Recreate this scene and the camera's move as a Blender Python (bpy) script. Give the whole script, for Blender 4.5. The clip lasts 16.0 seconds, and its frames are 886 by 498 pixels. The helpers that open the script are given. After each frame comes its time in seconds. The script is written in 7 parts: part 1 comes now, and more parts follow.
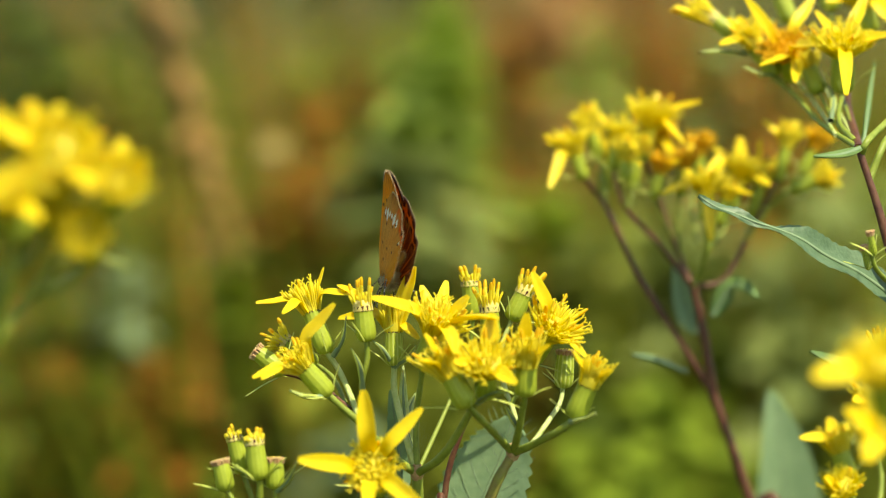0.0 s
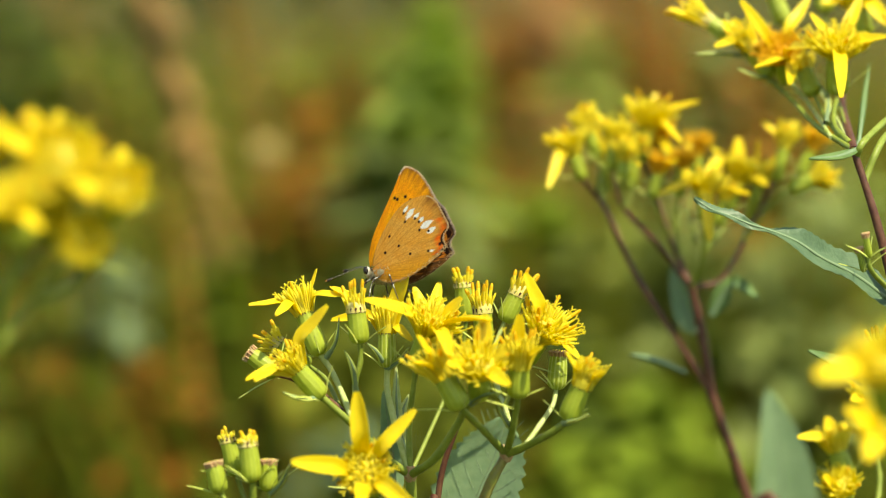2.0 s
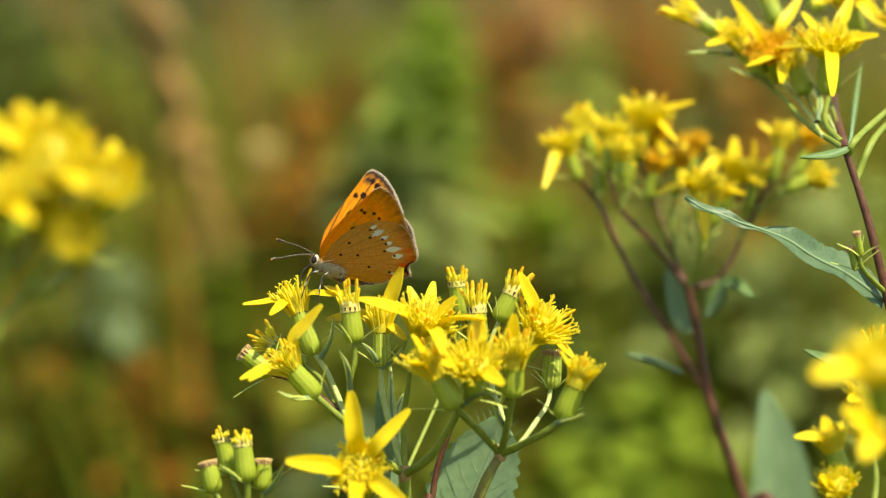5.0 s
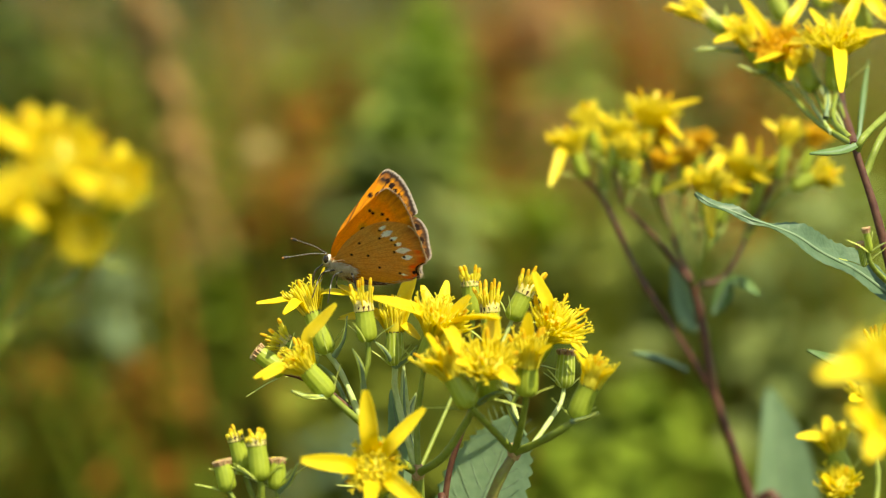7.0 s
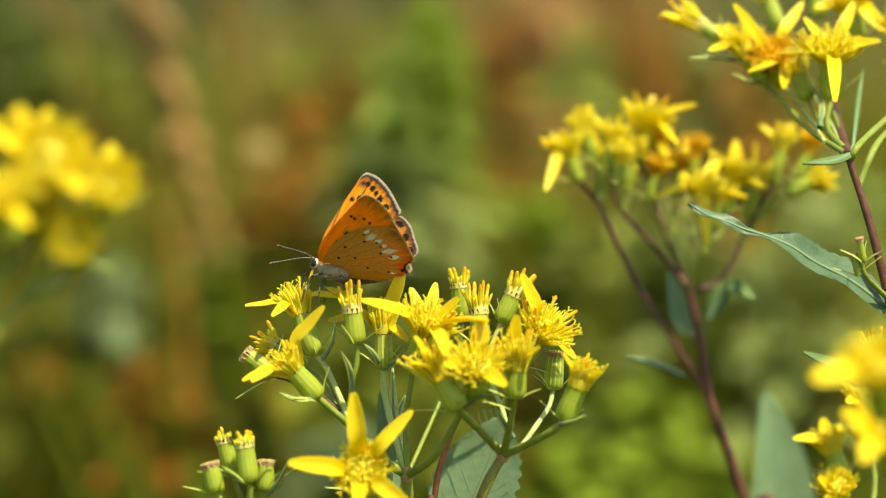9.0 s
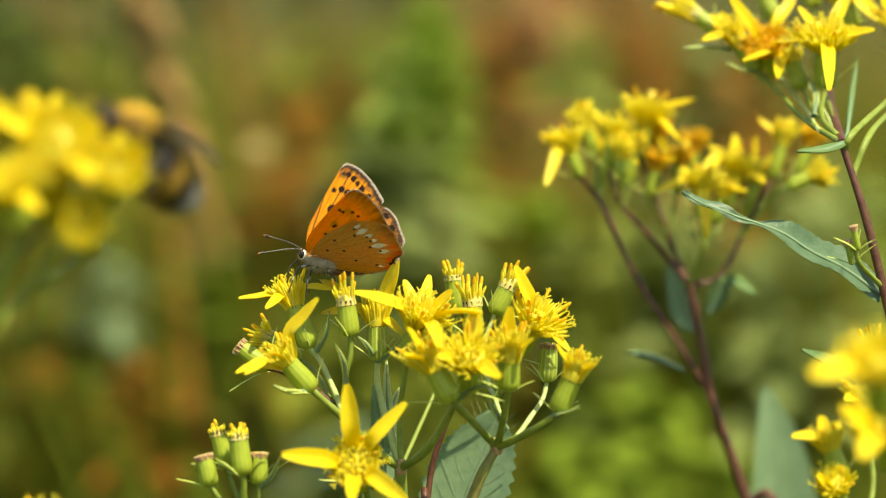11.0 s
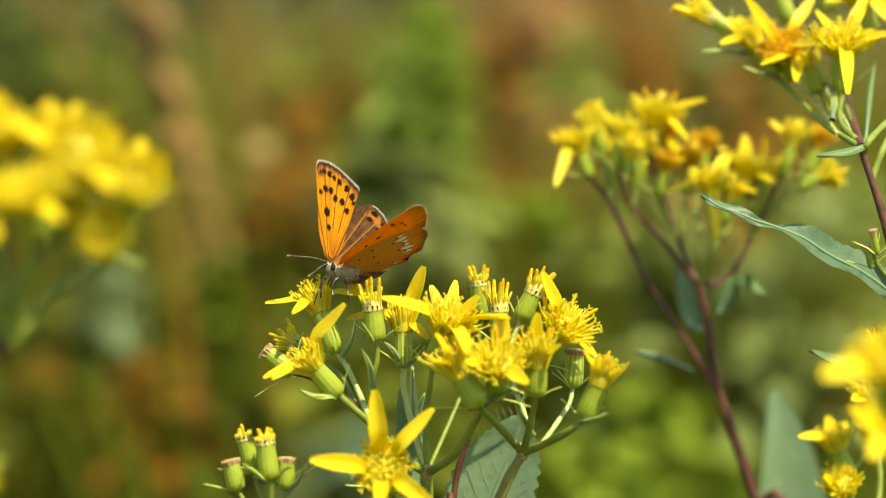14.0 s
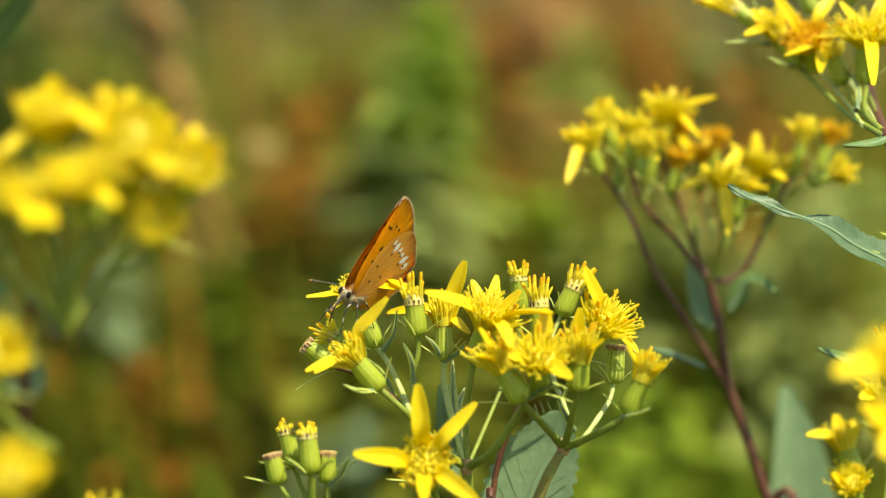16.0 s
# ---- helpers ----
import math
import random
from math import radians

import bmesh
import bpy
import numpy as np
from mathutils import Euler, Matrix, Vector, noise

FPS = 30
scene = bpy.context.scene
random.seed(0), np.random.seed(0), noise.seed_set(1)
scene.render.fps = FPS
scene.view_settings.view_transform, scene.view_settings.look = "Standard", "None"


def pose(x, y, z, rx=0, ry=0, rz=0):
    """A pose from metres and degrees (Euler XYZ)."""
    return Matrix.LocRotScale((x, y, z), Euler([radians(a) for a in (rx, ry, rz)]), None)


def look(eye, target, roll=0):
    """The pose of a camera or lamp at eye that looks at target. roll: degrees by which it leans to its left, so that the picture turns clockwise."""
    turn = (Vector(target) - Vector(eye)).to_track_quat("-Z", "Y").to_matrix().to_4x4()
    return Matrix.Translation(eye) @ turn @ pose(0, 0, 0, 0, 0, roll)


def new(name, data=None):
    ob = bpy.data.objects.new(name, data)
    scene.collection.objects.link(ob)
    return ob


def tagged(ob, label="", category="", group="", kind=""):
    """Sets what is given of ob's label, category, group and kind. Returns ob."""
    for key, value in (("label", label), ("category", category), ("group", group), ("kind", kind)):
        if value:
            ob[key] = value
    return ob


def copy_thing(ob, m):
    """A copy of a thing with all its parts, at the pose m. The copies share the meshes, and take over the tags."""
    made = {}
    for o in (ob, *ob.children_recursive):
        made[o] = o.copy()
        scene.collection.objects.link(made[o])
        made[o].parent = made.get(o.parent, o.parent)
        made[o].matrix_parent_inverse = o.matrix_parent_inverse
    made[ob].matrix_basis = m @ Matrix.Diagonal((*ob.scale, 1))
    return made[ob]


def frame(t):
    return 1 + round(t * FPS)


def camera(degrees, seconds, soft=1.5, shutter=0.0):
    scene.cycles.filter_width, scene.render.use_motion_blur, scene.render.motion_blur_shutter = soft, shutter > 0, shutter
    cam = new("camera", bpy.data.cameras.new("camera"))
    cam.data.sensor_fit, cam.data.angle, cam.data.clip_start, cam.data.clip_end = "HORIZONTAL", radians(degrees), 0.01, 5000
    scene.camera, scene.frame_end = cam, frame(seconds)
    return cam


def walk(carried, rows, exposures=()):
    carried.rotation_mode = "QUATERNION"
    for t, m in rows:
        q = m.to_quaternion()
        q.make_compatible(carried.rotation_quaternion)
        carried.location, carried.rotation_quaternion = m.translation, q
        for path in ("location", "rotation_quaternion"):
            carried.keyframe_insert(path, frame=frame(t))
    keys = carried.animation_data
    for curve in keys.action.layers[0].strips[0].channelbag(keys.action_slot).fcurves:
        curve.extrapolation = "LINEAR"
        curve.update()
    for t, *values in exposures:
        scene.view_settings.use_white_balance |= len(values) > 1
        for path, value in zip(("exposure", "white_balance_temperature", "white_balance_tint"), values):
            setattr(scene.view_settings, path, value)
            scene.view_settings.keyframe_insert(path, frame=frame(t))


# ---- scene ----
cam = camera(20.0, 16.0, soft=1.15)
cam.data.dof.use_dof, cam.data.dof.focus_distance, cam.data.dof.aperture_fstop = True, 0.3715, 11.2
EYE, TILT = 0.8, 83.0
walk(cam, [
    (0, pose(-0.00000, 0, EYE + 0.00000, TILT + 0.000, 0, 0.000)),
    (0.5, pose(-0.00145, 0, EYE + 0.00010, TILT + -0.003, 0, -0.123)),
    (1, pose(-0.00088, 0, EYE + -0.00029, TILT + 0.009, 0, -0.157)),
    (1.5, pose(-0.00136, 0, EYE + -0.00010, TILT + 0.003, 0, -0.211)),
    (2, pose(-0.00136, 0, EYE + -0.00010, TILT + 0.003, 0, -0.211)),
    (2.5, pose(-0.00130, 0, EYE + -0.00010, TILT + 0.003, 0, -0.203)),
    (3, pose(-0.00017, 0, EYE + 0.00029, TILT + -0.009, 0, -0.160)),
    (3.5, pose(-0.00061, 0, EYE + 0.00039, TILT + -0.012, 0, -0.200)),
    (4, pose(-0.00048, 0, EYE + -0.00010, TILT + 0.003, 0, -0.221)),
    (6.5, pose(-0.00331, 0, EYE + -0.00010, TILT + 0.003, 0, -0.440)),
    (7, pose(-0.00359, 0, EYE + -0.00039, TILT + 0.013, 0, -0.488)),
    (7.5, pose(-0.00352, 0, EYE + 0.00039, TILT + -0.012, 0, -0.499)),
    (8, pose(-0.00330, 0, EYE + 0.00029, TILT + -0.009, 0, -0.479)),
    (8.5, pose(-0.00457, 0, EYE + 0.00020, TILT + -0.006, 0, -0.500)),
    (9, pose(-0.00223, 0, EYE + 0.00039, TILT + -0.012, 0, -0.406)),
    (11.5, pose(-0.00255, 0, EYE + -0.00068, TILT + 0.022, 0, -0.468)),
    (12, pose(-0.00196, 0, EYE + -0.00010, TILT + 0.003, 0, -0.449)),
    (12.5, pose(-0.00158, 0, EYE + -0.00029, TILT + 0.009, 0, -0.437)),
    (13, pose(-0.00304, 0, EYE + -0.00039, TILT + 0.013, 0, -0.483)),
    (13.5, pose(-0.00386, 0, EYE + -0.00049, TILT + 0.016, 0, -0.505)),
    (14, pose(-0.00451, 0, EYE + -0.00039, TILT + 0.013, 0, -0.522)),
    (14.5, pose(-0.00592, 0, EYE + -0.00049, TILT + 0.016, 0, -0.562)),
    (15, pose(-0.00744, 0, EYE + -0.00058, TILT + 0.019, 0, -0.606)),
    (15.5, pose(-0.00681, 0, EYE + -0.00117, TILT + 0.037, 0, -0.582)),
    (16, pose(-0.00667, 0, EYE + -0.00107, TILT + 0.034, 0, -0.573)),
], exposures=[(0, 0.95, 8100, -1), (16, 0.95, 8100, -1)])

# ---- light: high sun behind the camera's right shoulder, clear sky ----
SUN_AZ, SUN_EL = 45.0, 61.0
to_sun = Vector((math.sin(radians(SUN_AZ)) * math.cos(radians(SUN_EL)), -math.cos(radians(SUN_AZ)) * math.cos(radians(SUN_EL)), math.sin(radians(SUN_EL))))
world = bpy.data.worlds.new("sky")
scene.world = world
world.use_nodes = True
wn = world.node_tree
sky = wn.nodes.new("ShaderNodeTexSky")
sky.sky_type, sky.sun_disc = "NISHITA", False
sky.sun_elevation, sky.sun_rotation = radians(SUN_EL), radians(180 - SUN_AZ)
wn.links.new(sky.outputs[0], wn.nodes["Background"].inputs[0])
wn.nodes["Background"].inputs[1].default_value = 0.125
sun = new("sun", bpy.data.lights.new("sun", "SUN"))
sun.data.energy, sun.data.angle, sun.data.color = 4.0, radians(0.5), (1.0, 0.95, 0.86)
sun.matrix_world = look(to_sun * 5, (0, 0, 0))


# ---- materials ----
def mat(name, a, b=None, scale=400.0, rough=0.5, lets=0.0, bump=0.15, fine=4.0, island=0.0, gloss=0.4, tint=None):
    """A grained surface: two colours mixed by noise at two sizes, with some light let through thin leaves and petals."""
    m = bpy.data.materials.new(name)
    m.use_nodes = True
    t = m.node_tree
    n, link = t.nodes, t.links.new
    p = n["Principled BSDF"]
    b = b or tuple(c * 0.75 for c in a)
    co = n.new("ShaderNodeTexCoord")
    n1, n2 = n.new("ShaderNodeTexNoise"), n.new("ShaderNodeTexNoise")
    n1.inputs["Scale"].default_value, n2.inputs["Scale"].default_value = scale, scale * fine
    n1.inputs["Detail"].default_value = n2.inputs["Detail"].default_value = 3.0
    for k in (n1, n2):
        link(co.outputs["Object"], k.inputs["Vector"])
    add = n.new("ShaderNodeMath")
    add.operation = "MULTIPLY_ADD"
    link(n2.outputs[0], add.inputs[0])
    add.inputs[1].default_value = 0.45
    link(n1.outputs[0], add.inputs[2])
    ramp = n.new("ShaderNodeValToRGB")
    ramp.color_ramp.elements[0].position, ramp.color_ramp.elements[1].position = 0.5, 0.95
    ramp.color_ramp.elements[0].color, ramp.color_ramp.elements[1].color = (*a, 1), (*b, 1)
    link(add.outputs[0], ramp.inputs[0])
    col = ramp.outputs[0]
    if island:
        geo, hsv, rng = n.new("ShaderNodeNewGeometry"), n.new("ShaderNodeHueSaturation"), n.new("ShaderNodeMapRange")
        rng.inputs[3].default_value, rng.inputs[4].default_value = 1 - island, 1 + island
        link(geo.outputs["Random Per Island"], rng.inputs[0])
        link(rng.outputs[0], hsv.inputs["Value"])
        link(col, hsv.inputs["Color"])
        col = hsv.outputs[0]
    link(col, p.inputs["Base Color"])
    p.inputs["Roughness"].default_value = rough
    p.inputs["Specular IOR Level"].default_value = gloss
    if bump:
        bn = n.new("ShaderNodeBump")
        bn.inputs["Strength"].default_value, bn.inputs["Distance"].default_value = bump, 0.0002
        link(n2.outputs[0], bn.inputs["Height"])
        link(bn.outputs[0], p.inputs["Normal"])
    if lets:
        tr, mix = n.new("ShaderNodeBsdfTranslucent"), n.new("ShaderNodeMixShader")
        mix.inputs[0].default_value = lets
        link(col, tr.inputs[0])
        if tint:
            mul = n.new("ShaderNodeMix")
            mul.data_type, mul.blend_type = "RGBA", "MULTIPLY"
            mul.inputs[0].default_value = 1.0
            link(col, mul.inputs[6])
            mul.inputs[7].default_value = (*tint, 1)
            link(mul.outputs[2], tr.inputs[0])
        link(p.outputs[0], mix.inputs[1])
        link(tr.outputs[0], mix.inputs[2])
        link(mix.outputs[0], n["Material Output"].inputs[0])
    return m


petal = mat("petal_yellow", (0.90, 0.735, 0.04), (0.85, 0.66, 0.03), 500, 0.42, 0.42, 0.25)
floret = mat("floret_yellow", (0.91, 0.83, 0.10), (0.90, 0.78, 0.07), 900, 0.45, 0.52, 0.2)
floret_pale = mat("floret_tube_pale", (0.86, 0.76, 0.30), (0.80, 0.68, 0.20), 900, 0.5, 0.4, 0.2)
anther = mat("anther_orange", (0.90, 0.64, 0.035), (0.84, 0.50, 0.02), 1200, 0.6, 0.4)
old_floret = mat("faded_floret", (0.68, 0.32, 0.01), (0.75, 0.45, 0.02), 900, 0.7, 0.3)
involucre = mat("involucre_green", (0.46, 0.54, 0.07), (0.38, 0.46, 0.05), 700, 0.4, 0.3, 0.3)
# slightly darker cup green: groove shade between the bracts, put into the colour
involucre_shade = mat("involucre_green_shade", (0.42, 0.50, 0.055), (0.35, 0.43, 0.045), 700, 0.45, 0.3, 0.3)
pale_green = mat("pale_green", (0.58, 0.64, 0.18), (0.46, 0.54, 0.10), 900, 0.45, 0.2, 0.3)
dark_tip = mat("dark_bract_tip", (0.05, 0.02, 0.012), (0.10, 0.03, 0.015), 1500, 0.7)
pink_tip = mat("pinkish_bract_tip", (0.36, 0.17, 0.09), (0.46, 0.36, 0.16), 1800, 0.6)
stem_green = mat("stem_green", (0.15, 0.20, 0.022), (0.23, 0.28, 0.040), 500, 0.5, 0.0, 0.4)
stem_pale = mat("stem_pale", (0.48, 0.54, 0.22), (0.34, 0.42, 0.11), 700, 0.45, 0.0, 0.4)
stem_purple = mat("stem_purple", (0.070, 0.020, 0.013), (0.125, 0.052, 0.024), 500, 0.5, 0.0, 0.4)
stem_ruddy = mat("stem_ruddy_green", (0.20, 0.14, 0.05), (0.24, 0.26, 0.05), 220, 0.5, 0.0, 0.4)
leaf_blue = mat("leaf_blue_green", (0.21, 0.32, 0.17), (0.28, 0.40, 0.22), 260, 0.42, 0.3, 0.5, tint=(0.9, 1.2, 0.4))
# the blue-green leaf darkened: shade on the leaf is put into its colour
leaf_shaded = mat("leaf_blue_green_shaded", (0.085, 0.150, 0.075), (0.125, 0.200, 0.105), 420, 0.42, 0.25, 0.6, tint=(0.9, 1.2, 0.4))
leaf_mid = mat("leaf_green", (0.10, 0.19, 0.05), (0.16, 0.25, 0.07), 260, 0.5, 0.3, 0.5)
vein = mat("leaf_vein", (0.19, 0.27, 0.15), (0.15, 0.22, 0.11), 500, 0.5)


# ---- mesh helpers ----
class Geo:
    def __init__(self):
        self.v, self.f, self.m = [], [], []

    def grid(self, rows, closed=False, mats=0):
        """Faces over rows of points; mats: one index, or a function of the row."""
        base, w = len(self.v), len(rows[0])
        for r in rows:
            self.v += [tuple(p) for p in r]
        for i in range(len(rows) - 1):
            for j in range(w if closed else w - 1):
                a, b = base + i * w + j, base + i * w + (j + 1) % w
                self.f.append((a, b, b + w, a + w))
                self.m.append(mats(i) if callable(mats) else mats)

    def fan(self, ring, centre, mi=0):
        base = len(self.v)
        self.v += [tuple(p) for p in ring] + [tuple(centre)]
        for j in range(len(ring)):
            self.f.append((base + j, base + (j + 1) % len(ring), base + len(ring)))
            self.m.append(mi)


def top_of(ob):
    while ob.parent:
        ob = ob.parent
    return ob


def part(name, geo, mats, parent, label="", local=False):
    """One mesh object under a thing or under a part. Points are in the place, unless they are local."""
    me = bpy.data.meshes.new(name)
    o = Vector((0, 0, 0)) if local or parent is None else top_of(parent).location
    me.from_pydata([(x - o[0], y - o[1], z - o[2]) for x, y, z in geo.v], [], geo.f)
    for m in mats if isinstance(mats, (list, tuple)) else [mats]:
        me.materials.append(m)
    me.polygons.foreach_set("material_index", geo.m)
    me.polygons.foreach_set("use_smooth", [True] * len(geo.f))
    me.update()
    ob = new(name, me)
    ob.parent = parent
    if label:
        tagged(ob, label)
    return ob


def spline(pts, n):
    """A smooth line through the points, n steps a span."""
    p = [Vector(q) for q in pts]
    p = [p[0] * 2 - p[1]] + p + [p[-1] * 2 - p[-2]]
    out = []
    for i in range(1, len(p) - 2):
        for k in range(n):
            t = k / n
            out.append(0.5 * (2 * p[i] + (p[i + 1] - p[i - 1]) * t + (2 * p[i - 1] - 5 * p[i] + 4 * p[i + 1] - p[i + 2]) * t * t
                              + (3 * p[i] - p[i - 1] - 3 * p[i + 1] + p[i + 2]) * t ** 3))
    out.append(p[-2])
    return out


def frame_of(d):
    d = Vector(d).normalized()
    a = d.cross(Vector((0.13, 1, 0.21))).normalized()
    return d, a, d.cross(a)


def tube(geo, line, radii, sides=8, mi=0, cap=True, rib=0.0):
    """A round, tapering tube along a line."""
    n = len(line)
    a = None
    rows = []
    for i, p in enumerate(line):
        d = (line[min(i + 1, n - 1)] - line[max(i - 1, 0)]).normalized()
        if a is None:
            _, a, _ = frame_of(d)
        a = (a - d * a.dot(d)).normalized()
        b = d.cross(a)
        r = radii(i / (n - 1)) if callable(radii) else radii
        rows.append([p + (a * math.cos(2 * math.pi * k / sides) + b * math.sin(2 * math.pi * k / sides)) * r * (1 + rib * (k % 2)) for k in range(sides)])
    geo.grid(rows, True, mi)
    if cap:
        geo.fan(rows[-1], line[-1], mi if not callable(mi) else mi(n - 2))


def blade(geo, line, width, normal, cup=0.15, thick=0.00012, across=4, mi=0, teeth=0.0, mi_back=None, notch=0.0, ridge=0.0):
    """A strap, petal or leaf along a line, with two faces and a rim; width is a function of 0..1, cup folds it up at the sides."""
    n = len(line)
    for side in (1, -1):
        rows = []
        for i, p in enumerate(line):
            d = (line[min(i + 1, n - 1)] - line[max(i - 1, 0)]).normalized()
            s = d.cross(normal)
            s = s.normalized() if s.length > 1e-6 else frame_of(d)[1]
            up = s.cross(d)
            w = width(i / (n - 1))
            row = []
            for k in range(across + 1):
                u = 2 * k / across - 1
                wu = w * (1 + (teeth * (1 if i % 2 else -1) if abs(u) > 0.99 else 0))
                edge = 0.0 if abs(u) > 0.99 else 1.0
                q = p + s * u * wu + up * (cup * w * u * u + side * thick * (0.15 + edge * 0.85) + ridge * (k % 2))
                if notch and i == n - 1:
                    q -= d * notch * math.cos(u * math.pi * 1.5) ** 2
                row.append(q)
            rows.append(row if side > 0 else row[::-1])
        geo.grid(rows, False, mi if side > 0 or mi_back is None else mi_back)


RND = random.Random(7)


def stem(plant_ob, pts, r0, r1, m=None, name="stem", n=8, sides=9):
    g = Geo()
    line = spline(pts, n)
    wob = RND.random() * 6
    tube(g, line, lambda t: (r0 + (r1 - r0) * t) * 0.66 * (1 + 0.05 * math.sin(t * 23 + wob)), sides, 0, True, 0.10)
    g.fan([Vector(q) for q in g.v[:sides]][::-1], line[0])
    return part(name, g, m or stem_green, plant_ob)


def stem_knot(plant_ob, at, r):
    """The swollen, reddish joint where stalks fork."""
    g = Geo()
    tube(g, [Vector(at) + Vector((0, 0, k * r * 0.45 - r)) for k in range(6)], lambda t: r * (0.55 + 0.4 * math.sin(math.pi * t)), 10)
    return part("stem_joint", g, pink_tip, plant_ob)


def bract(geo, base, d, length, width, mi, bend):
    line = spline([base, base + d * length * 0.5 + bend * length * 0.12, base + d * length + bend * length * 0.45], 4)
    blade(geo, line, lambda t: width * (1 - t) ** 0.7 * (0.6 + t * 0.8) + 0.00004, frame_of(d)[1], 0.2, 0.00008, 2, mi)


def flower_head(plant_ob, B, T, rays=(), r=1.6, n=24, spread=0.55, flen=5.0, tall=4, kind="open", bracts=3, width=1.25, dome=0.0, green=None):
    """A flower head from the base B of its green cup to the cup's rim T: disc florets, and the tips of its ray florets."""
    B, T = Vector(B), Vector(T)
    r = r / 1000
    d, a, b = frame_of(T - B)
    L = (T - B).length
    g = Geo()
    seg = 39
    prof = ((0.0, 0.40), (0.04, 0.72), (0.11, 0.95), (0.25, 1.04), (0.45, 1.03), (0.65, 0.99), (0.82, 0.95), (0.90, 0.96), (1.0, 1.0))
    if kind == "bud":
        prof = prof[:6] + ((0.82, 0.93), (0.92, 0.86), (1.0, 0.70))
    ph = RND.random() * 6
    rows = [[B + d * (L * (h + (0.07 if h > 0.97 and k % 3 else 0))) + (a * math.cos(2 * math.pi * k / seg + ph) + b * math.sin(2 * math.pi * k / seg + ph)) * r * s * 0.88 * (1.02 if k % 3 else 0.97)
             for k in range(seg)] for h, s in prof]
    g.grid(rows, True, lambda i: 1 if i >= 7 else 0)
    # faces sloping into the grooves take the darker, shade-tinted green
    for q in range(len(g.m)):
        if g.m[q] == 0 and q % seg % 3 != 1:
            g.m[q] = 4
    if kind != "bud":
        for j in range(seg):
            if j % 3 == 0 or RND.random() < 0.15:
                g.m[-1 - j] = 0
    g.fan(rows[-1], T - d * 0.0002, 2)
    for k in range(bracts):
        w = ph + k * 2.3
        rad = a * math.cos(w) + b * math.sin(w)
        bract(g, B + rad * r * 0.6 + d * 0.0002, (rad * 0.8 + d * RND.uniform(0.4, 1.4)).normalized(), RND.uniform(0.0025, 0.0045), 0.00028, 3, rad)
    cup = part("flower_head", g, [green or involucre, pink_tip if kind == "bud" else dark_tip, floret, pale_green, involucre_shade], plant_ob)
    g = Geo()
    if kind == "bud":
        n, spread, flen, tall = 16, 0.12, 0.8, 0
    n = round(n * 3.4) if kind != "spikes" else round(n * 1.8)
    for k in range(n + tall):
        q = math.sqrt((k + 0.5) / (n + tall)) if k < n else RND.uniform(0.3, 0.95)
        w = k * 2.39996 + ph
        rad = a * math.cos(w) + b * math.sin(w)
        tilt = spread * (q + RND.uniform(-0.15, 0.2))
        dr = (d + rad * tilt + a * RND.uniform(-0.06, 0.06) + b * RND.uniform(-0.06, 0.06)).normalized()
        ln = flen / 1000 * RND.uniform(0.75, 1.1) * (1 - dome * q * q)
        if k >= n:
            ln *= 1.6 if kind == "spikes" else 1.3
        s = T - d * 0.0006 + rad * r * 0.85 * q
        bend = rad * RND.uniform(0, 0.12) * ln + a * RND.uniform(-0.04, 0.04) * ln
        line = spline([s, s + dr * ln * 0.55, s + dr * ln + bend], 4)
        w0 = RND.uniform(0.85, 1.15) * (0.00025 if k >= n else 0.00017)
        if k >= n or kind == "bud":
            tube(g, line, lambda t: w0 * (0.85 + 0.35 * t if t < 0.9 else 0.7), 6, lambda i: 3 if i < 2 else (1 if i < 6 else 2))
        else:
            tube(g, line, lambda t: w0 * (0.75 + 1.0 * max(0, t - 0.3) if t < 0.8 else (1.45 - 0.9 * (t - 0.8) / 0.2)), 6, lambda i: 3 if i < 2 else (0 if i < 6 else 1))
            if k % 5 == 0 and kind != "spikes":
                e = line[-1]
                for sgn in (1, -1):
                    sd = (dr.cross(rad).normalized() * sgn + dr * 0.7).normalized()
                    tube(g, [e - dr * 0.0004, e + dr * 0.0006, e + dr * 0.0008 + sd * 0.0005], 0.00011, 4, 1)
    if kind != "bud":
        high, flare = flen / 1000 * 0.66 * (1 - 0.4 * dome), spread * (0.10 if kind == "spikes" else 0.62)
        rows = []
        for j in range(7):
            f = j / 6
            h = high * math.sin(f * math.pi / 2)
            wide = (r * 0.86 + flare * h) * (math.cos(f * math.pi / 2) ** 0.55 if f < 1 else 0.02)
            rows.append([T + d * (h * (1 + 0.10 * noise.noise(Vector((k * 1.7, j * 1.3, ph)))) - 0.0004)
                         + (a * math.cos(math.pi * k / 11) + b * math.sin(math.pi * k / 11)) * wide * (1 + 0.10 * (k % 2)) for k in range(22)])
        g.grid(rows, True, 3 if kind == "spikes" else 0)
    mats = [floret, floret, anther, floret] if kind != "old" else [old_floret, anther, old_floret, old_floret]
    if kind == "bud":
        mats = [pink_tip, pink_tip, pink_tip, pink_tip]
    elif kind == "spikes":
        mats = [floret, floret, anther, floret_pale]
    part("disc", g, mats, cup)
    for ray in rays:
        tip = Vector(ray[:3]) if len(ray) >= 3 else None
        wd = (ray[3] if len(ray) > 3 else width) * 0.88 / 1000
        v = tip - T
        rad = v - d * v.dot(d)
        ln = v.length
        rad = rad.normalized() if rad.length > 0.15 * ln else (rad + a * 0.0001).normalized()
        s = T + rad * r * 0.8 - d * 0.0004
        g = Geo()
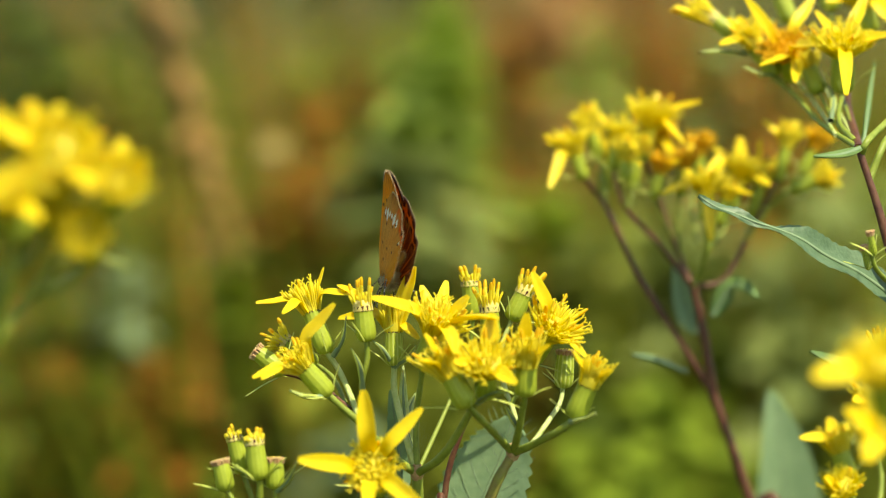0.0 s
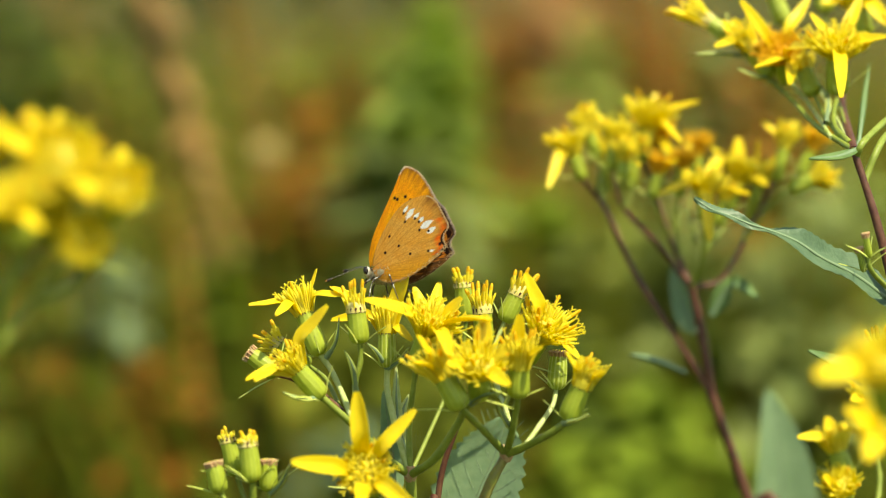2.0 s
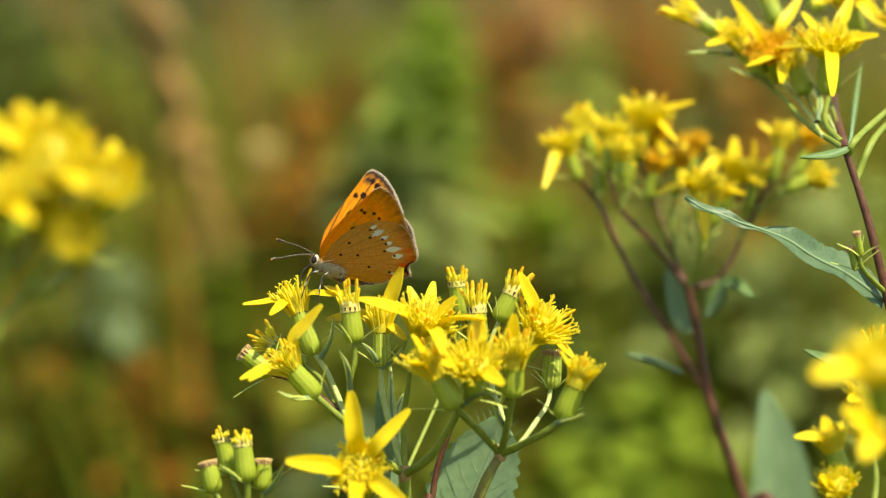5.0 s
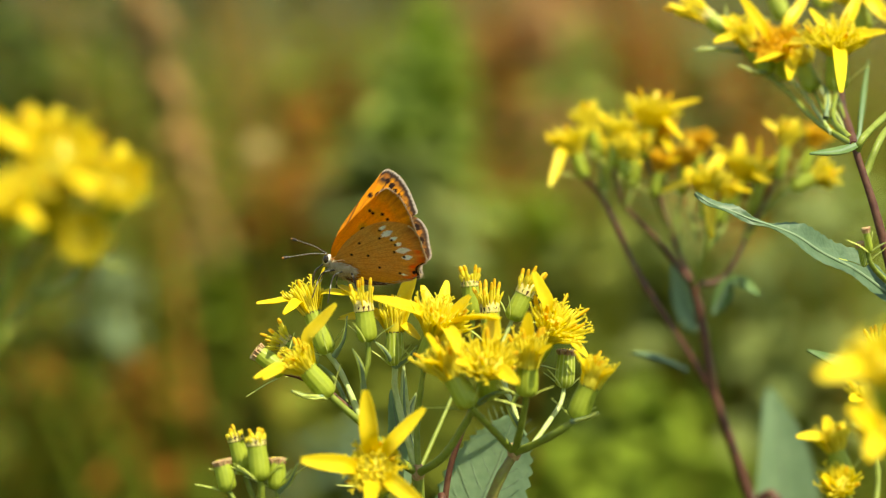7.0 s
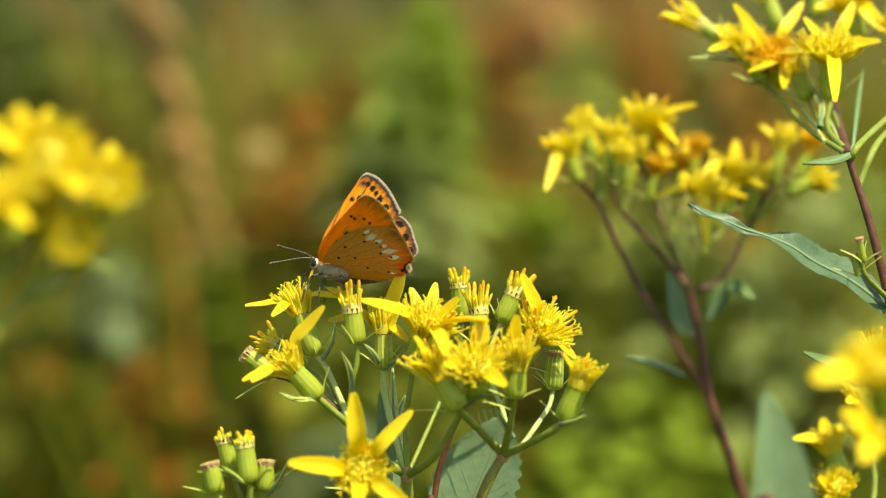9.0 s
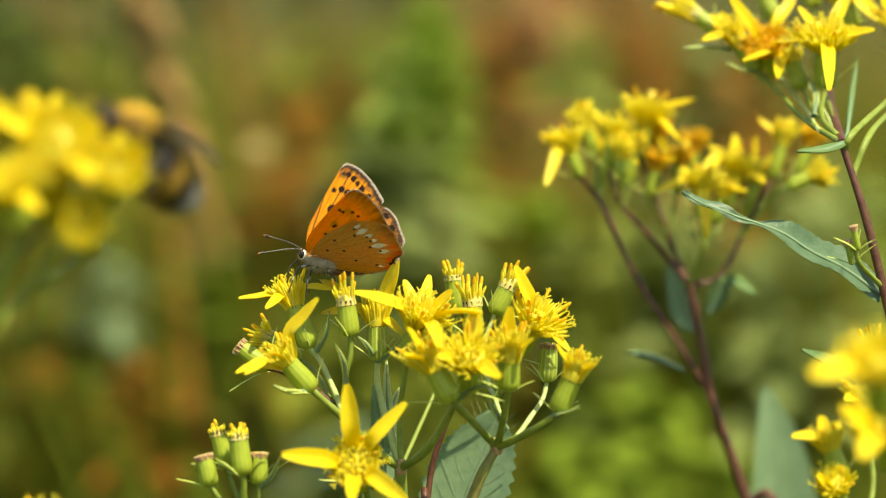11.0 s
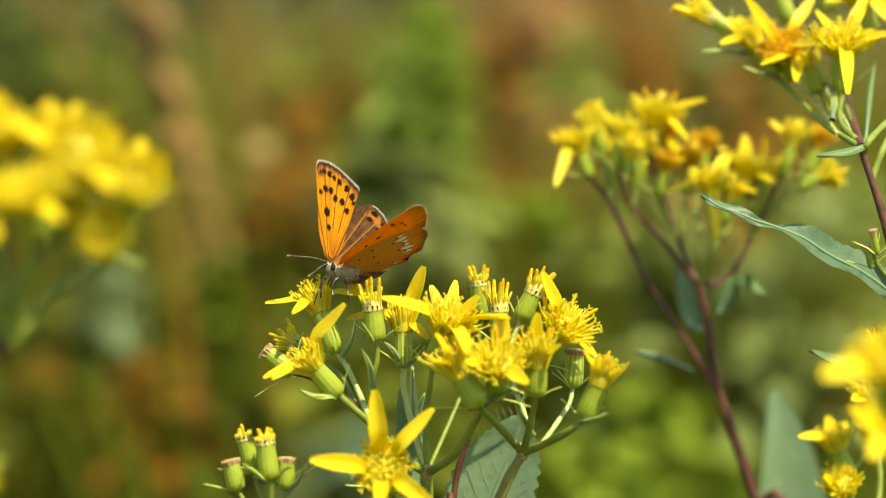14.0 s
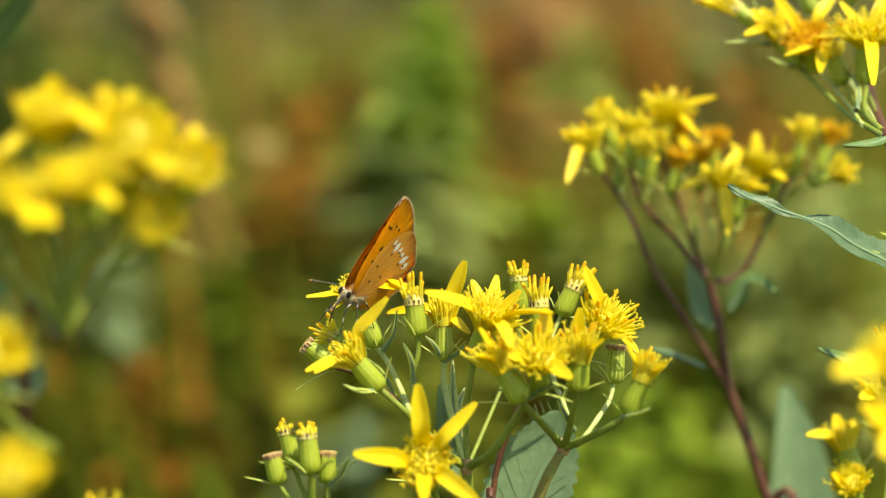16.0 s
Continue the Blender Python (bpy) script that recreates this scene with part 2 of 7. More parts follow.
        line = spline([s, s + d * min(0.0022, ln * 0.2) + (tip - s) * 0.22, s + (tip - s) * 0.6 + d * ln * 0.10, tip], 4)
        nrm = (d * 0.6 + Vector((0.12, -0.6, 0.25)) - rad * 0.2 + a * RND.uniform(-0.25, 0.25) + b * RND.uniform(-0.25, 0.25)).normalized()
        blade(g, line, lambda t: wd * (0.40 + 0.60 * min(1, t * 2.6)) * (1 - 0.72 * max(0, (t - 0.45) / 0.55) ** 2.4), nrm, RND.uniform(0.25, 0.6), 0.00010, 8, 0, 0, None, 0.0003, 0.00009)
        part("ray_floret", g, petal, cup)
    return cup


def leaf(plant_ob, pts, width, normal, m=None, teeth=0.06, cup=0.25, name="leaf", steps=10, label=""):
    """A toothed lance-shaped leaf with a sunk midrib, from its base to its tip."""
    g = Geo()
    line = spline(pts, steps)
    nrm = Vector(normal).normalized()
    w = width / 2000
    prof = lambda t: w * (0.10 + math.sin(math.pi * min(1, t * 0.97 + 0.03) ** 0.8) ** 0.85) * (1 if t < 0.98 else 0.4)
    blade(g, line, prof, nrm, cup, 0.00018, 8, 0, teeth)
    ob = part(name, g, m or leaf_blue, plant_ob, label)
    g = Geo()
    off = [p + nrm * 0.0001 for p in line]
    tube(g, off, lambda t: 0.00045 * (1 - 0.8 * t), 6, 0)
    k = len(line)
    for i in range(3, k - 3, 3):
        dd = (line[i + 1] - line[i]).normalized()
        s = dd.cross(nrm).normalized()
        for sg in (1, -1):
            e = prof(i / (k - 1)) * 0.8
            q = [off[i], off[i] + s * sg * e * 0.5 + dd * e * 0.45 + nrm * cup * e * 0.28, off[i] + s * sg * e + dd * e * 1.1 + nrm * cup * e * 0.9]
            tube(g, spline(q, 3), lambda t: 0.00010 * (1 - 0.6 * t), 4, 0)
    part("vein", g, vein, ob)
    return ob


def wavy_leaf(plant_ob, pts, uppers, lowers, normal, m, label):
    """A long serrated leaf that twists and waves, with a pale midrib; half widths above and below the rib, in millimetres, from base to tip."""
    line = spline(pts, 14)
    n = len(line)
    nrm = Vector(normal).normalized()
    half = lambda ws, t: float(np.interp(t * (len(ws) - 1), range(len(ws)), ws)) / 1000
    g = Geo()
    for side in (1, -1):
        rows = []
        for i, p in enumerate(line):
            t = i / (n - 1)
            d = (line[min(i + 1, n - 1)] - line[max(i - 1, 0)]).normalized()
            s = nrm.cross(d).normalized()
            up = d.cross(s).normalized()
            s = -s if s.z < 0 else s
            row = []
            for k in range(-5, 6):
                f = k / 5
                w = half(uppers if f > 0 else lowers, t)
                if abs(k) == 5:
                    w *= 1 + (0.075, 0.02, -0.03, 0.0)[i % 4] + 0.05 * noise.noise(Vector((i * 0.7, k, 0)))
                lift = 0.22 * w * f * f + 0.00035 * math.sin(t * 19 + f * 1.4) * abs(f) + 0.00012 * noise.noise(Vector((t * 22, f * 3, 2)))
                row.append(p + s * f * w + up * (lift + side * 0.00009 * (abs(k) < 5)))
            rows.append(row if side > 0 else row[::-1])
        g.grid(rows)
    ob = part("leaf", g, m, plant_ob, label)
    g = Geo()
    tube(g, [p + nrm * 0.00012 for p in line], lambda t: 0.00034 * (1 - 0.75 * t), 6)
    part("vein", g, vein, ob)
    return ob


def plant(x, y, label):
    ob = new("ragwort_plant")
    ob.location = (x, y, 0)
    return tagged(ob, label, "wildflower", "ragwort plants in the meadow")


# ---- ground and the meadow behind ----
soil = mat("soil", (0.09, 0.07, 0.02), (0.06, 0.08, 0.012), 9, 0.95, 0, 0.3)
grass_green = mat("grass_green", (0.125, 0.175, 0.013), (0.205, 0.24, 0.022), 30, 0.6, 0.3, 0, island=0.5, gloss=0.15)
fresh_green = mat("fresh_grass_green", (0.25, 0.34, 0.038), (0.32, 0.42, 0.05), 30, 0.6, 0.45, 0, island=0.25, gloss=0.15)
tall_green = mat("tall_grass_green", (0.150, 0.175, 0.016), (0.205, 0.22, 0.022), 30, 0.6, 0.4, 0, island=0.3, gloss=0.15)
grass_straw = mat("grass_straw", (0.32, 0.22, 0.06), (0.24, 0.16, 0.035), 30, 0.6, 0.25, 0, island=0.45, gloss=0.15)
grass_rust = mat("grass_rust", (0.34, 0.135, 0.02), (0.24, 0.10, 0.015), 30, 0.6, 0.2, 0, island=0.4, gloss=0.15)
herb_green = mat("herb_green", (0.165, 0.200, 0.024), (0.22, 0.24, 0.032), 60, 0.7, 0.35, 0.2, island=0.2, gloss=0.15)
# deep shade among the background plants is put into this darkened green
herb_shaded = mat("herb_shaded_green", (0.060, 0.098, 0.014), (0.088, 0.125, 0.018), 60, 0.7, 0.35, 0.2, island=0.2, gloss=0.15)
stalk_orange = mat("stalk_orange", (0.468, 0.270, 0.090), (0.378, 0.190, 0.060), 60, 0.6, 0.2, 0.2, island=0.3)
herb_bright = mat("herb_bright_green", (0.33, 0.43, 0.085), (0.26, 0.35, 0.065), 60, 0.6, 0.35, 0.2, island=0.3, gloss=0.15)
herb_blue = mat("herb_blue_green", (0.19, 0.27, 0.16), (0.15, 0.22, 0.11), 60, 0.6, 0.2, 0.2, island=0.2, gloss=0.15)
herb_grey = mat("herb_grey_green", (0.27, 0.32, 0.10), (0.21, 0.26, 0.075), 60, 0.6, 0.25, 0.2, island=0.3, gloss=0.15)
herb_lime = mat("herb_lime_green", (0.357, 0.460, 0.053), (0.273, 0.380, 0.045), 60, 0.6, 0.35, 0.2, island=0.3, gloss=0.15)
herb_fresh = mat("herb_fresh_green", (0.22, 0.32, 0.034), (0.29, 0.385, 0.045), 60, 0.6, 0.35, 0.2, island=0.3, gloss=0.15)
herb_pale = mat("herb_pale_green", (0.39, 0.43, 0.10), (0.31, 0.36, 0.07), 60, 0.6, 0.35, 0.2, island=0.3, gloss=0.15)
wood_far = mat("far_bushes", (0.09, 0.13, 0.015), (0.15, 0.17, 0.025), 2, 0.8, 0.2, 0, island=0.5)

g = Geo()
N = 60
ext = [(-1) ** (i < N / 2) * (abs(2 * i / N - 1) ** 3) * 400 for i in range(N + 1)]
g.grid([[(x, y, 0.012 * noise.noise(Vector((x * 1.3, y * 1.3, 0))) - 0.012 + (0.02 * max(0, abs(y) - 8) * 0.2)) for x in ext] for y in ext])
tagged(part("ground", g, soil, None), "dry brown meadow soil under the grass", "ground", kind="structure")


def grass(name, count, m, seed, h0, h1, w, label, lean=0.3, area=None):
    """Blades all over the meadow round the camera, shorter where the flowers stand."""
    g = Geo()
    rn = random.Random(seed)
    for _ in range(count):
        x, y = rn.gauss(0, 1.5), rn.uniform(-2.5, 7.0)
        h = rn.uniform(h0, h1)
        if area:
            x, y = rn.gauss((area[0] + area[1]) / 2, (area[1] - area[0]) / 2.2), area[2] + abs(rn.gauss(0, (area[3] - area[2]) * 0.8)) - 0.12 * rn.random() ** 2
        if y < 0.95:
            h = min(h, rn.uniform(0.12, 0.45))
        if math.hypot(x, y) < 0.2:
            h = min(h, 0.15)
        an, k = rn.uniform(0, 6.28), rn.uniform(0.05, lean)
        o = Vector((math.cos(an), math.sin(an), 0)) * h * k
        p = Vector((x, y, -0.01))
        line = spline([p, p + o * 0.25 + Vector((0, 0, h * 0.6)), p + o + Vector((0, 0, h))], 2)
        ww = w * rn.uniform(0.6, 1.4)
        f = frame_of((math.cos(an + 1.2), math.sin(an + 1.2), 0))
        blade(g, line, lambda t: ww * (1 - 0.85 * t), f[1], 0.1, 0.0002, 1)
    return tagged(part(name, g, m, None), label, "grass", kind="stuff")


grass("meadow_grass", 15000, grass_green, 1, 0.25, 0.62, 0.004, "green meadow grass standing all round the flowers")
grass("dry_grass", 4200, grass_straw, 2, 0.40, 0.85, 0.003, "straw coloured dry grass stalks in the meadow")
grass("rust_grass", 2200, grass_rust, 3, 0.30, 0.70, 0.004, "rust brown withered grass in the meadow")

grass("tall_grass", 12500, tall_green, 6, 0.50, 0.74, 0.003, "fine green grass in front of the herbs", 0.25, (-0.6, 0.6, 1.0, 2.2))
grass("tall_dry_grass", 2300, grass_rust, 7, 0.45, 0.72, 0.003, "rust brown dry grass among the herbs", 0.25, (-0.6, 0.15, 1.0, 2.0))

grass("fresh_grass", 5200, fresh_green, 8, 0.42, 0.66, 0.0035, "fresh green grass beside the flowers", 0.3, (0.03, 0.5, 0.95, 1.7))


def bushes(name, y0, y1, count, h0, h1, label, seed):
    g = Geo()
    rn = random.Random(seed)
    for _ in range(count):
        y = rn.uniform(y0, y1)
        p = Vector((rn.uniform(-9, 9), y, rn.uniform(h0, h1) * rn.random() ** 0.5))
        d = Vector((rn.gauss(0, 1), rn.gauss(0, 1), rn.gauss(0, 0.7))).normalized()
        ln = rn.uniform(0.10, 0.25)
        blade(g, [p, p + d * ln * 0.5, p + d * ln], lambda t: ln * (0.3 if abs(t - 0.5) < 0.1 else 0.03), frame_of(d)[1], 0.2, 0.001, 2)
    return tagged(part(name, g, wood_far, None), label, "bushes", kind="stuff")


bushes("far_bushes", 7.2, 9.5, 12000, 0.6, 1.9, "dark green bushes far behind the meadow", 5)


def herb(top, m, n, leaf_len, spread, depth_len, label, lean=(0.0, 0.0), seed=1, name="meadow_herb", wide=0.22):
    """A leafy meadow herb: a stem from the soil to its top, with leaves all along its upper part."""
    rn = random.Random(seed)
    top = Vector(top)
    foot = Vector((top.x + lean[0], top.y + lean[1], 0))
    ob = new(name)
    ob.location = foot
    tagged(ob, label, "herb", "leafy herbs in the meadow")
    g = Geo()
    line = spline([foot, foot.lerp(top, 0.5) + Vector((0.01, 0, 0)), top], 8)
    tube(g, line, lambda t: 0.004 - 0.0028 * t, 7)
    part("stem", g, m, ob)
    for k in range(n):
        q = rn.random()
        p = top.lerp(foot, min(1, depth_len * q / max(0.05, top.z)))
        w = k * 2.4 + rn.random()
        d = Vector((math.cos(w), math.sin(w), rn.uniform(-0.2, 0.9)))
        d.normalize()
        ln = leaf_len * rn.uniform(0.7, 1.2) * (0.55 + 0.45 * min(1, q * 2.5))
        s = p + d * 0.002
        e = p + d * (spread * (0.4 + 0.6 * q) * rn.uniform(0.6, 1.1)) 
        lw = ln * wide
        g = Geo()
        blade(g, spline([s, s.lerp(e, 0.5) + Vector((0, 0, 0.004)), e, e + d * ln * 0.5 - Vector((0, 0, ln * 0.15))], 3),
              lambda t: lw * (0.06 + math.sin(math.pi * t ** 1.3) ** 0.8), Vector((d.x * -0.3, d.y * -0.3, 1)), 0.2, 0.0004, 3)
        part("leaf", g, m, ob)
    return ob


def stalks(pts, count, wid, m, label, seed, name="dead_stalk", ragged=1.0):
    """A leaning bundle of withered stalks, with ragged dry leaves hanging on it."""
    rn = random.Random(seed)
    base = Vector(pts[0])
    ob = new(name)
    ob.location = base
    tagged(ob, label, "dead stalk", "withered stalks in the meadow")
    for k in range(count):
        off = Vector((rn.gauss(0, wid), rn.gauss(0, wid), 0))
        g = Geo()
        line = spline([Vector(p) + off * (1 + 0.4 * i) for i, p in enumerate(pts)], 6)
        tube(g, line, lambda t: 0.0032 * (1 - 0.5 * t), 6)
        part("stalk", g, m, ob)
        for j in range(2, len(line) - 1):
            g = Geo()
            d = Vector((rn.gauss(0, 1), rn.gauss(0, 0.6), rn.gauss(-0.5, 1.2))).normalized()
            blade(g, [line[j], line[j] + d * 0.02 * ragged, line[j] + d * 0.045 * ragged - Vector((0, 0, 0.01))], lambda t: 0.0045 * (1 - 0.9 * t) + 0.0003, frame_of(d)[1], 0.2, 0.0002, 2)
            part("dry_leaf", g, m, ob)
    return ob


herb((-0.0016, 1.1547, 0.7679), herb_bright, 90, 0.04, 0.016, 0.08, "bright green leafy herb among the grass", seed=11)
herb((-0.0105, 1.1985, 0.7143), herb_bright, 50, 0.045, 0.025, 0.08, "grey-green leafy herb among the grass", seed=12)
herb((0.0558, 1.2932, 0.6651), herb_bright, 10, 0.05, 0.02, 0.05, "bright green leafy herb among the grass", seed=13)
herb((0.1117, 1.8044, 0.7257), herb_bright, 26, 0.05, 0.03, 0.10, "bright green leafy herb among the grass", seed=14)
herb((-0.1108, 2.2066, 0.7190), herb_green, 60, 0.08, 0.05, 0.3, "dark green leafy herb among the grass", seed=15)
herb((-0.0918, 1.2911, 0.6477), herb_green, 110, 0.07, 0.07, 0.22, "dark green leafy herb among the grass", seed=16)
herb((-0.1744, 1.3892, 0.6266), herb_shaded, 110, 0.07, 0.07, 0.22, "dark green leafy herb among the grass", seed=17)
herb((-0.2117, 1.2861, 0.6070), herb_shaded, 110, 0.07, 0.07, 0.22, "dark green leafy herb among the grass", seed=18)
herb((-0.0443, 1.1865, 0.6165), herb_green, 110, 0.07, 0.07, 0.22, "dark green leafy herb among the grass", seed=19)
herb((0.1672, 1.0909, 0.6588), herb_grey, 36, 0.06, 0.05, 0.15, "grey-green leafy herb among the grass", seed=22)
herb((0.1741, 1.5045, 0.7448), herb_grey, 36, 0.06, 0.05, 0.2, "grey-green leafy herb among the grass", seed=23)
herb((0.1772, 1.2861, 0.6070), herb_green, 50, 0.07, 0.05, 0.25, "dark green leafy herb among the grass", seed=24)
herb((0.1336, 1.4905, 0.6309), herb_green, 50, 0.07, 0.05, 0.25, "dark green leafy herb among the grass", seed=25)
herb((0.0365, 1.3835, 0.5797), herb_green, 50, 0.07, 0.05, 0.25, "dark green leafy herb among the grass", seed=26)
herb((-0.1432, 1.0909, 0.6588), herb_blue, 7, 0.03, 0.012, 0.03, "grey-green leafy herb among the grass", seed=27)
herb((-0.0855, 1.2471, 0.6996), herb_grey, 5, 0.02, 0.008, 0.03, "slender grey-green herb among the grass", seed=28)
stalks([(-0.3434, 2.1559, 0.3065), (-0.3434, 2.1849, 0.5422), (-0.3582, 2.2042, 0.6994), (-0.3681, 2.2174, 0.8074)], 3, 0.02, grass_straw, "pale straw stalks standing in the meadow", 32)
stalks([(0.1020, 2.0579, 0.3289), (0.0831, 2.0856, 0.5539), (0.0702, 2.0038, 0.7085), (0.0747, 2.0158, 0.8067)], 12, 0.02, stalk_orange, "pale straw stalks standing in the meadow", 33)
stalks([(0.2120, 1.8619, 0.3738), (0.1778, 1.8869, 0.5774), (0.1564, 1.9036, 0.7131), (0.1308, 1.9151, 0.8064)], 6, 0.016, grass_rust, "withered orange-brown stalk leaning in the meadow", 34)
herb((-0.0587, 1.4954, 0.6711), grass_rust, 70, 0.05, 0.06, 0.14, "rust brown withered herb", seed=35, name="withered_herb")
herb((-0.1123, 1.2896, 0.6361), grass_rust, 16, 0.04, 0.03, 0.06, "rust brown withered herb", seed=36, name="withered_herb")
herb((-0.1414, 1.1839, 0.5951), grass_rust, 26, 0.045, 0.045, 0.06, "rust brown withered herb", seed=37, name="withered_herb")
herb((-0.1900, 1.1865, 0.6165), grass_rust, 24, 0.045, 0.05, 0.06, "rust brown withered herb", seed=38, name="withered_herb")
herb((-0.0923, 1.3378, 0.6177), grass_rust, 12, 0.04, 0.03, 0.06, "rust brown withered herb", seed=39, name="withered_herb")
herb((-0.1640, 1.1364, 0.6190), herb_shaded, 110, 0.06, 0.07, 0.18, "dark green leafy herb among the grass", seed=51)
herb((-0.1225, 1.1885, 0.6326), herb_green, 110, 0.06, 0.07, 0.18, "dark green leafy herb among the grass", seed=52)
herb((-0.1890, 1.0840, 0.6023), herb_shaded, 110, 0.06, 0.07, 0.15, "dark green leafy herb among the grass", seed=53)
herb((-0.0683, 1.1333, 0.5934), herb_shaded, 110, 0.06, 0.07, 0.15, "dark green leafy herb among the grass", seed=54)
herb((-0.1197, 1.0834, 0.5974), herb_shaded, 90, 0.06, 0.06, 0.12, "dark green leafy herb among the grass", seed=55)
herb((0.0534, 1.0350, 0.6137), herb_green, 60, 0.05, 0.06, 0.12, "light green leafy herb among the grass", seed=56)
herb((0.2006, 2.0027, 0.6996), herb_shaded, 90, 0.08, 0.08, 0.2, "dark green leafy herb among the grass", seed=57)
herb((-0.2492, 1.9994, 0.6728), herb_shaded, 70, 0.08, 0.07, 0.2, "dark green leafy herb among the grass", seed=58)
herb((-0.0856, 1.7009, 0.7033), herb_green, 70, 0.07, 0.06, 0.2, "dark green leafy herb among the grass", seed=59)
herb((0.0214, 1.2404, 0.6452), herb_green, 20, 0.05, 0.04, 0.06, "grey-green leafy herb among the grass", seed=60)
herb((-0.2880, 1.9057, 0.7300), herb_green, 70, 0.08, 0.07, 0.2, "dark green leafy herb among the grass", seed=61)
herb((-0.2522, 2.1109, 0.7602), herb_shaded, 60, 0.08, 0.07, 0.2, "dark green leafy herb among the grass", seed=62)
herb((-0.1026, 1.4934, 0.6544), herb_green, 60, 0.06, 0.05, 0.15, "dark green leafy herb among the grass", seed=63)
herb((-0.0513, 2.0076, 0.7398), herb_green, 60, 0.07, 0.06, 0.25, "dark green leafy herb among the grass", seed=64)
stalks([(0.0444, 1.6753, 0.4945), (0.0367, 1.6939, 0.6463), (0.0252, 1.7051, 0.7374), (0.0061, 1.7149, 0.8171)], 3, 0.006, grass_straw, "pale straw stalks standing in the meadow", 71)
stalks([(0.1320, 1.7738, 0.4766), (0.1117, 1.7935, 0.6373), (0.0915, 1.8054, 0.7337), (0.0713, 1.8157, 0.8181)], 3, 0.006, stalk_orange, "withered orange-brown stalk leaning in the meadow", 72)
herb((0.0897, 1.5045, 0.7448), herb_bright, 30, 0.04, 0.03, 0.05, "bright green leafy herb among the grass", seed=73)
herb((0.1821, 1.6022, 0.7197), herb_shaded, 60, 0.06, 0.05, 0.12, "dark green leafy herb among the grass", seed=74)
herb((0.0439, 1.2431, 0.6675), herb_bright, 14, 0.04, 0.03, 0.05, "bright green leafy herb among the grass", seed=75)
herb((-0.2883, 1.7069, 0.7526), herb_shaded, 70, 0.07, 0.06, 0.2, "dark green leafy herb among the grass", seed=77)
herb((-0.2445, 1.8039, 0.7217), herb_green, 70, 0.07, 0.06, 0.2, "dark green leafy herb among the grass", seed=78)

herb((-0.0100, 1.0565, 0.7065), herb_grey, 40, 0.04, 0.03, 0.07, "grey-green leafy herb among the grass", seed=101)
herb((-0.0071, 1.0894, 0.7282), herb_bright, 26, 0.035, 0.02, 0.06, "bright green leafy herb among the grass", seed=103)

herb((-0.0418, 0.9992, 0.6501), herb_green, 36, 0.04, 0.045, 0.08, "dark green leafy herb among the grass", seed=110)
herb((-0.0268, 0.9871, 0.6337), herb_green, 36, 0.04, 0.045, 0.08, "dark green leafy herb among the grass", seed=111)
herb((0.0060, 1.0088, 0.6463), herb_green, 26, 0.04, 0.045, 0.08, "dark green leafy herb among the grass", seed=112)
herb((-0.0053, 0.9657, 0.6239), herb_green, 36, 0.04, 0.045, 0.08, "dark green leafy herb among the grass", seed=113)
herb((-0.0499, 0.9737, 0.6066), herb_green, 30, 0.04, 0.045, 0.08, "dark green leafy herb among the grass", seed=114)
herb((0.0408, 1.0190, 0.6471), herb_shaded, 26, 0.04, 0.045, 0.08, "dark green leafy herb among the grass", seed=115)
herb((0.0922, 1.1151, 0.6913), herb_grey, 24, 0.04, 0.045, 0.08, "grey-green leafy herb among the grass", seed=116)
herb((0.1156, 1.0720, 0.6686), herb_grey, 26, 0.04, 0.045, 0.08, "grey-green leafy herb among the grass", seed=117)
herb((0.1469, 1.0513, 0.6640), herb_grey, 26, 0.04, 0.045, 0.08, "grey-green leafy herb among the grass", seed=118)
herb((0.1804, 1.1151, 0.6913), herb_grey, 20, 0.04, 0.045, 0.08, "grey-green leafy herb among the grass", seed=119)
herb((-0.0289, 0.9434, 0.6061), herb_blue, 30, 0.04, 0.045, 0.08, "bluish green leafy herb among the grass", seed=121)
herb((0.0168, 0.9641, 0.6108), herb_green, 30, 0.04, 0.045, 0.08, "dark green leafy herb among the grass", seed=122)

herb((0.1658, 1.3500, 0.7171), grass_rust, 40, 0.045, 0.05, 0.10, "rust brown withered herb", seed=131, name="withered_herb")
herb((0.1268, 1.2438, 0.6731), grass_rust, 26, 0.04, 0.045, 0.08, "rust brown withered herb", seed=132, name="withered_herb")
herb((-0.0630, 1.2455, 0.6870), grass_rust, 30, 0.04, 0.045, 0.08, "rust brown withered herb", seed=133, name="withered_herb")
herb((0.0281, 1.2943, 0.6738), grass_rust, 26, 0.04, 0.045, 0.10, "rust brown withered herb", seed=134, name="withered_herb")


def seed_head(at, size, label):
    """A pale ball that stands in for a blurred highlight, on an added thin stalk."""
    at = Vector(at)
    ob = new("seed_head")
    ob.location = (at.x, at.y, 0)
    tagged(ob, label, "seed head", "pale seed heads in the meadow")
    g = Geo()
    rows = [[at + Vector((math.sin(a) * math.cos(w), math.sin(a) * math.sin(w), math.cos(a))) * size * (1 + 0.12 * noise.noise(Vector((a * 3, w * 3, 1)))) for w in [k * math.pi / 8 for k in range(16)]] for a in [j * math.pi / 10 for j in range(11)]]
    g.grid(rows, True)
    part("tuft", g, bokeh_tan, ob)
    g = Geo()
    tube(g, spline([Vector((at.x, at.y, 0)), Vector((at.x + 0.01, at.y, at.z * 0.5)), at], 8), 0.0012, 6)
    part("stalk", g, grass_straw, ob)
    return ob


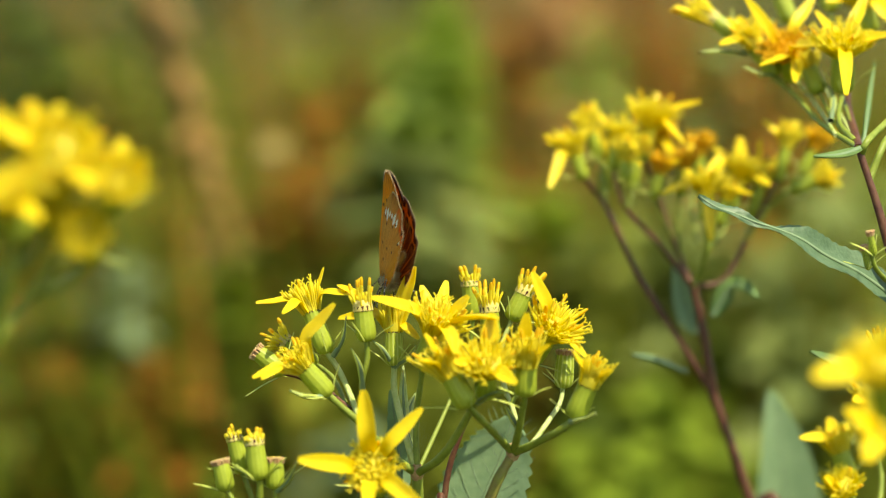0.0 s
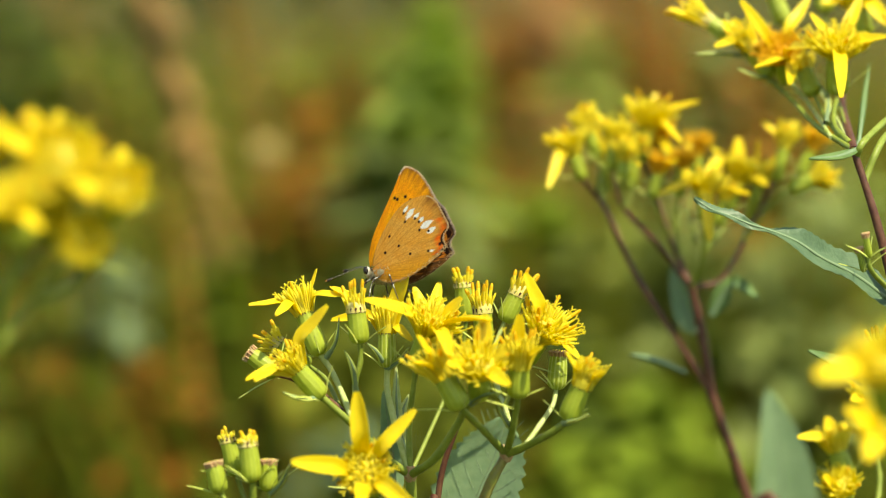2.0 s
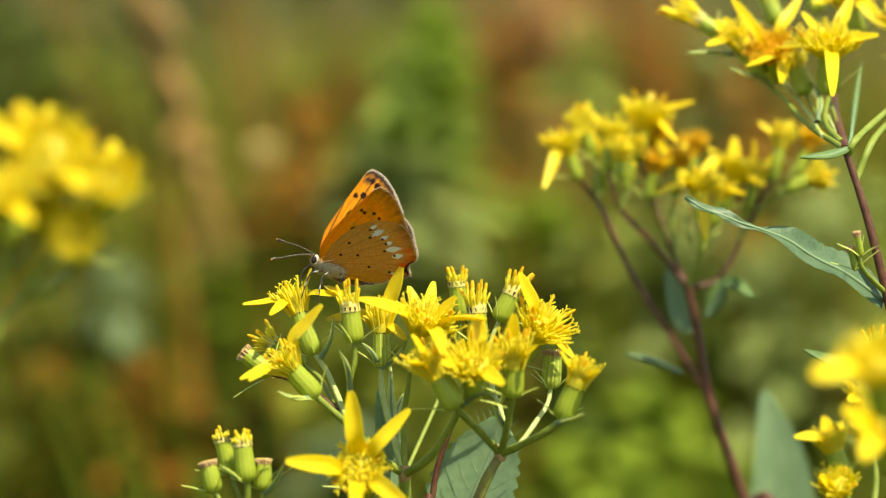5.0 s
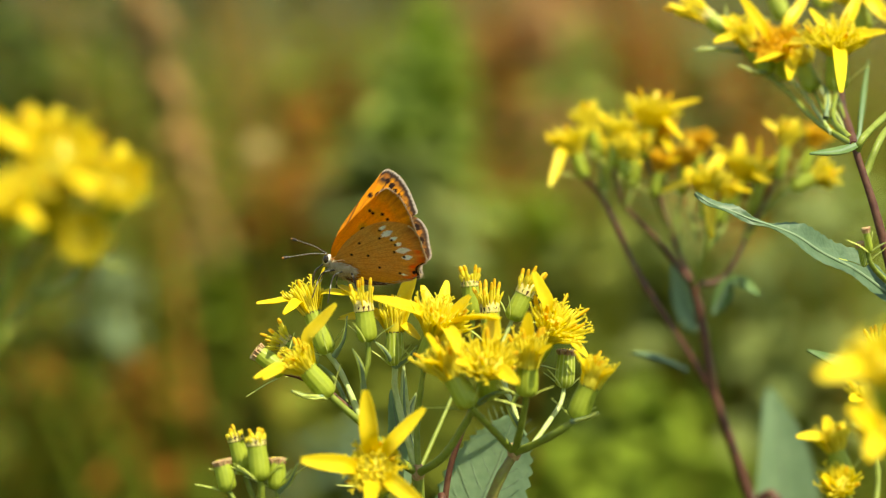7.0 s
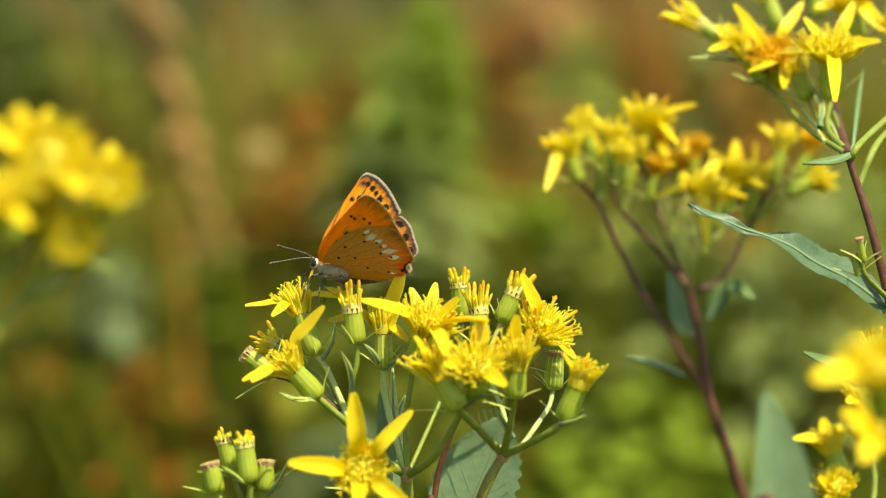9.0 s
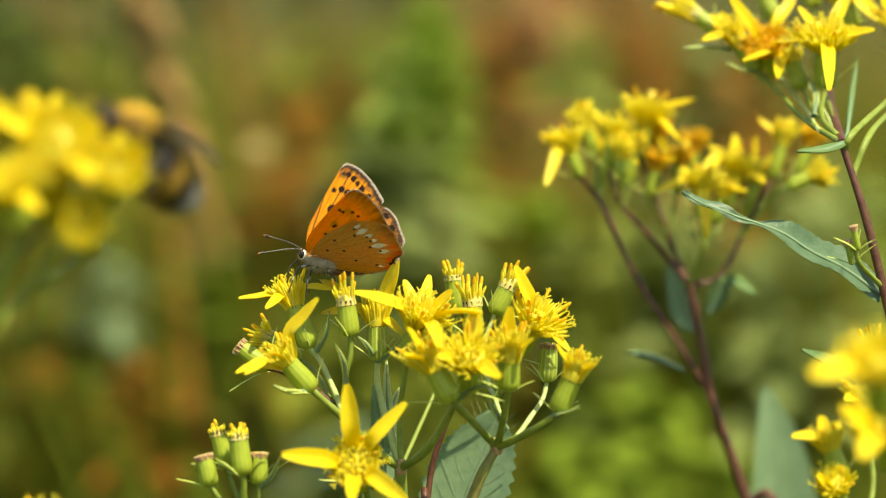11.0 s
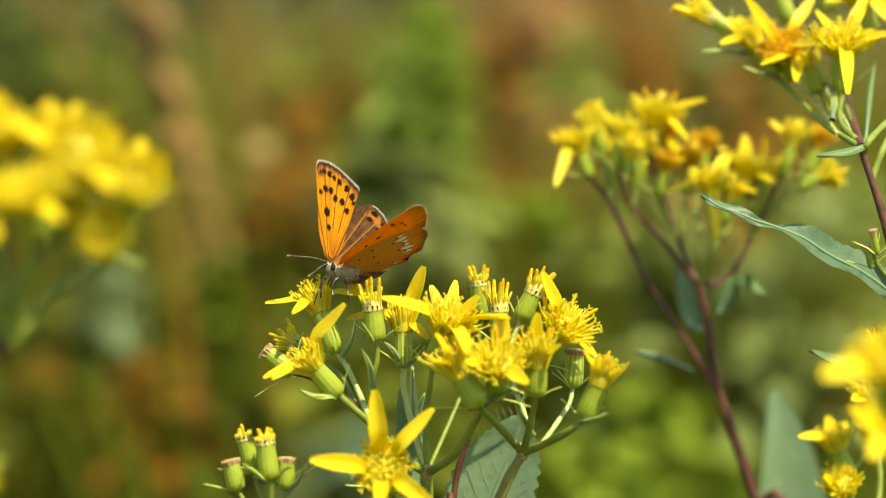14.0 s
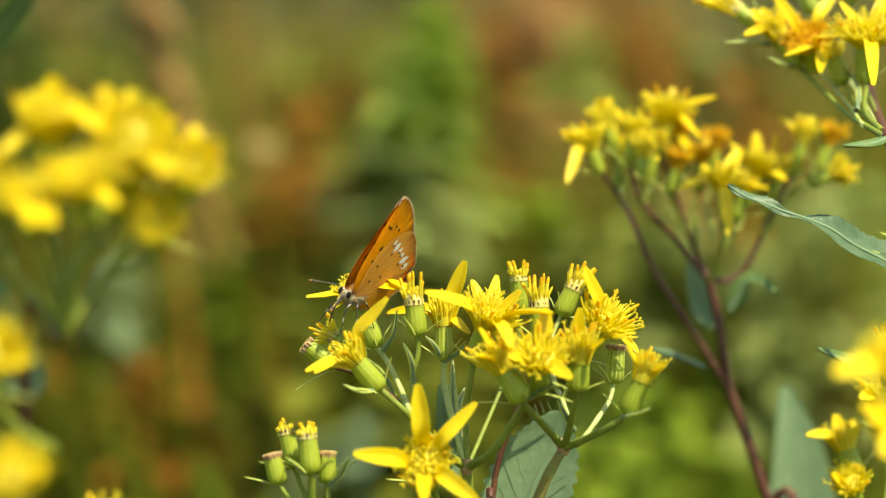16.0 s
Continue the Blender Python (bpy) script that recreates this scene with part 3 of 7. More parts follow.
# brightness of the blurred highlights, put into a pale tan colour
bokeh_tan = mat("bokeh_ball_tan", (0.62, 0.48, 0.20), (0.54, 0.40, 0.15), 200, 0.8, 0.3, 0.4)
seed_head((-0.0801, 1.1767, 0.7007), 0.0066, "pale tan ball standing in for a blurred highlight")
seed_head((0.0792, 2.0082, 0.7442), 0.010, "pale tan ball standing in for a blurred highlight")
herb((-0.1310, 1.5929, 0.6447), herb_green, 60, 0.06, 0.05, 0.2, "dark green leafy herb among the grass", seed=81)
herb((-0.0756, 1.4921, 0.6443), herb_green, 60, 0.06, 0.05, 0.2, "dark green leafy herb among the grass", seed=82)
herb((-0.0635, 1.3426, 0.6569), herb_green, 50, 0.06, 0.05, 0.12, "dark green leafy herb among the grass", seed=83)
herb((-0.2409, 1.5012, 0.7180), herb_shaded, 70, 0.06, 0.06, 0.15, "dark green leafy herb among the grass", seed=85)


herb((-0.0129, 1.2943, 0.6738), herb_green, 40, 0.05, 0.04, 0.10, "dark green leafy herb among the grass", seed=86)
herb((-0.0798, 1.2407, 0.6479), herb_green, 50, 0.06, 0.05, 0.10, "dark green leafy herb among the grass", seed=87)
herb((-0.0405, 1.2397, 0.6396), herb_green, 50, 0.06, 0.05, 0.10, "dark green leafy herb among the grass", seed=88)

herb((-0.0694, 1.1500, 0.6867), grass_rust, 60, 0.03, 0.016, 0.035, "rust brown withered herb", seed=200, name="withered_herb")
herb((-0.1191, 1.0500, 0.6172), grass_rust, 80, 0.03, 0.022, 0.04, "rust brown withered herb", seed=201, name="withered_herb")
herb((-0.1723, 1.1000, 0.6098), grass_rust, 60, 0.035, 0.025, 0.05, "rust brown withered herb", seed=202, name="withered_herb")
herb((-0.0652, 1.5500, 0.7119), grass_rust, 70, 0.05, 0.045, 0.12, "rust brown withered herb", seed=203, name="withered_herb")
herb((0.0423, 1.6000, 0.7520), grass_rust, 34, 0.05, 0.03, 0.1, "rust brown withered herb", seed=204, name="withered_herb")
herb((0.0716, 1.7000, 0.7528), stalk_orange, 40, 0.05, 0.03, 0.08, "orange-brown withered herb among the grass", seed=205, name="withered_herb")
herb((0.1214, 1.6000, 0.7305), grass_rust, 34, 0.06, 0.045, 0.14, "rust brown withered herb", seed=206, name="withered_herb")
herb((0.1650, 1.6000, 0.6910), grass_rust, 34, 0.06, 0.05, 0.14, "rust brown withered herb", seed=207, name="withered_herb")
herb((0.0341, 1.4000, 0.6731), grass_rust, 50, 0.05, 0.035, 0.08, "rust brown withered herb", seed=208, name="withered_herb")
herb((0.2131, 1.7000, 0.7147), grass_rust, 60, 0.06, 0.05, 0.12, "rust brown withered herb", seed=209, name="withered_herb")
herb((0.0007, 1.1200, 0.7665), herb_lime, 70, 0.03, 0.014, 0.05, "lime green leafy herb spire among the grass", seed=210)
herb((-0.0067, 1.1000, 0.7474), herb_bright, 80, 0.04, 0.03, 0.075, "pale green leafy herb among the grass", seed=211)
herb((-0.0179, 1.1000, 0.7177), herb_grey, 50, 0.04, 0.03, 0.05, "grey-green leafy herb among the grass", seed=212)
herb((0.0449, 1.1500, 0.6801), herb_lime, 40, 0.035, 0.018, 0.035, "lime green leafy herb among the grass", seed=213)
herb((0.0593, 1.1500, 0.6591), herb_grey, 50, 0.04, 0.03, 0.06, "grey-green leafy herb among the grass", seed=214)
herb((0.0618, 1.0500, 0.6013), herb_lime, 50, 0.035, 0.022, 0.04, "lime green leafy herb among the grass", seed=215)
herb((0.1074, 1.1000, 0.5944), herb_fresh, 70, 0.052, 0.040, 0.06, "fresh green leafy herb among the grass", seed=216)
herb((0.0885, 1.1500, 0.6063), herb_pale, 70, 0.058, 0.040, 0.07, "pale yellowish green leafy herb among the grass", seed=217)
herb((0.1458, 1.1500, 0.6275), herb_pale, 70, 0.058, 0.046, 0.08, "pale yellowish green leafy herb among the grass", seed=218)
herb((0.1816, 1.2000, 0.6530), herb_pale, 70, 0.058, 0.046, 0.1, "pale yellowish green leafy herb among the grass", seed=219)
herb((0.0787, 1.0500, 0.5842), herb_fresh, 70, 0.052, 0.046, 0.06, "fresh green leafy herb among the grass", seed=220)
herb((0.0450, 1.0500, 0.5891), herb_fresh, 60, 0.052, 0.040, 0.06, "fresh green leafy herb among the grass", seed=221)
herb((0.1256, 1.0800, 0.5730), herb_fresh, 60, 0.052, 0.046, 0.06, "fresh green leafy herb among the grass", seed=222)
herb((0.1623, 1.1000, 0.6198), herb_bright, 60, 0.04, 0.04, 0.08, "pale green leafy herb among the grass", seed=223)
herb((0.1296, 1.2500, 0.6497), herb_pale, 60, 0.065, 0.046, 0.1, "pale yellowish green leafy herb among the grass", seed=224)
herb((0.2197, 1.3000, 0.6732), herb_bright, 60, 0.05, 0.04, 0.1, "pale green leafy herb among the grass", seed=225)
herb((-0.1441, 1.1200, 0.6527), herb_blue, 40, 0.03, 0.016, 0.03, "bluish grey leafy herb among the grass", seed=226)
herb((-0.0331, 1.1000, 0.6351), herb_green, 60, 0.05, 0.04, 0.08, "olive green leafy herb among the grass", seed=227)
herb((-0.0893, 1.1500, 0.6513), herb_fresh, 40, 0.052, 0.034, 0.06, "fresh green leafy herb among the grass", seed=228)
herb((-0.1697, 1.2000, 0.6201), herb_fresh, 40, 0.052, 0.034, 0.06, "fresh green leafy herb among the grass", seed=229)
stalks([(-0.0954, 1.1300, 0.6513), (-0.1039, 1.1300, 0.6899), (-0.1161, 1.1300, 0.7359), (-0.1318, 1.1300, 0.7889)], 3, 0.0020, stalk_orange, "withered orange-brown stalk leaning in the meadow", 301, ragged=0.35)
stalks([(-0.1029, 1.5000, 0.5957), (-0.1051, 1.5000, 0.6538), (-0.1119, 1.5000, 0.7148), (-0.1213, 1.5000, 0.7851)], 3, 0.003, grass_straw, "pale straw stalks standing in the meadow", 302, ragged=0.35)
stalks([(0.0862, 1.6000, 0.6112), (0.0769, 1.6000, 0.6621), (0.0676, 1.6000, 0.7198), (0.0547, 1.6000, 0.7841)], 4, 0.006, stalk_orange, "withered orange-brown stalk leaning in the meadow", 303, ragged=0.35)
stalks([(0.1994, 1.7000, 0.5994), (0.1833, 1.7000, 0.6535), (0.1558, 1.7000, 0.7148), (0.1323, 1.7000, 0.7831)], 4, 0.006, grass_rust, "withered rust brown stalk leaning in the meadow", 304, ragged=0.35)

herb((0.0595, 0.9900, 0.5989), herb_fresh, 38, 0.05, 0.034, 0.05, "fresh green leafy herb among the grass", seed=240)
herb((0.0902, 1.0200, 0.6165), herb_fresh, 38, 0.05, 0.034, 0.05, "fresh green leafy herb among the grass", seed=241)
herb((0.1071, 1.0000, 0.5852), herb_fresh, 30, 0.05, 0.034, 0.05, "fresh green leafy herb among the grass", seed=242)
herb((0.0882, 1.1200, 0.6730), herb_pale, 38, 0.05, 0.036, 0.06, "pale yellowish green leafy herb among the grass", seed=243)
herb((0.1240, 1.1200, 0.6449), herb_pale, 38, 0.05, 0.036, 0.06, "pale yellowish green leafy herb among the grass", seed=244)


def scatter():
    """More of the same herbs all over the meadow, beside and behind the camera too."""
    rn = random.Random(91)
    kinds = [o for o in scene.objects if o.name.startswith(("meadow_herb", "withered_herb")) and len(o.children) < 40]
    done = 0
    while done < 46:
        x, y = rn.uniform(-3.5, 3.5), rn.uniform(-2.2, 6.0)
        if abs(x) < 0.25 + 0.25 * max(0, y) or math.hypot(x, y) < 0.7:
            continue
        copy_thing(rn.choice(kinds), pose(x, y, rn.uniform(-0.2, -0.05), 0, 0, rn.uniform(0, 360)))
        done += 1


scatter()

# ---- the ragwort that the butterfly sits on ----
ragwort_main = plant(0.006, 0.372, "yellow flowering wood ragwort with green cups and slender stalks")
P = ragwort_main
flower_head(P, (-0.0171, 0.3673, 0.7393), (-0.0197, 0.3691, 0.7456), [(*(-0.0276, 0.3653, 0.7471), 0.9), (*(-0.0233, 0.3611, 0.7461), 0.9), (*(-0.0112, 0.3640, 0.7486), 0.9), (*(-0.0177, 0.3709, 0.7518), 0.4)], 1.6, 26, 0.42, 4.4, 2)
flower_head(P, (-0.0164, 0.3567, 0.7349), (-0.0202, 0.3563, 0.7393), [(*(-0.0271, 0.3521, 0.7382), 1.1), (*(-0.0153, 0.3544, 0.7487), 1.3), (*(-0.0257, 0.3501, 0.7384), 1.0)], 1.7, 34, 0.75, 3.4, 9)
flower_head(P, (-0.0234, 0.3650, 0.7368), (-0.0276, 0.3654, 0.7400), [], 1.5, kind="bud")
flower_head(P, (-0.0190, 0.3731, 0.7367), (-0.0239, 0.3735, 0.7401), [], 1.4, 12, 0.6, 2.6, 5, "spikes")
flower_head(P, (-0.0111, 0.3626, 0.7418), (-0.0117, 0.3632, 0.7467), [(*(-0.0156, 0.3686, 0.7493), 1.2), (*(-0.0106, 0.3627, 0.7506), 0.4)], 1.62, 14, 0.18, 3.0, 6, "spikes")
flower_head(P, (-0.0072, 0.3661, 0.7376), (-0.0073, 0.3668, 0.7431), [(*(-0.0041, 0.3659, 0.7526), 1.45), (*(-0.0157, 0.3719, 0.7438), 1.2), (*(-0.0035, 0.3626, 0.7421), 0.9)], 1.5, 18, 0.25, 4.2, 3, green=pale_green)
flower_head(P, (-0.0030, 0.3612, 0.7382), (-0.0013, 0.3598, 0.7435), [(*(-0.0103, 0.3525, 0.7497), 1.25), (*(0.0039, 0.3585, 0.7492), 1.35), (*(0.0078, 0.3482, 0.7473), 1.3), (*(0.0017, 0.3436, 0.7431), 1.3), (*(-0.0032, 0.3646, 0.7499), 1.1), (*(0.0005, 0.3667, 0.7503), 1.0)], 1.75, 52, 0.8, 5.0, 8)
flower_head(P, (0.0046, 0.3769, 0.7433), (0.0041, 0.3775, 0.7484), [], 1.55, 12, 0.2, 2.0, 6, "spikes")
flower_head(P, (0.0072, 0.3695, 0.7403), (0.0069, 0.3701, 0.7455), [], 1.65, 14, 0.16, 3.0, 8, "spikes", bracts=2)
flower_head(P, (0.0102, 0.3709, 0.7437), (0.0122, 0.3714, 0.7479), [], 1.6, 16, 0.3, 3.0, 6, "spikes")
flower_head(P, (0.0127, 0.3632, 0.7388), (0.0154, 0.3608, 0.7432), [(*(0.0127, 0.3589, 0.7527), 1.4), (*(0.0205, 0.3554, 0.7406), 1.0)], 1.75, 52, 0.85, 4.6, 9)
flower_head(P, (0.0060, 0.3528, 0.7355), (0.0061, 0.3493, 0.7399), [(*(0.0069, 0.3503, 0.7480), 1.45), (*(0.0102, 0.3411, 0.7393), 1.2), (*(0.0013, 0.3455, 0.7418), 1.0)], 1.7, 52, 0.85, 4.4, 5)
flower_head(P, (0.0036, 0.3486, 0.7347), (0.0010, 0.3492, 0.7394), [(*(-0.0027, 0.3460, 0.7457), 1.2), (*(-0.0031, 0.3435, 0.7421), 1.0)], 1.85, 30, 0.5, 4.6, 4)
flower_head(P, (0.0116, 0.3518, 0.7357), (0.0118, 0.3514, 0.7404), [(*(0.0118, 0.3513, 0.7479), 1.3), (*(0.0151, 0.3477, 0.7438), 0.9)], 1.75, 30, 0.26, 4.4, 6)
flower_head(P, (0.0176, 0.3628, 0.7349), (0.0180, 0.3634, 0.7403), [], 1.55, kind="bud", green=pale_green)
flower_head(P, (0.0186, 0.3514, 0.7325), (0.0207, 0.3510, 0.7378), [(*(0.0237, 0.3473, 0.7403), 0.9), (*(0.0181, 0.3476, 0.7430), 0.9)], 1.75, 26, 0.20, 3.6, 6)
flower_head(P, (-0.0095, 0.3571, 0.7214), (-0.0101, 0.3466, 0.7263), [(*(-0.0111, 0.3450, 0.7380), 1.5), (*(-0.0028, 0.3457, 0.7352), 1.2), (*(-0.0200, 0.3379, 0.7294), 1.45), (*(-0.0026, 0.3371, 0.7228), 1.4), (*(-0.0102, 0.3332, 0.7237), 1.2)], 2.3, 95, 1.25, 2.7, 10, dome=0.15)
flower_head(P, (-0.0308, 0.3511, 0.7222), (-0.0318, 0.3517, 0.7264), [], 1.45, kind="bud")
flower_head(P, (-0.0287, 0.3544, 0.7240), (-0.0300, 0.3550, 0.7291), [], 1.35, 8, 0.2, 1.6, 2, "spikes")
flower_head(P, (-0.0261, 0.3503, 0.7239), (-0.0268, 0.3510, 0.7293), [], 1.6, 14, 0.15, 1.8, 3, "spikes")
flower_head(P, (-0.0240, 0.3521, 0.7222), (-0.0240, 0.3527, 0.7265), [], 1.45, kind="bud")
# stalks of the flower heads, down to the two forks and the soil
FORK_A, FORK_B = (-0.0038, 0.3613, 0.7225), (0.0102, 0.3597, 0.7259)
stem(P, [(0.006, 0.372, -0.01), (0.008, 0.375, 0.45), (0.0005, 0.3634, 0.6911), (0.0002, 0.3667, 0.7176), (0.0040, 0.3673, 0.7311)], 1.5e-3, 0.45e-3, stem_purple)
stem(P, [(0.0005, 0.3634, 0.6911), (-0.0033, 0.3628, 0.7101), FORK_A], 1.8e-3, 1.2e-3)
stem(P, [(0.0009, 0.3625, 0.6999), (0.0069, 0.3598, 0.7191), FORK_B], 1.5e-3, 1.0e-3, stem_ruddy)
stem_knot(P, FORK_A, 1.1e-3)
stem_knot(P, FORK_B, 1.1e-3)
stem(P, [FORK_A, (-0.0058, 0.3630, 0.7288), (-0.0072, 0.3657, 0.7342), (-0.0072, 0.3661, 0.7376)], 0.75e-3, 0.6e-3, stem_pale)
stem(P, [FORK_A, (-0.0040, 0.3620, 0.7289), (-0.0035, 0.3617, 0.7341), (-0.0030, 0.3612, 0.7382)], 0.7e-3, 0.55e-3)
stem(P, [FORK_A, (-0.0069, 0.3596, 0.7251), (-0.0118, 0.3572, 0.7306), (-0.0164, 0.3567, 0.7349)], 0.9e-3, 0.65e-3)
stem(P, [(-0.0118, 0.3572, 0.7306), (-0.0134, 0.3626, 0.7335), (-0.0154, 0.3661, 0.7371), (-0.0171, 0.3673, 0.7393)], 0.65e-3, 0.55e-3, stem_pale)
stem(P, [(-0.0106, 0.3590, 0.7291), (-0.0119, 0.3618, 0.7349), (-0.0111, 0.3623, 0.7390), (-0.0111, 0.3626, 0.7418)], 0.65e-3, 0.55e-3)
stem(P, [(-0.0137, 0.3624, 0.7318), (-0.0174, 0.3657, 0.7342), (-0.0211, 0.3649, 0.7362), (-0.0234, 0.3650, 0.7368)], 0.6e-3, 0.5e-3, stem_purple)
stem(P, [(-0.0143, 0.3645, 0.7323), (-0.0164, 0.3708, 0.7350), (-0.0190, 0.3731, 0.7367)], 0.5e-3, 0.45e-3)
stem(P, [FORK_A, (-0.0003, 0.3566, 0.7259), (0.0025, 0.3542, 0.7305), (0.0045, 0.3526, 0.7345), (0.0060, 0.3528, 0.7355)], 1.0e-3, 0.6e-3)
stem(P, [FORK_B, (0.0068, 0.3542, 0.7305), (0.0036, 0.3486, 0.7347)], 0.8e-3, 0.65e-3)
stem(P, [FORK_B, (0.0109, 0.3552, 0.7303), (0.0116, 0.3518, 0.7357)], 0.9e-3, 0.65e-3)
stem(P, [FORK_B, (0.0127, 0.3559, 0.7278), (0.0162, 0.3522, 0.7305), (0.0186, 0.3514, 0.7325)], 1.0e-3, 0.65e-3)
stem(P, [(0.0127, 0.3559, 0.7278), (0.0153, 0.3592, 0.7307), (0.0170, 0.3615, 0.7328), (0.0176, 0.3628, 0.7349)], 0.6e-3, 0.5e-3, stem_pale)
stem(P, [(0.0109, 0.3552, 0.7303), (0.0100, 0.3615, 0.7328), (0.0092, 0.3647, 0.7343), (0.0072, 0.3695, 0.7403)], 0.5e-3, 0.45e-3, stem_pale)
stem(P, [(0.0100, 0.3615, 0.7328), (0.0117, 0.3629, 0.7363), (0.0127, 0.3632, 0.7388)], 0.55e-3, 0.5e-3)
stem(P, [(0.0093, 0.3656, 0.7333), (0.0087, 0.3694, 0.7395), (0.0102, 0.3709, 0.7437)], 0.5e-3, 0.45e-3, stem_pale)
stem(P, [(-0.0038, 0.3613, 0.7225), (0.0014, 0.3725, 0.7321), (0.0039, 0.3763, 0.7383), (0.0046, 0.3769, 0.7433)], 0.5e-3, 0.45e-3)
stem(P, [(-0.0041, 0.3596, 0.7092), (-0.0069, 0.3584, 0.7154), (-0.0091, 0.3551, 0.7214)], 0.9e-3, 0.7e-3)
stem(P, [(-0.0012, 0.3601, 0.6963), (-0.0182, 0.3537, 0.7099), (-0.0254, 0.3516, 0.7179), (-0.0261, 0.3503, 0.7239)], 1.2e-3, 0.7e-3)
stem(P, [(-0.0254, 0.3516, 0.7179), (-0.0274, 0.3530, 0.7208), (-0.0287, 0.3544, 0.7240)], 0.55e-3, 0.5e-3)
stem(P, [(-0.0254, 0.3516, 0.7175), (-0.0289, 0.3508, 0.7197), (-0.0308, 0.3511, 0.7222)], 0.55e-3, 0.5e-3)
stem(P, [(-0.0249, 0.3515, 0.7171), (-0.0239, 0.3518, 0.7195), (-0.0240, 0.3521, 0.7222)], 0.55e-3, 0.5e-3)
leaf(P, [(0.0031, 0.3792, 0.7043), (0.0057, 0.3792, 0.7132), (0.0092, 0.3793, 0.7220), (0.0107, 0.3790, 0.7278)], 12.5, (-0.25, -0.9, 0.45))
leaf(P, [(-0.0061, 0.3677, 0.7175), (-0.0067, 0.3686, 0.7251), (-0.0079, 0.3696, 0.7335)], 3.2, (0.1, -0.6, 0.8), leaf_blue)
leaf(P, [(-0.0038, 0.3642, 0.7222), (-0.0057, 0.3662, 0.7298), (-0.0060, 0.3682, 0.7380)], 1.6, (0.3, -0.9, 0.1), stem_pale, teeth=0)
leaf(P, [(-0.0045, 0.3652, 0.7217), (-0.0052, 0.3672, 0.7296), (-0.0041, 0.3686, 0.7332)], 1.4, (0.3, -0.9, 0.1), stem_pale, teeth=0)
leaf(P, [(-0.0117, 0.3608, 0.7351), (-0.0121, 0.3592, 0.7387), (-0.0132, 0.3575, 0.7416)], 0.9, (0.3, -0.9, 0.3), pale_green, teeth=0, steps=5)
leaf(P, [(-0.0164, 0.3567, 0.7349), (-0.0193, 0.3537, 0.7352), (-0.0218, 0.3519, 0.7365)], 0.9, (0.1, -0.5, 0.8), pale_green, teeth=0, steps=5)
leaf(P, [(0.0049, 0.3517, 0.7347), (0.0068, 0.3489, 0.7365), (0.0092, 0.3469, 0.7372)], 1.1, (0.1, -0.5, 0.8), stem_green, teeth=0, steps=5)
leaf(P, [(0.0115, 0.3570, 0.7291), (0.0098, 0.3544, 0.7321), (0.0087, 0.3526, 0.7345)], 0.9, (0.3, -0.9, 0.3), pale_green, teeth=0, steps=5)
leaf(P, [(0.0181, 0.3513, 0.7320), (0.0199, 0.3475, 0.7333), (0.0214, 0.3456, 0.7344)], 0.9, (0.1, -0.5, 0.8), pale_green, teeth=0, steps=5)
leaf(P, [(-0.0237, 0.3521, 0.7219), (-0.0220, 0.3503, 0.7239), (-0.0207, 0.3487, 0.7269)], 0.8, (0.3, -0.9, 0.3), pale_green, teeth=0, steps=5)
leaf(P, [(-0.0073, 0.3661, 0.7376), (-0.0088, 0.3644, 0.7403), (-0.0103, 0.3636, 0.7418)], 0.7, (0.3, -0.9, 0.3), pale_green, teeth=0, steps=5)
leaf(P, [(-0.0072, 0.3661, 0.7375), (-0.0053, 0.3643, 0.7391), (-0.0040, 0.3635, 0.7411)], 0.8, (0.3, -0.9, 0.3), pale_green, teeth=0, steps=5)
leaf(P, [(-0.0162, 0.3663, 0.7391), (-0.0147, 0.3646, 0.7419), (-0.0142, 0.3641, 0.7454)], 0.7, (0.3, -0.9, 0.3), pale_green, teeth=0, steps=5)

# ---- the ragwort behind, with dark red stalks ----
ragwort_right = plant(0.075, 0.445, "yellow flowering ragwort with dark red-brown forked stalks")
P = ragwort_right
flower_head(P, (0.0244, 0.4302, 0.7592), (0.0227, 0.4308, 0.7637), [(*(0.0171, 0.4272, 0.7670), 0.94), (*(0.0180, 0.4231, 0.7583), 1.10), (*(0.0212, 0.4352, 0.7672), 0.85)], 1.2, 26, 0.7, 4.5, 4)
flower_head(P, (0.0273, 0.4346, 0.7620), (0.0256, 0.4352, 0.7672), [(*(0.0241, 0.4358, 0.7721), 1.02), (*(0.0265, 0.4399, 0.7720), 0.85)], 1.2, 26, 0.4, 4.0, 3)
flower_head(P, (0.0291, 0.4285, 0.7611), (0.0296, 0.4290, 0.7659), [(*(0.0267, 0.4296, 0.7707), 1.02), (*(0.0325, 0.4229, 0.7650), 0.94)], 1.2, 26, 0.6, 4.0, 3)
flower_head(P, (0.0347, 0.4326, 0.7622), (0.0357, 0.4333, 0.7680), [(*(0.0443, 0.4299, 0.7726), 1.10), (*(0.0320, 0.4360, 0.7732), 1.10), (*(0.0408, 0.4250, 0.7658), 1.02), (*(0.0375, 0.4380, 0.7736), 0.94)], 1.5, 40, 0.85, 5.2, 5)
flower_head(P, (0.0308, 0.4243, 0.7598), (0.0310, 0.4247, 0.7632), [(*(0.0332, 0.4186, 0.7625), 0.85)], 1.15, 20, 0.4, 3.4, 2)
flower_head(P, (0.0400, 0.4364, 0.7604), (0.0385, 0.4370, 0.7648), [(*(0.0393, 0.4288, 0.7635), 0.94)], 1.15, 20, 0.6, 4.0, 2, "old")
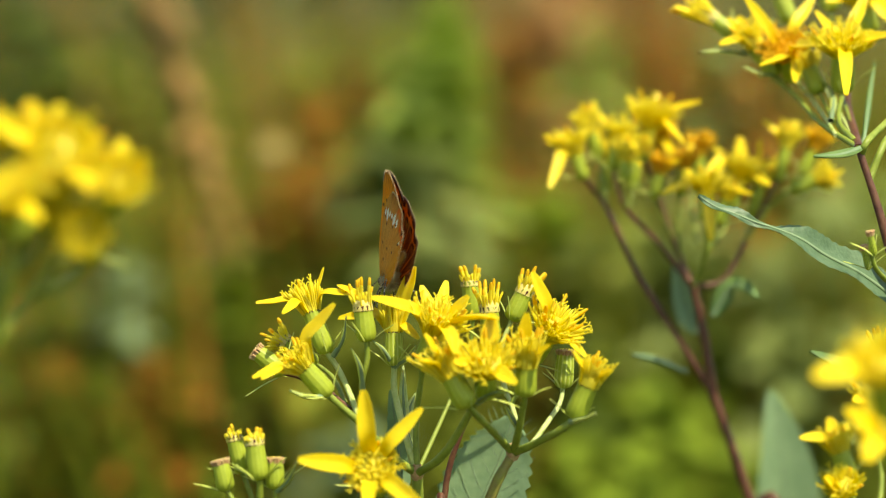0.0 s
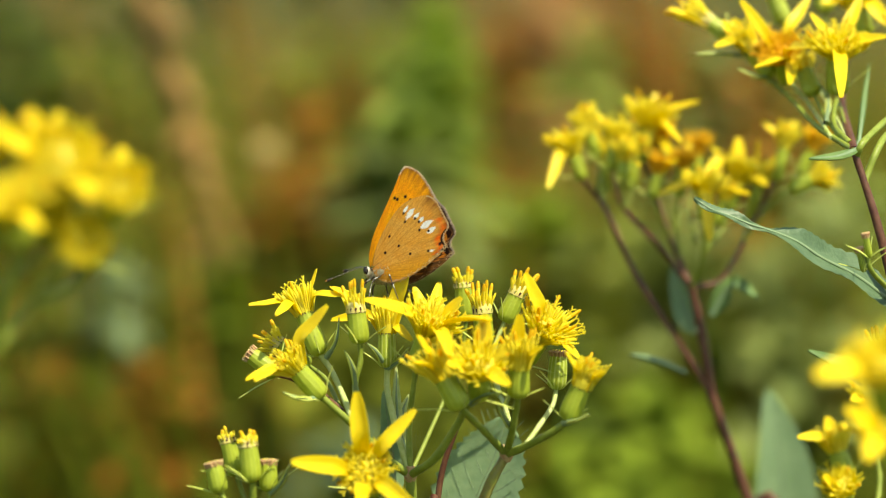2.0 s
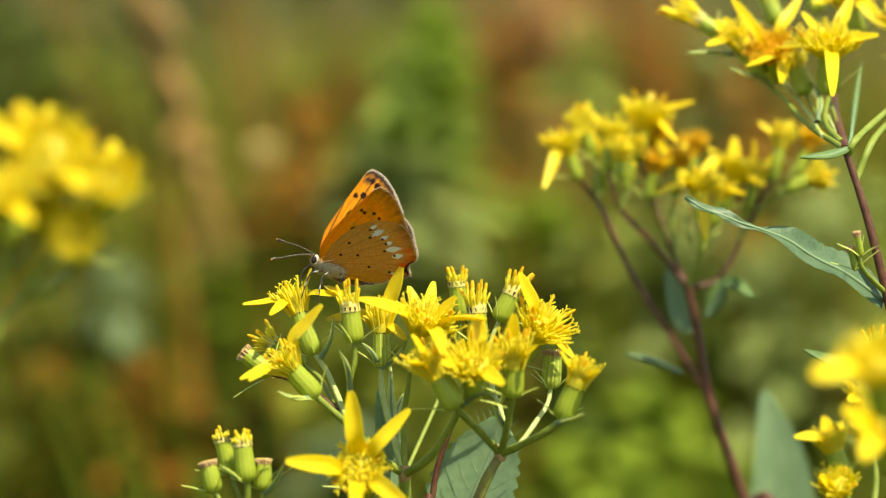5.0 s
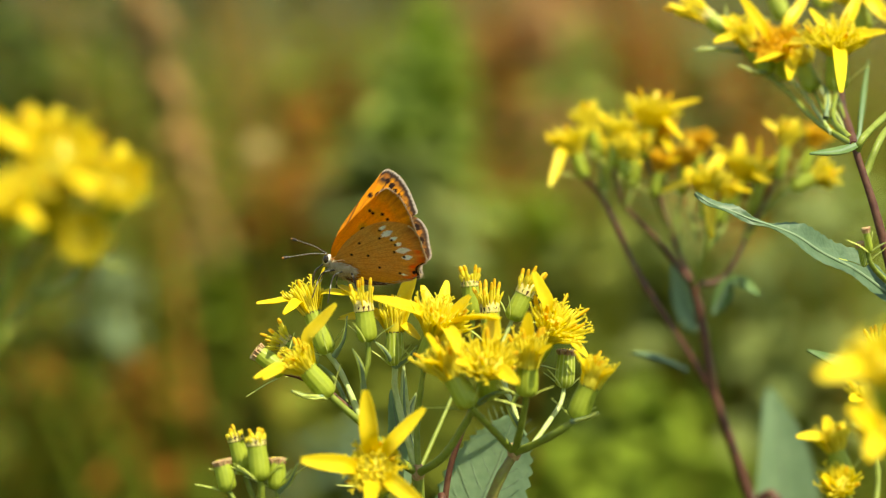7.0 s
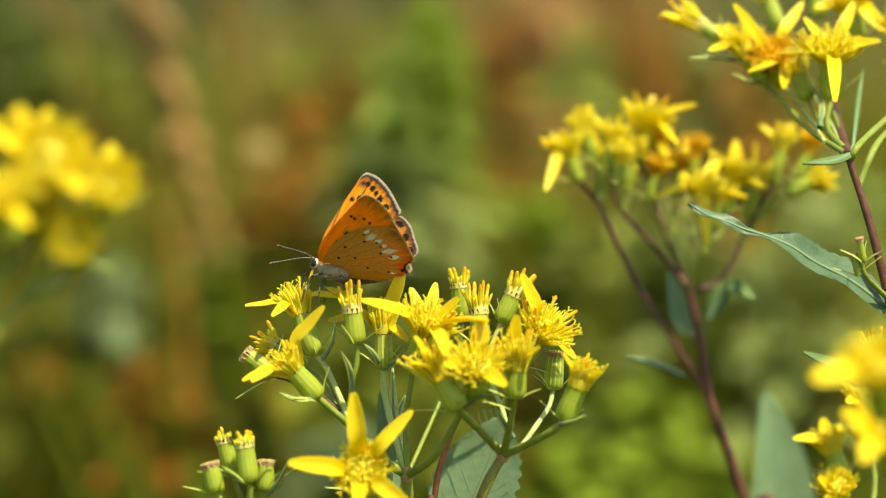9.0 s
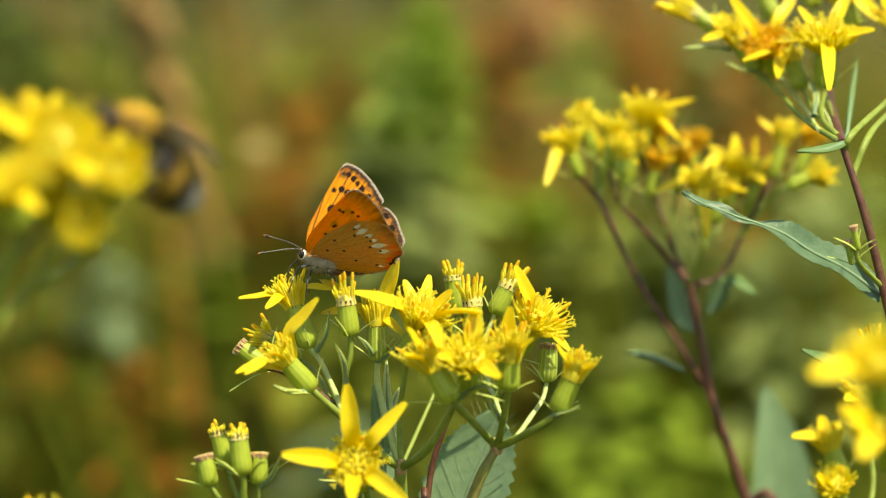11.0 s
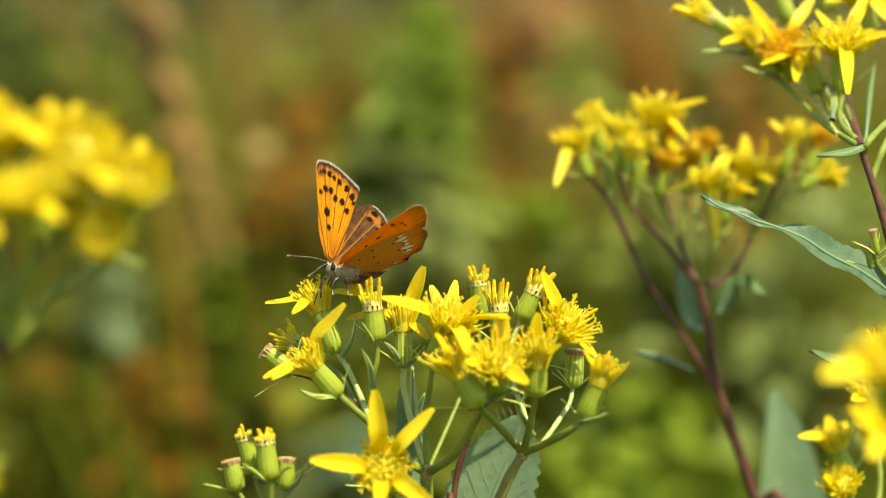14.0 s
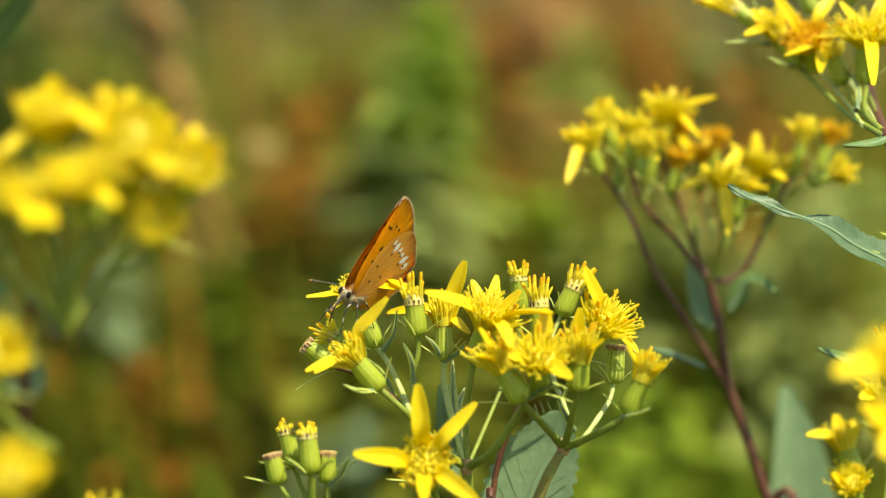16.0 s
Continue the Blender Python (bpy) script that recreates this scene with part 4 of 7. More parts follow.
flower_head(P, (0.0446, 0.4382, 0.7585), (0.0449, 0.4388, 0.7632), [], 1.2, 26, 0.5, 3.4, 2, "old")
flower_head(P, (0.0444, 0.4214, 0.7530), (0.0444, 0.4220, 0.7574), [(*(0.0363, 0.4160, 0.7580), 1.27), (*(0.0441, 0.4111, 0.7507), 1.27), (*(0.0482, 0.4288, 0.7642), 1.36), (*(0.0415, 0.4265, 0.7613), 0.85)], 1.3, 34, 0.7, 4.5, 3)
flower_head(P, (0.0492, 0.4296, 0.7540), (0.0511, 0.4302, 0.7592), [(*(0.0513, 0.4331, 0.7664), 1.36), (*(0.0554, 0.4241, 0.7586), 1.27), (*(0.0555, 0.4346, 0.7620), 1.27), (*(0.0469, 0.4349, 0.7643), 1.19)], 1.3, 34, 0.8, 4.5, 3)
flower_head(P, (0.0580, 0.4342, 0.7586), (0.0596, 0.4349, 0.7647), [(*(0.0555, 0.4355, 0.7689), 0.85), (*(0.0621, 0.4394, 0.7686), 0.85)], 1.15, 20, 0.3, 3.6, 4)
flower_head(P, (0.0629, 0.4383, 0.7592), (0.0649, 0.4389, 0.7640), [(*(0.0631, 0.4373, 0.7673), 0.85)], 1.15, 20, 0.4, 3.6, 3, "old")
flower_head(P, (0.0596, 0.4280, 0.7578), (0.0639, 0.4282, 0.7594), [(*(0.0684, 0.4265, 0.7613), 1.02), (*(0.0662, 0.4221, 0.7588), 1.02)], 1.4, 20, 0.6, 3.6, 3)
flower_head(P, (0.0326, 0.4300, 0.7576), (0.0333, 0.4308, 0.7638), [(*(0.0307, 0.4317, 0.7708), 0.8), (*(0.0357, 0.4356, 0.7698), 0.8)], 1.15, 22, 0.5, 3.8, 2)
flower_head(P, (0.0280, 0.4359, 0.7560), (0.0282, 0.4366, 0.7619), [(*(0.0270, 0.4374, 0.7680), 0.8)], 1.15, 20, 0.4, 3.4, 2)
flower_head(P, (0.0360, 0.4259, 0.7563), (0.0370, 0.4264, 0.7611), [(*(0.0401, 0.4227, 0.7631), 0.9)], 1.15, 22, 0.5, 3.2, 2, "old")
flower_head(P, (0.0535, 0.4334, 0.7520), (0.0550, 0.4341, 0.7582), [(*(0.0550, 0.4351, 0.7659), 0.9), (*(0.0592, 0.4348, 0.7637), 0.9)], 1.2, 22, 0.5, 3.6, 2)
flower_head(P, (0.0413, 0.4339, 0.7559), (0.0420, 0.4345, 0.7614), [(*(0.0434, 0.4370, 0.7653), 0.9)], 1.15, 22, 0.5, 3.0, 2, "old")
flower_head(P, (0.0470, 0.4253, 0.7518), (0.0482, 0.4259, 0.7565), [(*(0.0518, 0.4200, 0.7576), 1.0)], 1.15, 20, 0.5, 3.0, 2)
NODE_R, NODE_U = (0.0467, 0.4277, 0.7220), (0.0431, 0.4280, 0.7407)
stem(P, [(0.075, 0.445, -0.01), (0.072, 0.445, 0.45), (0.0607, 0.4265, 0.6793), (0.0531, 0.4275, 0.7039), NODE_R], 1.7e-3, 1.2e-3, stem_purple)
stem(P, [NODE_R, (0.0449, 0.4280, 0.7328), NODE_U], 1.18e-3, 1.12e-3, stem_purple)
stem(P, [NODE_R, (0.0404, 0.4269, 0.7320), (0.0335, 0.4272, 0.7428), (0.0292, 0.4284, 0.7522), (0.0271, 0.4309, 0.7560), (0.0244, 0.4302, 0.7592)], 0.87e-3, 0.56e-3, stem_purple)
stem(P, [NODE_U, (0.0369, 0.4279, 0.7485), (0.0313, 0.4276, 0.7544), (0.0291, 0.4285, 0.7611)], 0.81e-3, 0.49e-3, stem_purple)
stem(P, [NODE_U, (0.0396, 0.4310, 0.7491), (0.0368, 0.4331, 0.7578), (0.0347, 0.4326, 0.7622)], 0.68e-3, 0.49e-3, stem_purple)
stem(P, [NODE_U, (0.0447, 0.4247, 0.7470), (0.0444, 0.4214, 0.7530)], 0.68e-3, 0.49e-3)
stem(P, [NODE_U, (0.0488, 0.4292, 0.7425), (0.0543, 0.4314, 0.7525), (0.0580, 0.4342, 0.7586)], 0.81e-3, 0.49e-3, stem_purple)
stem(P, [(0.0543, 0.4314, 0.7525), (0.0584, 0.4338, 0.7557), (0.0629, 0.4383, 0.7592)], 0.50e-3, 0.42e-3)
stem(P, [(0.0522, 0.4300, 0.7488), (0.0568, 0.4287, 0.7553), (0.0596, 0.4280, 0.7578)], 0.50e-3, 0.42e-3)
stem(P, [(0.0447, 0.4247, 0.7470), (0.0481, 0.4282, 0.7505), (0.0492, 0.4296, 0.7540)], 0.50e-3, 0.42e-3)
stem(P, [(0.0279, 0.4307, 0.7546), (0.0278, 0.4332, 0.7587), (0.0273, 0.4346, 0.7620)], 0.50e-3, 0.42e-3)
stem(P, [(0.0313, 0.4276, 0.7544), (0.0309, 0.4260, 0.7575), (0.0308, 0.4243, 0.7598)], 0.43e-3, 0.42e-3)
stem(P, [(0.0373, 0.4329, 0.7563), (0.0394, 0.4352, 0.7585), (0.0400, 0.4364, 0.7604)], 0.43e-3, 0.42e-3)
stem(P, [(0.0438, 0.4289, 0.7484), (0.0434, 0.4356, 0.7536), (0.0446, 0.4382, 0.7585)], 0.43e-3, 0.42e-3)
stem(P, [(0.0313, 0.4276, 0.7544), (0.0324, 0.4289, 0.7562), (0.0326, 0.4300, 0.7576)], 0.43e-3, 0.40e-3)
stem(P, [(0.0292, 0.4284, 0.7522), (0.0282, 0.4336, 0.7540), (0.0280, 0.4359, 0.7560)], 0.43e-3, 0.40e-3)
stem(P, [(0.0396, 0.4310, 0.7491), (0.0371, 0.4275, 0.7535), (0.0360, 0.4259, 0.7563)], 0.43e-3, 0.40e-3)
stem(P, [(0.0488, 0.4292, 0.7425), (0.0520, 0.4319, 0.7481), (0.0535, 0.4334, 0.7520)], 0.43e-3, 0.40e-3)
stem(P, [(0.0410, 0.4296, 0.7459), (0.0407, 0.4324, 0.7519), (0.0413, 0.4339, 0.7559)], 0.43e-3, 0.40e-3)
stem(P, [(0.0447, 0.4247, 0.7470), (0.0460, 0.4250, 0.7494), (0.0470, 0.4253, 0.7518)], 0.43e-3, 0.40e-3)
leaf(P, [(0.0442, 0.4310, 0.7324), (0.0424, 0.4326, 0.7371), (0.0402, 0.4344, 0.7438)], 4.5, (-0.7, -0.7, 0.2))
leaf(P, [(0.0462, 0.4254, 0.7362), (0.0497, 0.4241, 0.7417), (0.0535, 0.4198, 0.7401)], 3.4, (0.1, -0.6, 0.8), leaf_mid)
leaf(P, [(0.0415, 0.4222, 0.7269), (0.0363, 0.4185, 0.7295), (0.0315, 0.4147, 0.7313)], 2.4, (0.1, -0.4, 0.9), leaf_shaded)
leaf(P, [(0.0662, 0.4581, 0.6746), (0.0643, 0.4579, 0.6887), (0.0629, 0.4567, 0.7040), (0.0601, 0.4554, 0.7180)], 12.0, (0.15, -0.85, 0.55), teeth=0.02)

# ---- the tall ragwort in the same plane as the butterfly ----
ragwort_tall = plant(0.083, 0.37, "tall yellow flowering ragwort with a long serrated blue-green leaf")
P = ragwort_tall
flower_head(P, (0.0478, 0.4112, 0.7847), (0.0441, 0.4115, 0.7873), [(*(0.0373, 0.4098, 0.7893), 0.9), (*(0.0397, 0.4139, 0.7903), 0.8)], 1.5, 16, 0.25, 5.0, 5, "spikes", green=pale_green)
flower_head(P, (0.0542, 0.4084, 0.7781), (0.0508, 0.4090, 0.7832), [(*(0.0443, 0.4030, 0.7834), 1.2), (*(0.0483, 0.4136, 0.7876), 1.2), (*(0.0462, 0.4095, 0.7875), 1.1)], 1.7, 18, 0.3, 4.0, 2)
flower_head(P, (0.0573, 0.4103, 0.7776), (0.0555, 0.4068, 0.7819), [(*(0.0483, 0.4039, 0.7910), 1.2), (*(0.0584, 0.3949, 0.7836), 1.2), (*(0.0604, 0.4100, 0.7912), 1.15)], 1.9, 60, 1.05, 3.4, 6, "old")
flower_head(P, (0.0634, 0.3990, 0.7760), (0.0632, 0.3978, 0.7823), [(*(0.0673, 0.4019, 0.7913), 1.25), (*(0.0702, 0.3932, 0.7854), 1.2), (*(0.0606, 0.3780, 0.7768), 1.3), (*(0.0596, 0.4036, 0.7888), 0.9)], 2.0, 70, 1.2, 5.0, 8, dome=0.1)
flower_head(P, (0.0601, 0.4010, 0.7758), (0.0587, 0.4035, 0.7798), [(*(0.0500, 0.3966, 0.7804), 1.6), (*(0.0553, 0.3942, 0.7778), 1.2)], 1.6, 20, 0.5, 3.0, 2)
flower_head(P, (0.0707, 0.4172, 0.7847), (0.0698, 0.4178, 0.7893), [(*(0.0631, 0.4159, 0.7899), 1.2), (*(0.0743, 0.4114, 0.7860), 1.5), (*(0.0732, 0.4161, 0.7922), 1.4)], 1.8, 40, 0.8, 4.4, 4)
flower_head(P, (0.0579, 0.4195, 0.7865), (0.0558, 0.4201, 0.7916), [(*(0.0523, 0.4204, 0.7939), 1.2), (*(0.0579, 0.4206, 0.7958), 1.2)], 1.6, 20, 0.5, 4.0, 2, green=pale_green)
flower_head(P, (0.0651, 0.4237, 0.7882), (0.0646, 0.4244, 0.7934), [(*(0.0613, 0.4246, 0.7958), 1.2), (*(0.0680, 0.4248, 0.7967), 1.2)], 1.7, 24, 0.5, 4.0, 2)
flower_head(P, (0.0789, 0.4106, 0.7794), (0.0776, 0.4092, 0.7850), [(*(0.0740, 0.4099, 0.7904), 1.5), (*(0.0822, 0.4097, 0.7886), 1.5), (*(0.0748, 0.3983, 0.7782), 1.5)], 1.8, 40, 0.8, 4.4, 4)
NODE_T = (0.0617, 0.3720, 0.7694)
stem(P, [(0.083, 0.37, -0.01), (0.090, 0.372, 0.45), (0.0770, 0.3645, 0.6994), (0.0706, 0.3678, 0.7346), (0.0656, 0.3694, 0.7564), NODE_T], 1.45e-3, 0.85e-3, stem_purple)
stem(P, [NODE_T, (0.0647, 0.4019, 0.7744), (0.0671, 0.4147, 0.7801), (0.0707, 0.4172, 0.7847)], 1.1e-3, 0.6e-3, stem_purple)
stem(P, [NODE_T, (0.0584, 0.3865, 0.7719), (0.0566, 0.3989, 0.7748), (0.0542, 0.4084, 0.7781)], 0.68e-3, 0.48e-3)
stem(P, [(0.0566, 0.3989, 0.7748), (0.0521, 0.4095, 0.7795), (0.0478, 0.4112, 0.7847)], 0.52e-3, 0.40e-3)
stem(P, [(0.0595, 0.3793, 0.7707), (0.0590, 0.3999, 0.7746), (0.0573, 0.4103, 0.7776)], 0.52e-3, 0.48e-3, stem_pale)
stem(P, [(0.0611, 0.3762, 0.7701), (0.0602, 0.3896, 0.7730), (0.0601, 0.4010, 0.7758)], 0.52e-3, 0.40e-3)
stem(P, [(0.0616, 0.3752, 0.7702), (0.0607, 0.3845, 0.7725), (0.0634, 0.3990, 0.7760)], 0.68e-3, 0.48e-3)
stem(P, [NODE_T, (0.0632, 0.4162, 0.7763), (0.0607, 0.4189, 0.7818), (0.0579, 0.4195, 0.7865)], 0.45e-3, 0.40e-3, stem_pale)
stem(P, [NODE_T, (0.0654, 0.4184, 0.7781), (0.0654, 0.4221, 0.7836), (0.0651, 0.4237, 0.7882)], 0.45e-3, 0.40e-3)
stem(P, [(0.0632, 0.3712, 0.7648), (0.0665, 0.3752, 0.7706), (0.0746, 0.3968, 0.7739), (0.0789, 0.4106, 0.7794)], 0.90e-3, 0.56e-3)
stem(P, [(0.0620, 0.3718, 0.7684), (0.0634, 0.3722, 0.7709), (0.0712, 0.3878, 0.7745)], 0.83e-3, 0.72e-3)
wavy_leaf(P, [(0.0675, 0.3700, 0.7468), (0.0619, 0.3690, 0.7509), (0.0565, 0.3670, 0.7538), (0.0524, 0.3655, 0.7565), (0.0484, 0.3645, 0.7582), (0.0454, 0.3640, 0.7592), (0.0425, 0.3640, 0.7604), (0.0395, 0.3642, 0.7615), (0.0373, 0.3650, 0.7630)], (1.6, 3.8, 3.2, 2.3, 0.75, 0.5, 1.35, 1.15, 0.1), (1.6, 2.9, 2.5, 1.8, 1.0, 0.65, 0.7, 0.8, 0.1), (0.10, -0.62, 0.78), leaf_shaded, "long serrated grey-green leaf, twisted near its tip")
leaf(P, [(0.0622, 0.3720, 0.7694), (0.0581, 0.3649, 0.7690), (0.0534, 0.3609, 0.7691)], 1.8, (0.1, -0.5, 0.9), leaf_mid, teeth=0)
leaf(P, [(0.0622, 0.3720, 0.7694), (0.0666, 0.3938, 0.7741), (0.0694, 0.4047, 0.7806)], 1.2, (0.3, -0.9, 0.1), leaf_mid, teeth=0)
leaf(P, [(0.0542, 0.4084, 0.7781), (0.0511, 0.4054, 0.7786), (0.0481, 0.4036, 0.7799)], 0.9, (0.1, -0.5, 0.9), pale_green, teeth=0, steps=5)
leaf(P, [(0.0493, 0.4098, 0.7817), (0.0453, 0.4069, 0.7822), (0.0413, 0.4049, 0.7822)], 0.8, (0.1, -0.5, 0.9), pale_green, teeth=0, steps=5)
leaf(P, [(0.0596, 0.3855, 0.7724), (0.0615, 0.3959, 0.7753), (0.0611, 0.4023, 0.7776)], 0.9, (0.1, -0.5, 0.9), pale_green, teeth=0, steps=5)
for bx, by, bz in ((0.0621, 0.3633, 0.7558), (0.0628, 0.3625, 0.7580)):
    flower_head(P, (bx, by, bz - 0.0035), (bx - 0.0008, by, bz), [], 0.55, kind="bud", bracts=3, green=stem_green)
stem(P, [(0.0674, 0.3688, 0.7484), (0.0634, 0.3639, 0.7522), (0.0624, 0.3632, 0.7547)], 0.60e-3, 0.48e-3)

# ---- the low ragwort nearer to the lens ----
ragwort_low = plant(0.075, 0.345, "yellow flowering ragwort in front, low beside the tall one")
P = ragwort_low
flower_head(P, (0.0516, 0.2855, 0.7456), (0.0499, 0.2821, 0.7508), [(*(0.0410, 0.2742, 0.7518), 2.0), (*(0.0467, 0.2863, 0.7524), 1.6), (*(0.0521, 0.2806, 0.7553), 1.8)], 2.0, 40, 0.7, 4.6, 4)
flower_head(P, (0.0569, 0.3083, 0.7345), (0.0551, 0.3049, 0.7391), [(*(0.0486, 0.2993, 0.7435), 1.9), (*(0.0503, 0.2927, 0.7385), 1.8), (*(0.0593, 0.3032, 0.7419), 1.6)], 2.0, 40, 0.8, 4.4, 4)
flower_head(P, (0.0651, 0.3965, 0.7143), (0.0637, 0.3971, 0.7188), [(*(0.0565, 0.3914, 0.7216), 1.5), (*(0.0623, 0.3997, 0.7236), 1.4), (*(0.0657, 0.4015, 0.7221), 1.2)], 1.8, 22, 0.5, 3.6, 3)
flower_head(P, (0.0644, 0.3919, 0.7098), (0.0631, 0.3884, 0.7140), [(*(0.0594, 0.3847, 0.7169), 1.4)], 1.8, 22, 0.6, 3.6, 3)
flower_head(P, (0.0653, 0.3687, 0.7336), (0.0654, 0.3693, 0.7385), [], 1.6, 16, 0.3, 3.0, 6, "spikes")
flower_head(P, (0.0687, 0.3914, 0.7223), (0.0681, 0.3920, 0.7272), [(*(0.0643, 0.3881, 0.7281), 1.3), (*(0.0708, 0.3923, 0.7294), 1.2)], 1.7, 22, 0.5, 3.6, 3)
flower_head(P, (0.0607, 0.3020, 0.7323), (0.0596, 0.3006, 0.7375), [(*(0.0554, 0.2971, 0.7417), 1.8), (*(0.0630, 0.3010, 0.7409), 1.8)], 1.9, 30, 0.7, 4.0, 3)
stem(P, [(0.075, 0.345, -0.01), (0.079, 0.345, 0.5), (0.0664, 0.3371, 0.7149), (0.0587, 0.3098, 0.7305), (0.0569, 0.3083, 0.7345)], 2.6e-3, 0.8e-3)
stem(P, [(0.0664, 0.3371, 0.7149), (0.0570, 0.2973, 0.7354), (0.0516, 0.2855, 0.7456)], 1.2e-3, 0.7e-3)
stem(P, [(0.0664, 0.3371, 0.7149), (0.0667, 0.3835, 0.7068), (0.0656, 0.3939, 0.7094), (0.0651, 0.3965, 0.7143)], 1.2e-3, 0.7e-3)
stem(P, [(0.0667, 0.3835, 0.7068), (0.0652, 0.3897, 0.7081), (0.0644, 0.3919, 0.7098)], 0.7e-3, 0.6e-3)
stem(P, [(0.0664, 0.3371, 0.7149), (0.0663, 0.3592, 0.7220), (0.0653, 0.3687, 0.7336)], 1.0e-3, 0.6e-3)
stem(P, [(0.0667, 0.3835, 0.7068), (0.0691, 0.3885, 0.7147), (0.0687, 0.3914, 0.7223)], 0.8e-3, 0.6e-3)
stem(P, [(0.0664, 0.3371, 0.7149), (0.0637, 0.3093, 0.7263), (0.0607, 0.3020, 0.7323)], 1.0e-3, 0.6e-3)
leaf(P, [(0.0695, 0.3828, 0.7337), (0.0622, 0.3809, 0.7349), (0.0560, 0.3792, 0.7377)], 3.4, (0.1, -0.5, 0.9), leaf_mid)

# ---- the ragwort close to the lens, on which the bumblebee lands ----
ragwort_near = plant(-0.046, 0.285, "yellow flowering ragwort close by, on which a bumblebee lands")
P = ragwort_near
flower_head(P, (-0.0454, 0.2927, 0.7718), (-0.0436, 0.2841, 0.7754), [(*(-0.0470, 0.2839, 0.7821), 1.5), (*(-0.0372, 0.2687, 0.7733), 1.5), (*(-0.0505, 0.2797, 0.7802), 1.7), (*(-0.0390, 0.2853, 0.7766), 0.9), (*(-0.0447, 0.2919, 0.7813), 0.8), (*(-0.0414, 0.2897, 0.7795), 0.8)], 2.2, 70, 1.0, 4.6, 10)
flower_head(P, (-0.0384, 0.2884, 0.7694), (-0.0369, 0.2828, 0.7727), [(*(-0.0331, 0.2812, 0.7763), 1.1), (*(-0.0367, 0.2874, 0.7773), 1.1), (*(-0.0394, 0.2892, 0.7757), 0.9)], 1.8, 40, 0.6, 3.6, 4)
flower_head(P, (-0.0417, 0.2937, 0.7635), (-0.0408, 0.2831, 0.7671), [], 2.0, 60, 0.7, 2.6, 0, "open")
flower_head(P, (-0.0475, 0.2801, 0.7670), (-0.0482, 0.2785, 0.7706), [(*(-0.0515, 0.2769, 0.7742), 1.4), (*(-0.0475, 0.2830, 0.7743), 1.4), (*(-0.0437, 0.2723, 0.7694), 1.2)], 1.9, 34, 0.8, 4.4, 4)
flower_head(P, (-0.0453, 0.2881, 0.7667), (-0.0453, 0.2864, 0.7691), [(*(-0.0469, 0.2824, 0.7699), 1.2), (*(-0.0456, 0.2826, 0.7712), 1.0)], 1.6, 20, 0.5, 3.0, 2)
flower_head(P, (-0.0537, 0.2867, 0.7720), (-0.0530, 0.2852, 0.7764), [(*(-0.0527, 0.2861, 0.7831), 1.7), (*(-0.0553, 0.2858, 0.7812), 1.6), (*(-0.0487, 0.2795, 0.7788), 1.5), (*(-0.0580, 0.2810, 0.7745), 1.2)], 2.0, 36, 0.6, 5.0, 4)
flower_head(P, (-0.0545, 0.2819, 0.7655), (-0.0545, 0.2803, 0.7685), [(*(-0.0566, 0.2786, 0.7716), 1.5), (*(-0.0508, 0.2720, 0.7673), 1.6), (*(-0.0529, 0.2701, 0.7675), 1.6)], 1.8, 30, 0.8, 4.0, 3)
flower_head(P, (-0.0603, 0.2880, 0.7660), (-0.0597, 0.2865, 0.7698), [(*(-0.0620, 0.2847, 0.7722), 1.5), (*(-0.0575, 0.2849, 0.7735), 1.4)], 1.8, 30, 0.6, 4.0, 3)
flower_head(P, (-0.0588, 0.2758, 0.7488), (-0.0580, 0.2722, 0.7526), [(*(-0.0522, 0.2663, 0.7536), 2.0), (*(-0.0547, 0.2687, 0.7563), 1.8), (*(-0.0602, 0.2687, 0.7563), 1.8)], 2.0, 30, 0.8, 4.4, 3)
flower_head(P, (-0.0571, 0.2780, 0.7341), (-0.0563, 0.2745, 0.7384), [(*(-0.0515, 0.2708, 0.7409), 1.8), (*(-0.0557, 0.2751, 0.7428), 1.8), (*(-0.0580, 0.2709, 0.7418), 1.8)], 2.0, 40, 0.8, 4.4, 3)
flower_head(P, (-0.0511, 0.3223, 0.7171), (-0.0508, 0.3209, 0.7220), [(*(-0.0531, 0.3193, 0.7258), 1.4), (*(-0.0480, 0.3194, 0.7261), 1.4)], 1.8, 30, 0.6, 4.0, 3)
NODE_P = (-0.0514, 0.2845, 0.7540)
stem(P, [(-0.046, 0.285, -0.01), (-0.048, 0.288, 0.5), (-0.0576, 0.2940, 0.7327), NODE_P], 1.1e-3, 0.8e-3, stem_purple)
stem(P, [NODE_P, (-0.0501, 0.2834, 0.7614), (-0.0482, 0.2859, 0.7656), (-0.0454, 0.2927, 0.7718)], 1.2e-3, 0.7e-3)
stem(P, [NODE_P, (-0.0472, 0.2872, 0.7595), (-0.0430, 0.2859, 0.7650), (-0.0384, 0.2884, 0.7694)], 0.9e-3, 0.6e-3)
stem(P, [(-0.0472, 0.2872, 0.7595), (-0.0435, 0.2934, 0.7607), (-0.0417, 0.2937, 0.7635)], 0.8e-3, 0.7e-3)
stem(P, [NODE_P, (-0.0491, 0.2814, 0.7616), (-0.0475, 0.2801, 0.7670)], 0.9e-3, 0.6e-3)
stem(P, [(-0.0491, 0.2836, 0.7627), (-0.0472, 0.2878, 0.7641), (-0.0453, 0.2881, 0.7667)], 0.7e-3, 0.6e-3)
stem(P, [NODE_P, (-0.0521, 0.2855, 0.7624), (-0.0534, 0.2862, 0.7675), (-0.0537, 0.2867, 0.7720)], 0.9e-3, 0.7e-3)
